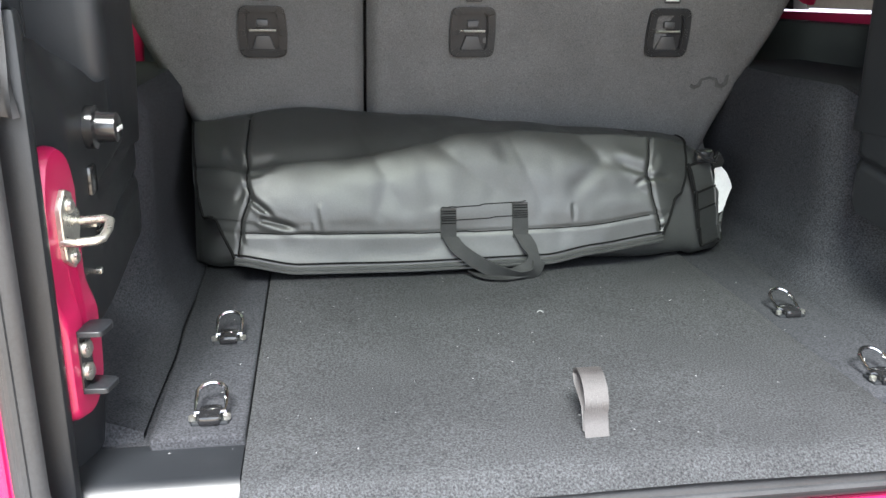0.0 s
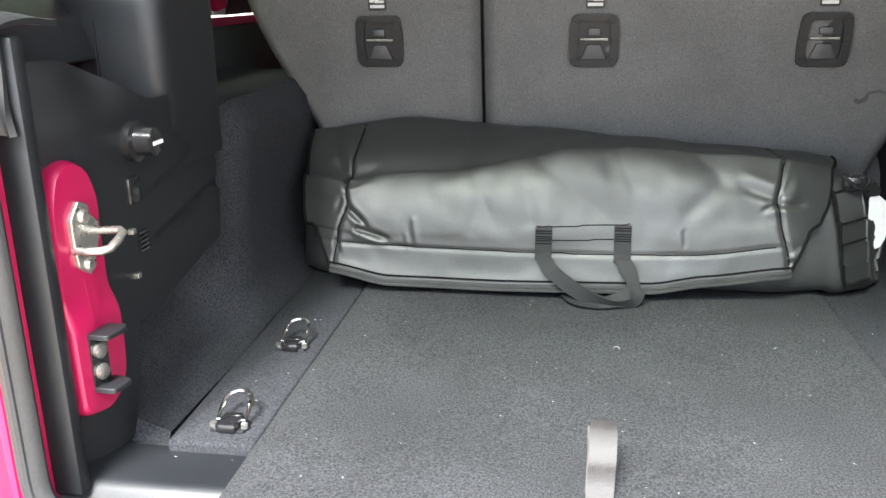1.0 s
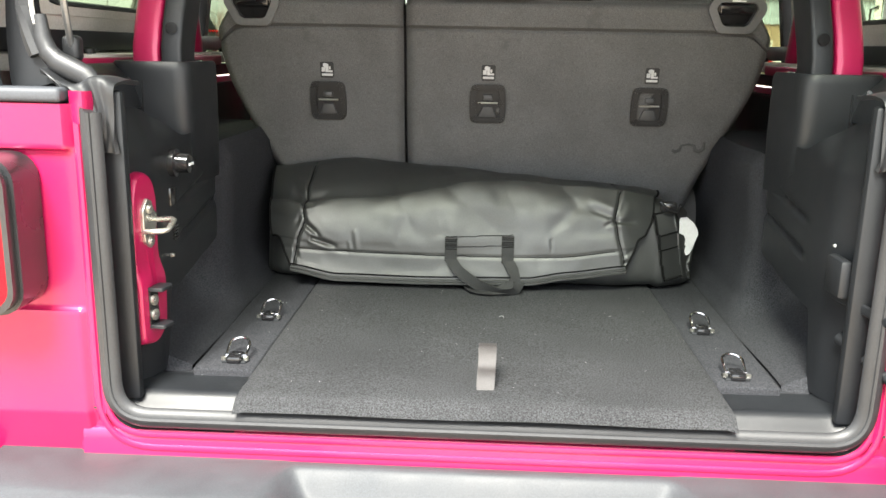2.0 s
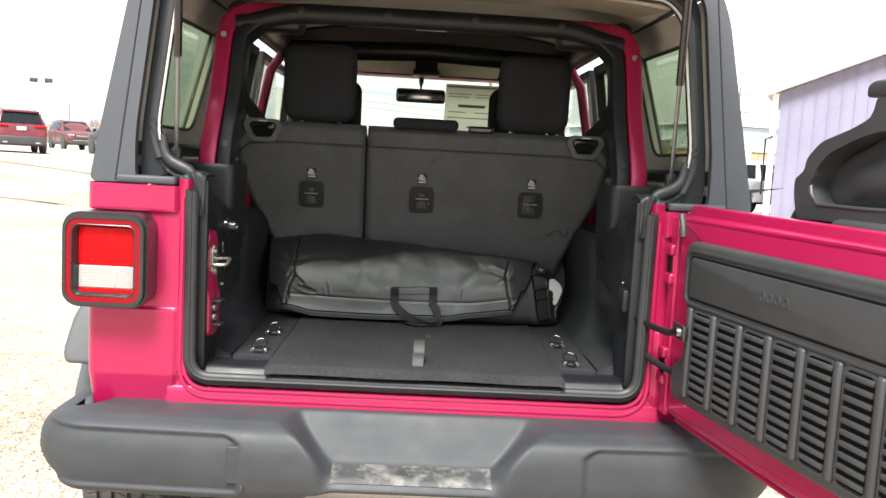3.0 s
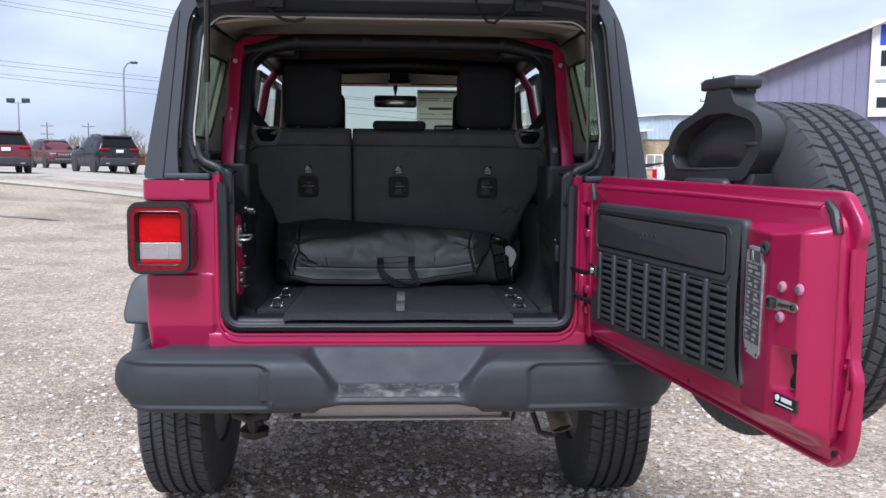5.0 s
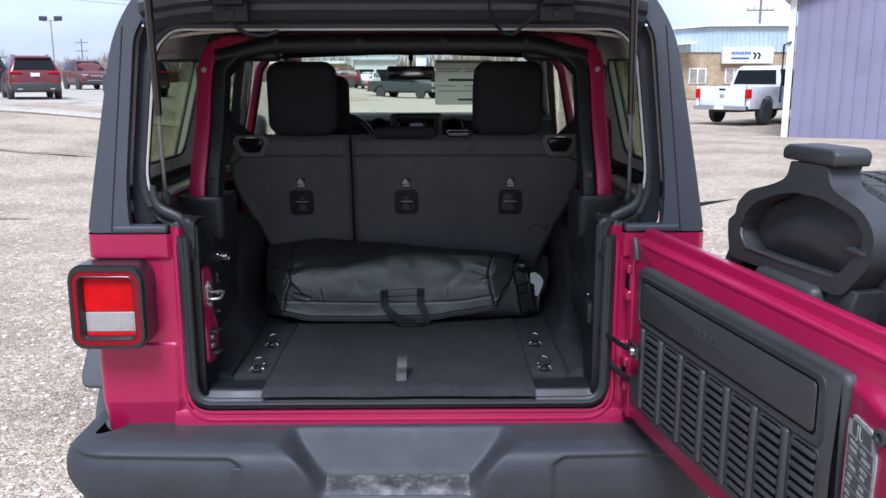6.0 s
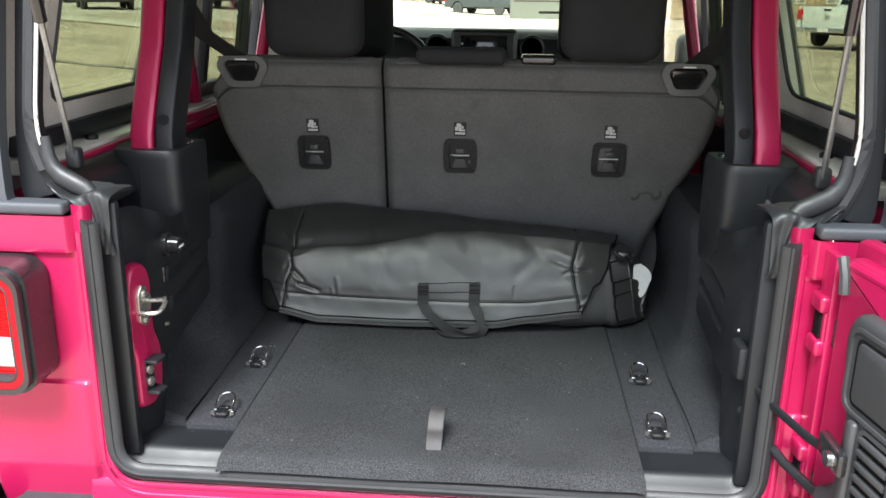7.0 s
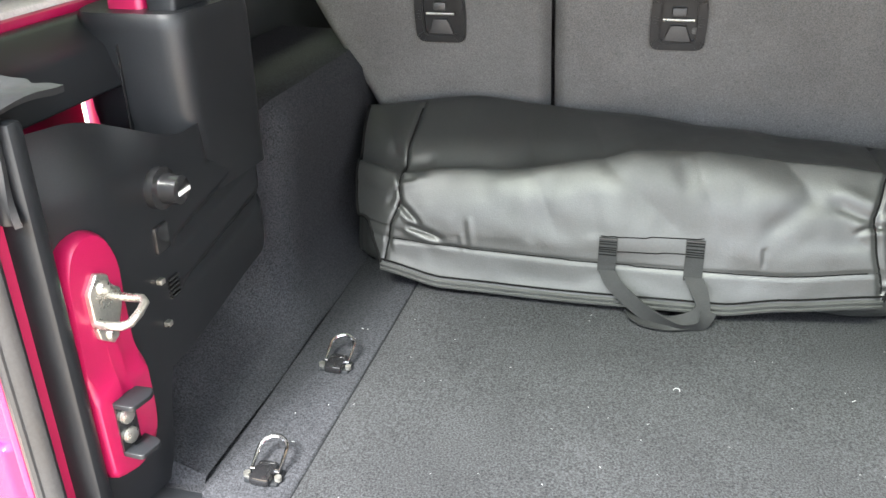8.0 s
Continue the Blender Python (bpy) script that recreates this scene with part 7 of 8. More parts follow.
# seams: stitched band line, zip along the lower edge, seams at both ends
def on_bag(x, z_at, off=0.003):
    best, gap = None, 9.0
    for k in range(200, 940, 4):
        q = k / 100
        a, b = bag_ends(q)
        p = bag_fn(min(1, max(0, (x - a) / (b - a))), q / NQ)
        if abs(p[2] - z_at) < gap and (q < 6.2 or gap > 0.004):
            best, gap = p, abs(p[2] - z_at)
    return (best[0], best[1] - off, best[2])
part("seam", tubed([on_bag(x, 0.884 - 0.006 * math.cos(x * 5 + 0.3) + 0.012 * smooth(0.15, 0.29, x), 0.0) for x in (lerp(-0.386, 0.279, i / 50) for i in range(51))], 0.0011, 6), SEAM_AND_SHADE, bag)
for k, (off, r, m) in enumerate(((0.000, 0.0034, VINYL), (0.0075, 0.0016, SEAM_AND_SHADE), (-0.0055, 0.0030, VINYL))):
    pts = []
    for i in range(61):
        u = i / 60
        p = Vector(bag_fn(u, 2.0 / NQ))
        pts.append(p + Vector((0, -0.0015 + 0.3 * off, off)))
    part("zip_edge", tubed(pts, r, 6), m, bag)
def seam_pts(rows, z0, z1):
    return [on_bag(table(rows, lerp(z0, z1, i / 30)), lerp(z0, z1, i / 30), 0.0) for i in range(31)]
part("end_seam", tubed(seam_pts(SEAM_L, 0.850, 1.036), 0.0017, 6), SEAM_AND_SHADE, bag)
part("end_seam", tubed(seam_pts(SEAM_R, 0.868, 1.012), 0.0017, 6), SEAM_AND_SHADE, bag)
for uu in (0.0, 1.0):
    part("lid_welt", tubed([bag_fn(uu, lerp(2.0, 9.0, i / 30) / NQ) for i in range(31)], 0.0026, 6), SEAM_AND_SHADE, bag)
# handle: two stitched patches and a drooping, twisted loop of flat webbing
for x in (-0.0695, 0.0475):
    pts = [on_bag(x, lerp(0.917 + 0.05 * (x + 0.07), 0.868, i / 8), 0.003) for i in range(9)]
    pa = part("handle_patch", ribbon(pts, [(0.0125, 0, 0)] * 9, 0.0013), WEBBING, bag)
    for i in range(7):
        p = on_bag(x, 0.915 + 0.05 * (x + 0.07) - 0.0036 * i, 0.0045)
        part("stitch", tubed([(p[0] - 0.012, p[1], p[2]), (p[0] + 0.012, p[1], p[2])], 0.0008, 5), SEAM_AND_SHADE if i else LOOP, pa)
for dz in (0.0, -0.021):
    part("stitch_line", tubed([on_bag(lerp(-0.08, 0.058, i / 16), 0.917 + dz + 0.006 * i / 16, 0.0005) for i in range(17)], 0.0008, 5), SEAM_AND_SHADE, bag)
def band(pts, sides):
    n = 28
    def at(lst, q):
        q *= len(lst) - 1
        i = min(int(q), len(lst) - 2)
        return [lerp(a, b, q - i) for a, b in zip(lst[i], lst[i + 1])]
    P = [Vector(at(pts, i / n)) for i in range(n + 1)]
    for _ in range(2):
        P = [P[0]] + [(P[i - 1] + 2 * P[i] + P[i + 1]) / 4 for i in range(1, n)] + [P[-1]]
    return ribbon(P, [at(sides, i / n) for i in range(n + 1)], 0.0012)
part("handle_strap", band([(-0.068, 0.581, 0.873), (-0.058, 0.570, 0.858), (-0.030, 0.558, 0.838), (0.000, 0.545, 0.824), (0.035, 0.537, 0.817), (0.066, 0.545, 0.820), (0.072, 0.560, 0.836)],
     [(0.0125, 0, 0), (0.0115, 0, 0.004), (0.009, -0.002, 0.008), (0.004, -0.004, 0.0115), (0.001, -0.007, 0.010), (-0.006, -0.006, 0.008), (-0.011, 0, 0.004)]), WEBBING, bag, "drooping black webbing handle")
part("handle_strap", band([(0.049, 0.583, 0.873), (0.058, 0.572, 0.858), (0.066, 0.558, 0.838), (0.052, 0.549, 0.825), (0.020, 0.543, 0.818), (-0.015, 0.548, 0.816), (-0.036, 0.562, 0.818)],
     [(0.0125, 0, 0), (0.012, 0, 0.002), (0.010, 0, -0.006), (0.005, -0.006, -0.009), (0.001, -0.011, -0.004), (0, -0.012, 0.0), (0.004, -0.011, 0.0)]), WEBBING, bag)

# ---- the lot around ----
CAR_RED = mat("dark_red_car_paint", (0.11, 0.009, 0.016), 0.38, 0.1, vary=0.05, bump=0, coat=0.35)
CAR_MAROON = mat("maroon_car_paint", (0.10, 0.014, 0.016), 0.38, 0.1, vary=0.05, bump=0, coat=0.35)
CAR_BLACK = mat("black_car_paint", (0.010, 0.0105, 0.0115), 0.38, 0.0, vary=0.05, bump=0, coat=0.25, spec=0.3)
CAR_WHITE = mat("white_car_paint", (0.72, 0.73, 0.74), 0.3, 0.0, vary=0.03, bump=0, coat=0.8)
CAR_SLATE = mat("slate_car_paint", (0.045, 0.055, 0.06), 0.38, 0.1, vary=0.05, bump=0, coat=0.35)
CAR_SILVER = mat("silver_car_paint", (0.40, 0.41, 0.42), 0.3, 0.6, vary=0.05, bump=0, coat=0.8)
PURPLE = mat("lavender_grey_siding", (0.205, 0.195, 0.275), 0.55, vary=0.06, scale=0.8, fine=20, bump=0.05, second=(0.17, 0.165, 0.23), second_at=0.66, second_scale=0.7)
WHITETRIM = mat("white_metal_trim", (0.74, 0.74, 0.74), 0.5, vary=0.04, scale=2, bump=0)
TAN = mat("tan_brick_wall", (0.36, 0.27, 0.175), 0.9, vary=0.22, scale=1.5, fine=9, bump=0.2)
PALEBLUE = mat("pale_blue_metal_siding", (0.42, 0.50, 0.55), 0.5, vary=0.08, scale=0.6, fine=8, bump=0)
ROOFWHITE = mat("pale_metal_roof", (0.62, 0.64, 0.65), 0.5, vary=0.06, scale=0.5, bump=0)
SLATEWALL = mat("slate_grey_wall", (0.13, 0.15, 0.17), 0.7, vary=0.1, scale=0.5, bump=0)
RUST = mat("brown_red_wall", (0.21, 0.075, 0.05), 0.85, vary=0.15, scale=0.5, bump=0)
BLIND = mat("blind_behind_glass", (0.30, 0.28, 0.24), 0.25, vary=0.1, scale=3, bump=0, spec=0.5)
BLUEPRINT = mat("blue_print", (0.03, 0.07, 0.42), 0.6, vary=0.05, bump=0)
WOODPOLE = mat("weathered_pole_wood", (0.17, 0.14, 0.115), 0.9, vary=0.25, scale=6, fine=60)
POLESTEEL = mat("galvanised_pole", (0.30, 0.31, 0.32), 0.5, 0.5, vary=0.1, scale=5)
TWIG = mat("bare_twigs", (0.24, 0.205, 0.18), 0.95, vary=0.3, scale=0.2, fine=6, bump=0)
HEDGE = mat("brown_winter_thicket", (0.20, 0.155, 0.125), 0.95, vary=0.35, scale=0.12, fine=3, bump=0)


def loft(bm, sections):
    """Rings of equal count joined into a closed skin."""
    rings = [[bm.verts.new(p) for p in s] for s in sections]
    n = len(rings[0])
    for a, b in zip(rings, rings[1:]):
        for i in range(n):
            bm.faces.new((a[i], a[(i + 1) % n], b[(i + 1) % n], b[i]))
    bm.faces.new(rings[0])
    bm.faces.new(rings[-1][::-1])


def section(y, w, zb, zt, r=0.12):
    return [(u, y, v) for u, v in rrect(2 * w, zt - zb, min(r, (zt - zb) * 0.45), 4, 0, (zb + zt) / 2)]


def car_wheels(v, ys, half_w, r=0.36):
    first = None
    for y in ys:
        for s in (-1, 1):
            w = new("wheel")
            w.parent, w.matrix_basis = v, pose(s * half_w, y, r, 0, 0, 0 if s > 0 else 180)
            if first is None:
                part("tyre", lathed([(-0.12, r * 0.62), (-0.13, r * 0.85), (-0.10, r), (0.08, r), (0.11, r * 0.85), (0.10, r * 0.62)], (0, 0, 0), "x", 24), TYRE, w)
                part("rim", lathed([(0.02, r * 0.63), (0.10, r * 0.62), (0.08, r * 0.5), (0.06, r * 0.2), (0.09, r * 0.12), (0.09, 0.001)], (0, 0, 0), "x", 20), ALLOY, w)
                first = w
            else:
                for c in first.children:
                    q = c.copy()
                    scene.collection.objects.link(q)
                    q.parent = w


def quad_plate(bm, pts, d):
    """A thin plate over four points, pushed out along its normal."""
    p = [Vector(q) for q in pts]
    n = (p[1] - p[0]).cross(p[3] - p[0]).normalized() * d
    a = [bm.verts.new(q) for q in p]
    b = [bm.verts.new(q + n) for q in p]
    bm.faces.new(a)
    bm.faces.new(b[::-1])
    for i in range(4):
        bm.faces.new((a[i], a[(i + 1) % 4], b[(i + 1) % 4], b[i]))


# one row for each station along the car: y, sill, belt and roof heights, half widths at sill, belt and roof
SUV_ROWS = ((-2.30, 0.44, 0.66, 0.68, 0.74, 0.76, 0.66), (-2.27, 0.32, 0.92, 0.94, 0.84, 0.86, 0.76), (-2.20, 0.29, 1.05, 1.09, 0.88, 0.90, 0.80), (-2.06, 0.28, 1.08, 1.36, 0.91, 0.92, 0.74),
            (-1.95, 0.27, 1.08, 1.54, 0.92, 0.925, 0.68), (-1.78, 0.26, 1.08, 1.62, 0.92, 0.93, 0.665), (-1.30, 0.26, 1.075, 1.66, 0.93, 0.93, 0.67), (-0.40, 0.25, 1.055, 1.68, 0.93, 0.93, 0.68),
            (0.15, 0.25, 1.035, 1.62, 0.93, 0.93, 0.67), (0.60, 0.25, 1.015, 1.38, 0.93, 0.925, 0.71), (1.05, 0.26, 1.00, 1.06, 0.92, 0.92, 0.78), (1.60, 0.27, 0.97, 1.02, 0.91, 0.905, 0.74),
            (2.05, 0.29, 0.91, 0.95, 0.87, 0.87, 0.70), (2.22, 0.33, 0.80, 0.83, 0.82, 0.82, 0.64), (2.29, 0.42, 0.62, 0.64, 0.74, 0.75, 0.58))
def suv_row(y):
    for a, b in zip(SUV_ROWS, SUV_ROWS[1:]):
        if y <= b[0]:
            return [lerp(p, q, (y - a[0]) / (b[0] - a[0])) for p, q in zip(a, b)]
    return SUV_ROWS[-1]
def suv_ring(row):
    y, zs, zb, zr, ws, wb, wr = row
    right = [(ws - 0.08, zs), (ws - 0.01, zs + 0.10), (wb + 0.01, lerp(zs, zb, 0.55)), (wb, lerp(zs, zb, 0.86)), (wb - 0.03, zb), (lerp(wb - 0.03, wr, 0.5) + 0.012, lerp(zb, zr, 0.5)), (wr, lerp(zb, zr, 0.92)), (wr - 0.08, zr), (wr * 0.45, zr + 0.02)]
    return [(x, y, z) for x, z in right] + [(-x, y, z) for x, z in right[::-1]]
def suv_side(y, f, off):
    y, zs, zb, zr, ws, wb, wr = suv_row(y)
    return (lerp(wb - 0.03, wr, f) + 0.012 * math.sin(math.pi * f) + off, y, lerp(zb, zr, f * 0.92))


def parked_suv(label, paint, x, y, turn, size=1.0, group="parked vehicles"):
    v = thing("parked_suv", label, "car", group, at=(x, y, ground_z(x, y) + 0.03), turn=turn)
    v.matrix_basis = v.matrix_basis @ Matrix.Scale(size, 4)
    bm = bmesh.new()
    loft(bm, [suv_ring(suv_row(lerp(-2.30, 2.29, i / 46))) for i in range(47)])
    part("body", bm, paint, v)
    for nm, pts in (("rear_window", ((-0.74, -2.185, 1.12), (0.74, -2.185, 1.12), (0.62, -1.985, 1.53), (-0.62, -1.985, 1.53))), ("windscreen", ((0.76, 1.03, 1.05), (-0.76, 1.03, 1.05), (-0.62, 0.20, 1.58), (0.62, 0.20, 1.58)))):
        bm = bmesh.new()
        quad_plate(bm, pts, 0.04)
        part(nm, bm, CARGLASS, v)
    for s in (-1, 1):
        for y0, y1 in ((-1.90, -1.22), (-1.14, -0.30), (-0.22, 0.62)):
            bm = bmesh.new()
            sheet(bm, lambda u, w, s=s, y0=y0, y1=y1: (lambda q: (s * q[0], q[1], q[2]))(suv_side(lerp(y0 + (0.14 * w if y0 < -1.5 else 0), y1 - (0.42 * w if y1 > 0.5 else 0), u), lerp(0.10, 0.90, w), 0.010)), 6, 5)
            thick(bm, 0.012)
            part("side_window", bm, CARGLASS, v)
        bm = bmesh.new()
        sheet(bm, lambda u, w, s=s: (s * (suv_row(lerp(-2.15, 2.1, u))[4] + 0.012 - 0.06 * (1 - w)), lerp(-2.15, 2.1, u), 0.24 + 0.16 * w), 14, 2)
        thick(bm, 0.02)
        part("sill_cladding", bm, PLASTIC, v)
        for yw in (-1.38, 1.38):
            bm = bmesh.new()
            lathe(bm, [(s * 0.80, 0.44), (s * 0.945, 0.44), (s * 0.950, 0.40), (s * 0.950, 0.001)], (0, yw, 0.36), "x", 28)
            part("wheel_arch", bm, PLASTIC, v)
        part("tail_light", cuboid((s * 0.46, -2.285, 0.985), (s * 0.89, -2.13, 1.050), 0.02), RED_LENS, v)
        part("reflector", cuboid((s * 0.60, -2.325, 0.66), (s * 0.76, -2.29, 0.69), 0.006), RED_LENS, v)
        part("headlight", cuboid((s * 0.50, 2.08, 0.78), (s * 0.85, 2.25, 0.87), 0.02), WHITE_LENS, v)
        part("exhaust_tip", cuboid((s * 0.48, -2.36, 0.36), (s * 0.66, -2.24, 0.42), 0.02), CHROME, v)
        part("door_mirror", cuboid((s * 0.92, 0.58, 1.06), (s * 1.06, 0.72, 1.18), 0.03), paint, v)
        part("roof_rail", tubed([(s * 0.60, -1.6, 1.665), (s * 0.61, -0.9, 1.71), (s * 0.62, -0.1, 1.685)], 0.018, 6), PLASTIC, v)
        part("door_seam", cuboid((s * 0.932, -0.27, 0.42), (s * 0.944, -0.255, 1.06)), GLOSSBLACK, v)
    part("roof_spoiler", cuboid((-0.64, -2.10, 1.545), (0.64, -1.80, 1.620), 0.02, 3), paint, v)
    part("rear_apron", cuboid((-0.86, -2.34, 0.30), (0.86, -2.1, 0.64), 0.05, 3), PLASTIC, v)
    part("front_apron", cuboid((-0.80, 2.1, 0.30), (0.80, 2.31, 0.50), 0.06, 3), PLASTIC, v)
    part("grille", cuboid((-0.48, 2.16, 0.72), (0.48, 2.27, 0.84), 0.02), GLOSSBLACK, v)
    for k in range(7):
        part("grille_slot", cuboid((-0.42 + 0.125 * k, 2.26, 0.735), (-0.34 + 0.125 * k, 2.285, 0.825), 0.008), CHROME, v)
    part("intake", cuboid((-0.55, 2.22, 0.56), (0.55, 2.31, 0.66), 0.02), GLOSSBLACK, v)
    part("bumper_strip", cuboid((-0.6, 2.24, 0.51), (0.6, 2.32, 0.55), 0.015), CHROME, v)
    part("number_plate", cuboid((-0.16, -2.320, 0.86), (0.16, -2.26, 1.00), 0.008), WHITEPRINT, v)
    car_wheels(v, (-1.38, 1.38), 0.86)
    return v


def pickup(label, paint, x, y, turn, group="parked vehicles"):
    v = thing("pickup_truck", label, "pickup", group, at=(x, y, ground_z(x, y) + 0.03), turn=turn)
    bm = bmesh.new()
    loft(bm, [section(-0.25, 0.99, 0.50, 1.22), section(0.3, 1.0, 0.48, 1.22), section(1.7, 1.0, 0.48, 1.2), section(2.7, 0.98, 0.52, 1.14), section(2.92, 0.92, 0.6, 1.08)])
    part("cab_body", bm, paint, v)
    bm = bmesh.new()
    loft(bm, [[(sx * w, yy, z) for sx, yy in ((-1, y0), (1, y0), (1, y1), (-1, y1))] for w, y0, y1, z in ((0.96, -0.95, 1.75, 1.18), (0.93, -0.92, 1.5, 1.38), (0.78, -0.78, 0.85, 1.86), (0.70, -0.65, 0.7, 1.93))])
    bmesh.ops.bevel(bm, geom=bm.edges[:], offset=0.05, segments=2, affect="EDGES")
    part("cab", bm, paint, v)
    part("bed_floor", cuboid((-0.9, -2.88, 0.74), (0.9, -0.96, 0.80)), PLASTIC, v)
    for s in (-1, 1):
        bm = bmesh.new()
        arch = [(-1.75 + 0.47 * math.cos(a), 0.46 + 0.47 * math.sin(a)) for a in (math.pi * i / 12 for i in range(13))]
        loop = [(-0.2, 0.50), (-0.2, 1.23), (-2.9, 1.25), (-2.9, 0.52)] + [(p[0], max(0.5, p[1])) for p in arch[::-1]]
        prism(bm, loop, lambda u, w, d, s=s: (s * (0.88 + d), u, w), 0.0, 0.12, 0.02)
        part("bed_side", bm, paint, v)
        part("tail_light", cuboid((s * 0.83, -2.95, 0.86), (s * 1.005, -2.80, 1.16), 0.02), RED_LENS, v)
        part("headlight", cuboid((s * 0.55, 2.80, 0.86), (s * 0.93, 2.95, 1.04), 0.02), WHITE_LENS, v)
        for y0, y1 in ((-0.82, 0.1), (0.18, 1.25)):
            bm = bmesh.new()
            pts = [(s * 0.955, y0, 1.25), (s * 0.955, y1, 1.25), (s * 0.79, lerp(y1, 0.2, 0.35), 1.80), (s * 0.79, lerp(y0, 0.2, 0.08), 1.80)]
            quad_plate(bm, pts if s > 0 else pts[::-1], 0.02)
            part("side_window", bm, CARGLASS, v)
        part("door_mirror", cuboid((s * 1.0, 1.15, 1.22), (s * 1.2, 1.28, 1.48), 0.03), GLOSSBLACK, v)
    bm = bmesh.new()
    quad_plate(bm, ((-0.80, -0.925, 1.30), (0.80, -0.925, 1.30), (0.70, -0.80, 1.78), (-0.70, -0.80, 1.78)), 0.02)
    part("rear_window", bm, CARGLASS, v)
    bm = bmesh.new()
    quad_plate(bm, ((0.84, 1.56, 1.28), (-0.84, 1.56, 1.28), (-0.70, 0.92, 1.80), (0.70, 0.92, 1.80)), 0.03)
    part("windscreen", bm, CARGLASS, v)
    tg = part("bed_gate", cuboid((-0.83, -2.93, 0.62), (0.83, -2.84, 1.24), 0.02), paint, v)
    part("gate_handle", cuboid((-0.12, -2.95, 1.12), (0.12, -2.925, 1.18), 0.01), GLOSSBLACK, tg)
    part("gate_mark", cuboid((-0.08, -2.945, 0.88), (0.08, -2.925, 1.0), 0.01), GREYPRINT, tg)
    part("rear_bumper", cuboid((-0.98, -3.08, 0.48), (0.98, -2.88, 0.62), 0.03), CHROME, v)
    part("number_plate", cuboid((-0.17, -3.10, 0.50), (0.17, -3.07, 0.62)), WHITEPRINT, v)
    part("front_bumper", cuboid((-0.97, 2.85, 0.48), (0.97, 3.05, 0.70), 0.04), CHROME, v)
    part("grille", cuboid((-0.5, 2.88, 0.76), (0.5, 2.97, 1.04), 0.02), GLOSSBLACK, v)
    part("frame_rail", cuboid((-0.45, -2.8, 0.40), (0.45, 2.4, 0.52)), DARKSTEEL, v)
    car_wheels(v, (-1.75, 1.85), 0.88, 0.41)
    return v


parked_suv("dark red SUV parked facing away on the lot", CAR_RED, -14.4, 29.2, 30, 0.88)
parked_suv("maroon SUV parked facing the gravel", CAR_MAROON, -20.4, 49.5, 216)
parked_suv("black SUV parked facing away beside the maroon one", CAR_BLACK, -12.7, 35.1, 36, 0.92)
parked_suv("black SUV parked further along the row", CAR_BLACK, -21.4, 36.8, 150)
parked_suv("silver SUV parked at the back of the lot", CAR_SILVER, -38.5, 74, 150)
parked_suv("white SUV parked beyond the dark row", CAR_WHITE, -15.5, 60, 182)
pickup("white pickup truck parked by the lavender building", CAR_WHITE, 11.9, 28.4, -50)
pickup("dark slate pickup parked ahead on the gravel", CAR_SLATE, -2.0, 63.5, -122)
parked_suv("white van-like car parked far ahead", CAR_WHITE, -6.8, 88, 170)
parked_suv("silver car parked far ahead", CAR_SILVER, -10.6, 90, 165)
parked_suv("small red car parked far ahead", CAR_RED, -9.4, 84, 90)
pickup("dark pickup parked off to the side", CAR_SLATE, -17, 14.5, 70)

# ---- lavender metal building ----
A, U, N = Vector((9.65, 20.9, 0)), Vector((0.891, -0.454, 0)), Vector((0.454, 0.891, 0))
barn = thing("metal_building", "lavender-grey metal building with white corner trim and gable roof", "building")
def eave(t):
    return 3.66 + 0.40 * min(t, 18 - t)
base = ground_z(A.x + 8, A.y - 4) - 0.3
bm = bmesh.new()
fr = [A + U * t for t in (0, 9, 18)]
loop = [(0, base), (18, base), (18, eave(18)), (9, eave(9)), (0, eave(0))]
prism(bm, loop, lambda u, v, d: A + U * u + N * d + Vector((0, 0, v)), 0.0, 12.0)
part("wall", bm, PURPLE, barn)
for i in range(58):
    t = 0.28 + 0.31 * i
    bm = bmesh.new()
    h = eave(t) - 0.05
    prism(bm, [(t - 0.022, base), (t + 0.022, base), (t + 0.014, h), (t - 0.014, h)], lambda u, v, d: A + U * u - N * d + Vector((0, 0, v)), 0.0, 0.03)
    part("siding_rib", bm, PURPLE, barn)
bm = bmesh.new()
prism(bm, [(-0.20, base), (-0.04, base), (-0.04, 3.62), (-0.20, 3.62)], lambda u, v, d: A + U * u - N * d + Vector((0, 0, v)), -0.2, 0.06)
part("corner_trim", bm, WHITETRIM, barn, "white corner trim")
for t0, t1 in ((-0.35, 9.0), (9.0, 18.3)):
    bm = bmesh.new()
    z0, z1 = 3.66 + 0.40 * min(t0, 18 - t0), 3.66 + 0.40 * min(t1, 18 - t1)
    prism(bm, [(t0, z0 + 0.02), (t1, z1 + 0.02), (t1, z1 + 0.08), (t0, z0 + 0.08)], lambda u, v, d: A + U * u + N * d + Vector((0, 0, v)), -0.35, 12.3)
    part("roof_slope", bm, WHITETRIM, barn)
part("downpipe", tubed([A - U * 0.28 - N * 0.1 + Vector((0, 0, 0.9)), A - U * 0.28 - N * 0.1 + Vector((0, 0, 2.4)), A - U * 0.1 - N * 0.1 + Vector((0, 0, 2.48))], 0.03, 8), GLOSSBLACK, barn)
sign = thing("wall_sign", "white banner with blue and black print on the lavender wall", "sign")
bm = bmesh.new()
prism(bm, [(3.06, 2.62), (8.7, 2.62), (8.7, 5.12), (3.06, 5.12)], lambda u, v, d: A + U * u - N * d + Vector((0, 0, v)), 0.04, 0.10)
part("board", bm, WHITETRIM, sign)
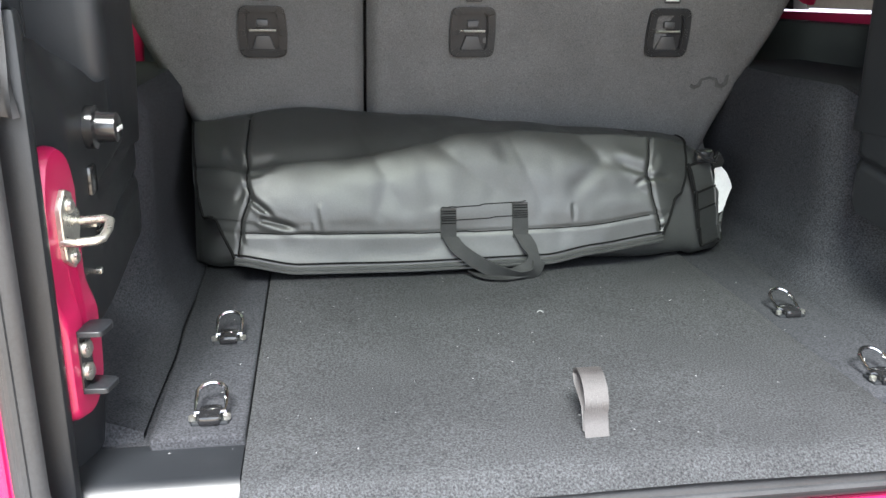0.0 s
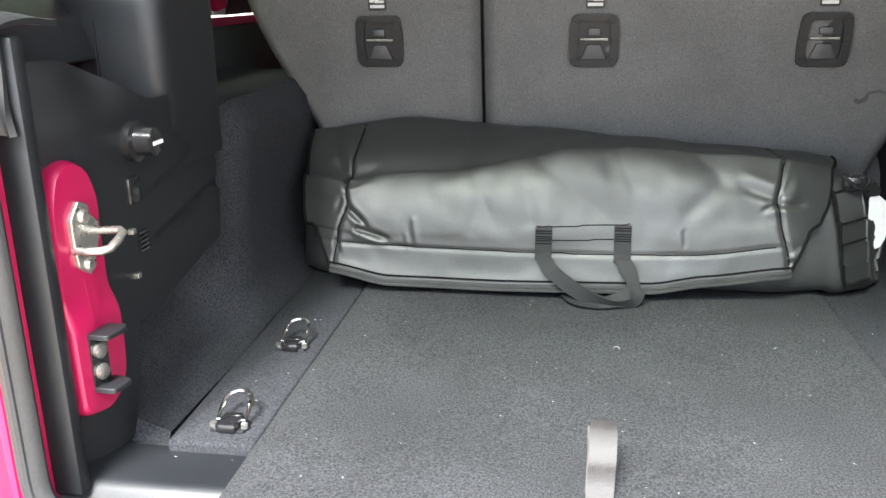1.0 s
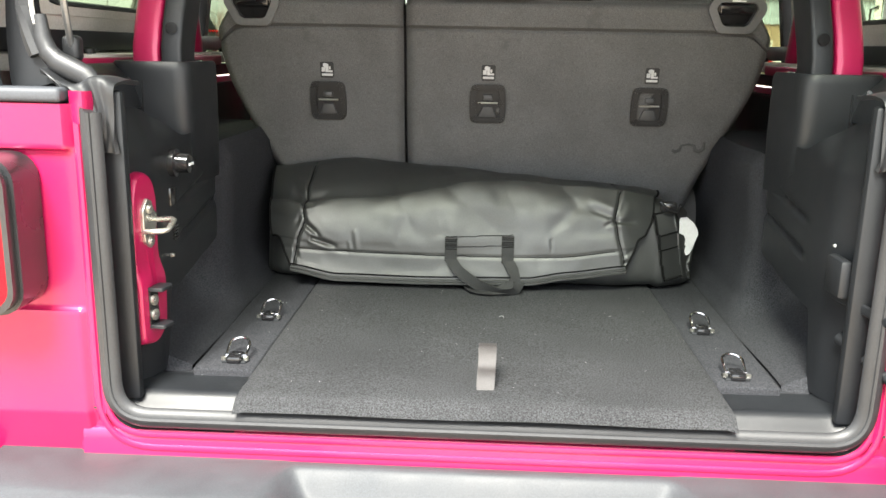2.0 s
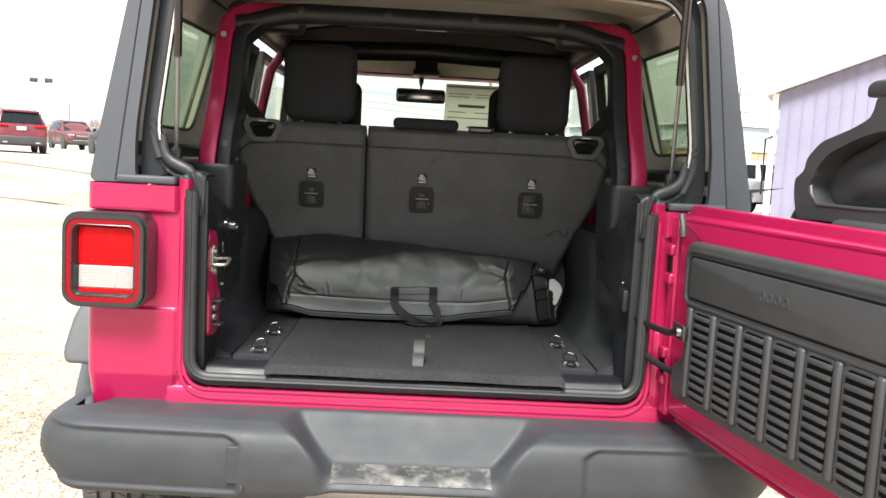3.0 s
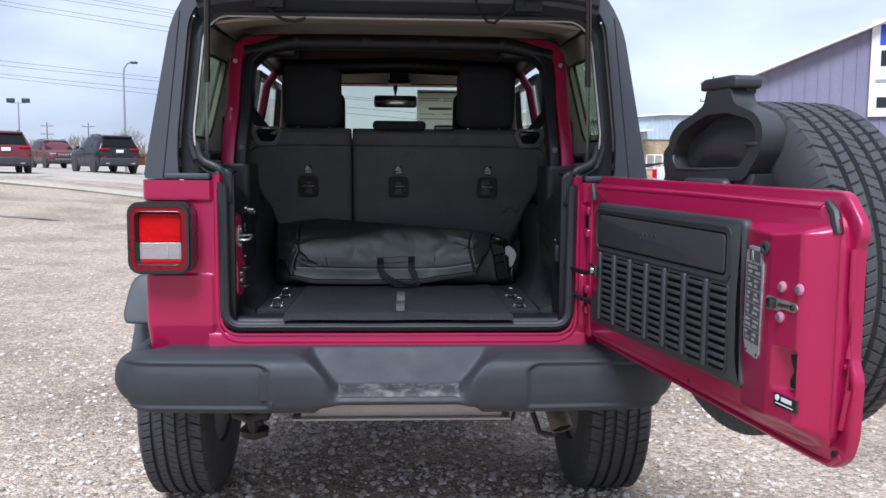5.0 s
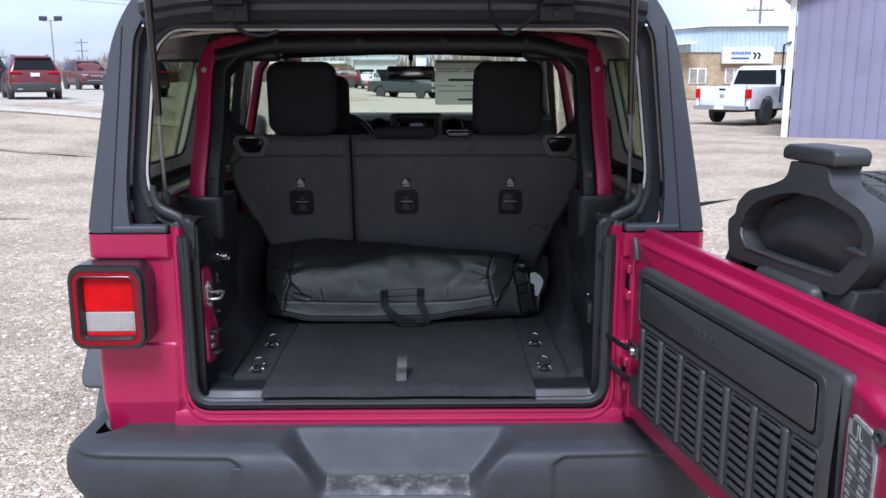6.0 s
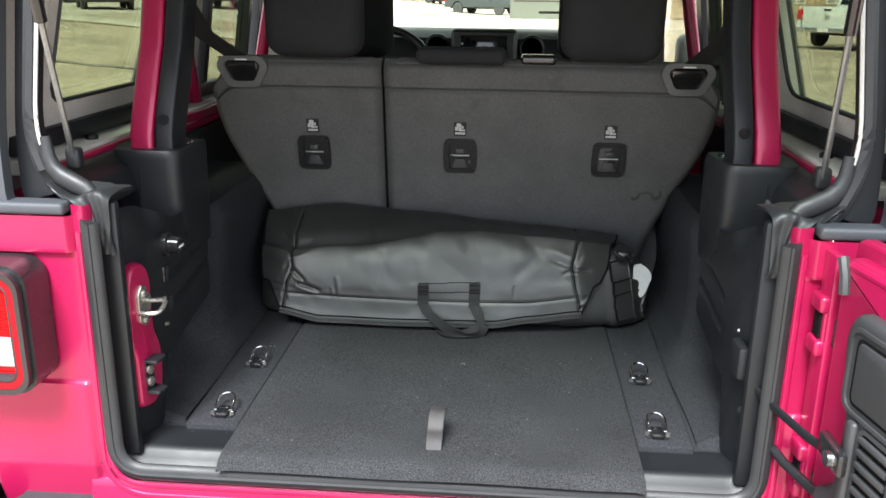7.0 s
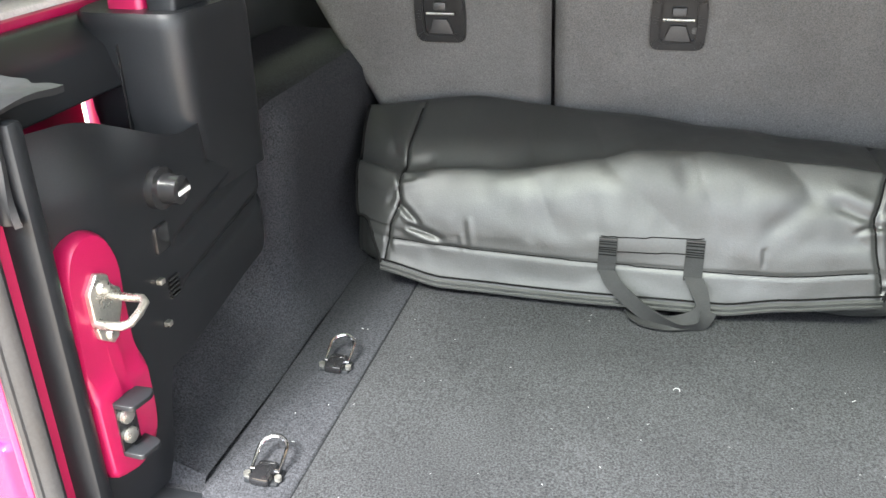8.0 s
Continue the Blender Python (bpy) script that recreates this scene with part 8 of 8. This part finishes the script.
for u0, u1, v0, v1, m in ((3.26, 6.2, 4.46, 4.98, BLUEPRINT), (3.3, 5.7, 3.92, 4.32, GLOSSBLACK), (3.2, 8.3, 3.50, 3.58, GREYPRINT), (3.25, 7.5, 2.85, 3.12, GLOSSBLACK)):
    bm = bmesh.new()
    k = 7 if m is not GREYPRINT else 1
    for i in range(k):
        a, b = lerp(u0, u1, i / k), lerp(u0, u1, (i + (0.72 if k > 1 else 1)) / k)
        prism(bm, [(a, v0), (b, v0), (b, v1), (a, v1)], lambda u, v, d: A + U * u - N * d + Vector((0, 0, v)), 0.101, 0.112)
    part("print_bars", bm, m, sign)
vent = thing("white_stub_pipe", "short white capped pipe standing by the wall", "pipe", at=tuple(A + U * 4.2 - N * 0.8 + Vector((0, 0, ground_z(14, 20)))))
part("pipe", lathed([(-0.1, 0.10), (0.42, 0.10), (0.44, 0.13), (0.50, 0.13), (0.58, 0.05), (0.58, 0.001)], (0, 0, 0), "z", 14), WHITETRIM, vent)

# ---- tan building with pale metal gable ----
F = Vector((14.54, 58.7, ground_z(17, 58.7) + 0.05))
far_b = thing("brick_building", "tan brick building with pale blue metal upper wall and sign", "building")
fp = lambda u, v, d: F + Vector((u, -d, v))
bm = bmesh.new()
prism(bm, [(-6, 0), (26, 0), (26, 3.2), (-6, 3.2)], fp, 0.0, -14.0)
part("brick_wall", bm, TAN, far_b)
bm = bmesh.new()
prism(bm, [(-6, 3.2), (26, 3.2), (26, 4.72), (9, 4.92), (4.6, 4.90), (-6, 4.0)], fp, 0.10, -14.0)
part("upper_wall", bm, PALEBLUE, far_b)
for i in range(100):
    u = -5.9 + 0.32 * i
    if u < 26:
        top = lerp(4.0, 4.86, min(1, (u + 6) / 10.6)) if u < 4.6 else 4.68
        part("siding_rib", cuboid(fp(u, 3.25, 0.16), fp(u + 0.06, top, 0.10)), PALEBLUE, far_b)
bm = bmesh.new()
prism(bm, [(-6.3, 4.02), (4.6, 4.93), (9, 4.95), (26.4, 4.74), (26.4, 4.88), (9, 5.11), (4.6, 5.09), (-6.3, 4.18)], fp, 0.4, -14.3)
part("roof_edge", bm, ROOFWHITE, far_b)
bm = bmesh.new()
prism(bm, [(-6.0, 3.0), (3.4, 3.75), (3.4, 3.9), (-6.0, 3.15)], fp, 1.6, 0.1)
part("canopy", bm, ROOFWHITE, far_b)
for u in (4.05, 6.6, 14.5, -2.0):
    wdw = part("window", bmesh.new(), CARGLASS, far_b)
    part("window_frame", cuboid(fp(u - 0.62, 1.05, 0.07), fp(u + 0.62, 2.12, -0.02), 0.02), WHITETRIM, wdw)
    for k in (-1, 1):
        part("pane", cuboid(fp(u + k * 0.29 - 0.24, 1.12, 0.09), fp(u + k * 0.29 + 0.24, 2.05, 0.05)), BLIND, wdw, "pane with a pale blind behind it")
fs = thing("building_sign", "white fascia sign with blue print and a dark emblem", "sign")
part("board", cuboid(fp(5.6, 2.42, 0.45), fp(9.15, 3.52, 0.12), 0.03), WHITETRIM, fs)
for i in range(9):
    part("print_bar", cuboid(fp(6.2 + 0.155 * i, 3.02, 0.47), fp(6.31 + 0.155 * i, 3.24, 0.44)), BLUEPRINT, fs)
part("print_bar", cuboid(fp(6.2, 2.72, 0.47), fp(7.45, 2.84, 0.44)), BLUEPRINT, fs)
bm = bmesh.new()
for dx in (0, 0.30):
    prism(bm, rounded([(7.72 + dx, 2.72), (7.88 + dx, 2.75), (7.98 + dx, 3.02), (7.82 + dx, 3.20), (7.62 + dx, 3.16), (7.82 + dx, 3.02)], 0.04, 3), fp, 0.44, 0.47)
part("emblem", bm, GLOSSBLACK, fs)

# low buildings across the street
def low_building(label, material, x, y, w, d, h, roof_m):
    b = thing("low_building", label, "building", at=(x, y, ground_z(x, y) - 0.3))
    part("wall", cuboid((-w / 2, 0, 0), (w / 2, d, h)), material, b)
    part("roof", cuboid((-w / 2 - 0.3, -0.5, h), (w / 2 + 0.3, d + 0.3, h + 0.35), 0.05), roof_m, b)
    for i in range(max(2, int(w / 5))):
        u = -w / 2 + (i + 0.5) * w / max(2, int(w / 5))
        part("window", cuboid((u - 1.0, -0.06, 1.0), (u + 1.0, 0.05, h - 1.0), 0.02), CARGLASS, b)
low_building("low brown-red shop across the lot", RUST, -36, 98, 9, 8, 1.3, RUST)
low_building("tan shop with red roof across the lot", TAN, -46, 66, 9, 8, 3.6, RUST)
low_building("small white building far ahead", ROOFWHITE, -6.6, 97, 4.6, 6, 3.4, PALEBLUE)
low_building("grey-tan shed far ahead", TAN, -15.5, 104, 9, 6, 2.6, ROOFWHITE)
low_building("low slate shed far ahead", SLATEWALL, -1.5, 112, 6, 6, 2.6, ROOFWHITE)
ps = thing("pole_sign", "white board sign with blue edge on a post", "sign", at=(-1.0, 78, ground_z(-1, 78)))
part("sign_post", tubed([(0, 0, -0.1), (0, 0, 2.5)], 0.07, 8), POLESTEEL, ps)
part("sign_board", cuboid((-0.55, -0.06, 2.35), (0.42, 0.06, 3.30), 0.02), WHITETRIM, ps)
part("sign_edge", cuboid((0.42, -0.07, 2.33), (0.56, 0.07, 3.32), 0.02), BLUEPRINT, ps)
low_building("grey store far to the side", PALEBLUE, -75, 70, 30, 12, 4.0, ROOFWHITE)
low_building("tan store far beyond", TAN, 60, 95, 30, 12, 4.5, ROOFWHITE)

# ---- poles and wires ----
def lamp_pole(x, y, h, two):
    p = thing("lamp_pole", "grey steel lot lamp pole", "lamp pole", "lot lamps", at=(x, y, ground_z(x, y)))
    part("pole", tubed([(0, 0, 0), (0, 0, h)], [0.10, 0.06] if two else [0.060, 0.040], 10), POLESTEEL, p)
    if two:
        part("cross_arm", tubed([(-0.75, 0, h - 0.1), (0.75, 0, h - 0.1)], 0.05, 8), POLESTEEL, p)
        for s in (-1, 1):
            part("flood_light", cuboid((s * 0.75 - 0.35, -0.2, h - 0.1), (s * 0.75 + 0.35, 0.25, h + 0.35), 0.05, m=None), PLASTIC, p)
    else:
        part("lamp_arm", tubed([(0, 0, h), (0.05, -0.02, h + 0.25), (0.20, -0.05, h + 0.45), (0.40, -0.1, h + 0.52)], 0.035, 8), POLESTEEL, p)
        part("lamp_head", cuboid((0.36, -0.22, h + 0.44), (0.66, 0.02, h + 0.54), 0.03), PLASTIC, p)
    return p
lamp_pole(-38.4, 86.7, 6.3, True)
lamp_pole(-33.0, 128.0, 5.6, True)
lamp_pole(-12.6, 37.8, 4.5, False)
def utility_pole(x, y, h, arms=1):
    p = thing("utility_pole", "wooden utility pole with cross-arms", "utility pole", "utility poles", at=(x, y, ground_z(x, y)))
    part("pole", tubed([(0, 0, 0), (0, 0, h)], [0.14, 0.09], 10), WOODPOLE, p)
    for k in range(arms):
        z = h - 0.7 - 1.5 * k
        part("cross_arm", cuboid((-1.15, -0.05, z - 0.06), (1.15, 0.05, z + 0.06)), WOODPOLE, p)
        for u in (-1.08, -0.55, 0.55, 1.08):
            part("insulator", lathed([(0, 0.05), (0.1, 0.07), (0.2, 0.03)], (u, 0, z + 0.07), "z", 8), GREYPRINT, p)
utility_pole(27.9, 72.6, 9.3, 2)
utility_pole(-64.9, 160.0, 7.4, 2)
utility_pole(-57.4, 160.0, 7.4, 1)
utility_pole(3.0, 90.0, 9.0, 1)
utility_pole(-70.0, 60.0, 19.6, 2)
utility_pole(-70.0, 75.0, 12.0, 2)
utility_pole(5.0, 60.0, 9.8, 2)
# overhead lines: depth, height at x = -28, slope down along x
for y0, za, fall in ((60, 13.87, 0.1559), (60, 13.64, 0.1540), (60, 13.24, 0.1430), (60, 12.48, 0.1404), (60, 12.20, 0.1439),
                     (75, 9.36, 0.0920), (75, 9.01, 0.0849), (75, 8.26, 0.0853), (75, 7.90, 0.0930)):
    w = thing("power_line", "thin dark overhead power line", "cable", "power lines")
    part("wire", tubed([(x, y0, za - fall * (x + 28) + 0.00035 * (x + 28) * (x + 16)) for x in (lerp(-70, 5, i / 24) for i in range(25))], 0.013 if y0 < 70 else 0.016, 5), PLASTIC, w)

# ---- bare trees and thickets ----
tr = random.Random(3)
def limb(bm, p, d, length, r, depth):
    q = p + d * length
    tube(bm, [p, p.lerp(q, 0.5) + Vector((tr.uniform(-1, 1), tr.uniform(-1, 1), 0)) * length * 0.05, q], [r, r * 0.8, r * 0.6], 5, caps=False)
    if depth:
        for _ in range(3 if depth > 1 else 4):
            e = (d + Vector((tr.uniform(-1, 1), tr.uniform(-1, 1), tr.uniform(-0.25, 0.7))) * 0.75).normalized()
            limb(bm, p.lerp(q, tr.uniform(0.45, 1.0)), e, length * tr.uniform(0.55, 0.8), r * 0.55, depth - 1)
def bare_tree(x, y, h):
    t = thing("bare_tree", "leafless grey-brown winter tree", "tree", "bare trees", at=(x, y, ground_z(x, y) - 0.1))
    bm = bmesh.new()
    tube(bm, [(0, 0, 0), (0.05, 0, h * 0.16), (0, 0.05, h * 0.34)], [0.028 * h, 0.022 * h, 0.018 * h], 7)
    part("trunk", bm, TWIG, t)
    bm = bmesh.new()
    for i in range(6):
        a = i * 1.05 + tr.uniform(-0.3, 0.3)
        limb(bm, Vector((0, 0.03, h * tr.uniform(0.24, 0.34))), Vector((math.cos(a) * 0.55, math.sin(a) * 0.55, 1)).normalized(), h * 0.28, 0.010 * h, 4)
    part("crown", bm, TWIG, t)
bare_tree(-23.0, 72.0, 3.8)
bare_tree(-30.0, 80.0, 3.3)
bare_tree(-36.0, 84.0, 3.0)
bare_tree(-27.0, 95.0, 3.2)
bare_tree(-40.0, 99.0, 3.5)
bare_tree(-44.0, 88.0, 3.7)
bare_tree(-18.5, 84.0, 3.1)
bare_tree(7.0, 110.0, 5.6)
verts, faces = [], []
for i in range(9000):
    a = radians(tr.uniform(-75, 75))
    d = tr.uniform(118, 175)
    x, y = d * math.sin(a), d * math.cos(a)
    hgt = (2.1 + 2.3 * (0.5 + 0.5 * math.sin(a * 23) * math.cos(a * 9)) + 2.6 * math.exp(-(a / 0.16) ** 2)) * tr.uniform(0.5, 1.1)
    z = ground_z(x, y) - 0.2
    w = tr.uniform(0.12, 0.5)
    lx, ly = tr.uniform(-2.2, 2.2), tr.uniform(-1, 1)
    n = len(verts)
    verts += [(x - w, y, z), (x + w, y - 0.3, z), (x, y + w, z), (x + lx, y + ly, z + hgt)]
    faces += [(n, n + 1, n + 3), (n + 1, n + 2, n + 3), (n + 2, n, n + 3)]
me = bpy.data.meshes.new("thicket")
me.from_pydata(verts, [], faces)
me.materials.append(HEDGE)
tagged(new("thicket", me), "brown leafless winter thicket along the horizon", "thicket", kind="stuff")

# ---- loose stones on the gravel ----
sr = random.Random(8)
stones = thing("loose_stones", "scattered pale stones lying on the gravel", "gravel", kind="stuff")
shapes = []
for i in range(6):
    bm = bmesh.new()
    bmesh.ops.create_icosphere(bm, subdivisions=1, radius=1.0)
    for v in bm.verts:
        v.co *= 1 + 0.35 * noise.noise(v.co * 1.3 + Vector((i * 7, 0, 0)))
        v.co.z *= 0.6
    me = bpy.data.meshes.new("stone")
    bm.to_mesh(me)
    bm.free()
    me.materials.append(STONE)
    shapes.append(me)
for i in range(300):
    x, y = sr.uniform(-1.6, 1.6), sr.uniform(-0.6, 2.4)
    r = 0.006 + 0.014 * sr.random() ** 2.5
    q = new("stone", sr.choice(shapes))
    q.parent = stones
    q.matrix_basis = Matrix.Translation((x, y, ground_z(x, y) + r * 0.3)) @ Matrix.Rotation(sr.uniform(0, 6.28), 4, "Z") @ Matrix.Scale(r, 4)
verts, faces = [], []
ico = shapes[0]
cv = [v.co.copy() for v in ico.vertices]
cf = [tuple(p.vertices) for p in ico.polygons]
for i in range(31000):
    a = sr.uniform(0, 2 * math.pi)
    d = 0.6 + 9 * sr.random() ** 1.2
    x, y = d * math.cos(a), 0.8 + d * math.sin(a)
    if i >= 24000:
        x, y = sr.uniform(-0.9, 0.9), sr.uniform(-0.4, 3.6)
    r = 0.004 + 0.014 * sr.random() ** 4
    z = ground_z(x, y) + r * 0.25
    k = sr.uniform(0, 6.28)
    c, s = math.cos(k), math.sin(k)
    n = len(verts)
    verts += [(x + r * (c * p.x - s * p.y), y + r * (s * p.x + c * p.y), z + r * p.z) for p in cv]
    faces += [tuple(n + j for j in f) for f in cf]
me = bpy.data.meshes.new("gravel_stones")
me.from_pydata(verts, [], faces)
me.materials.append(STONE)
tagged(new("gravel_stones", me), "fine pale stones spread over the gravel lot", "gravel", kind="stuff")
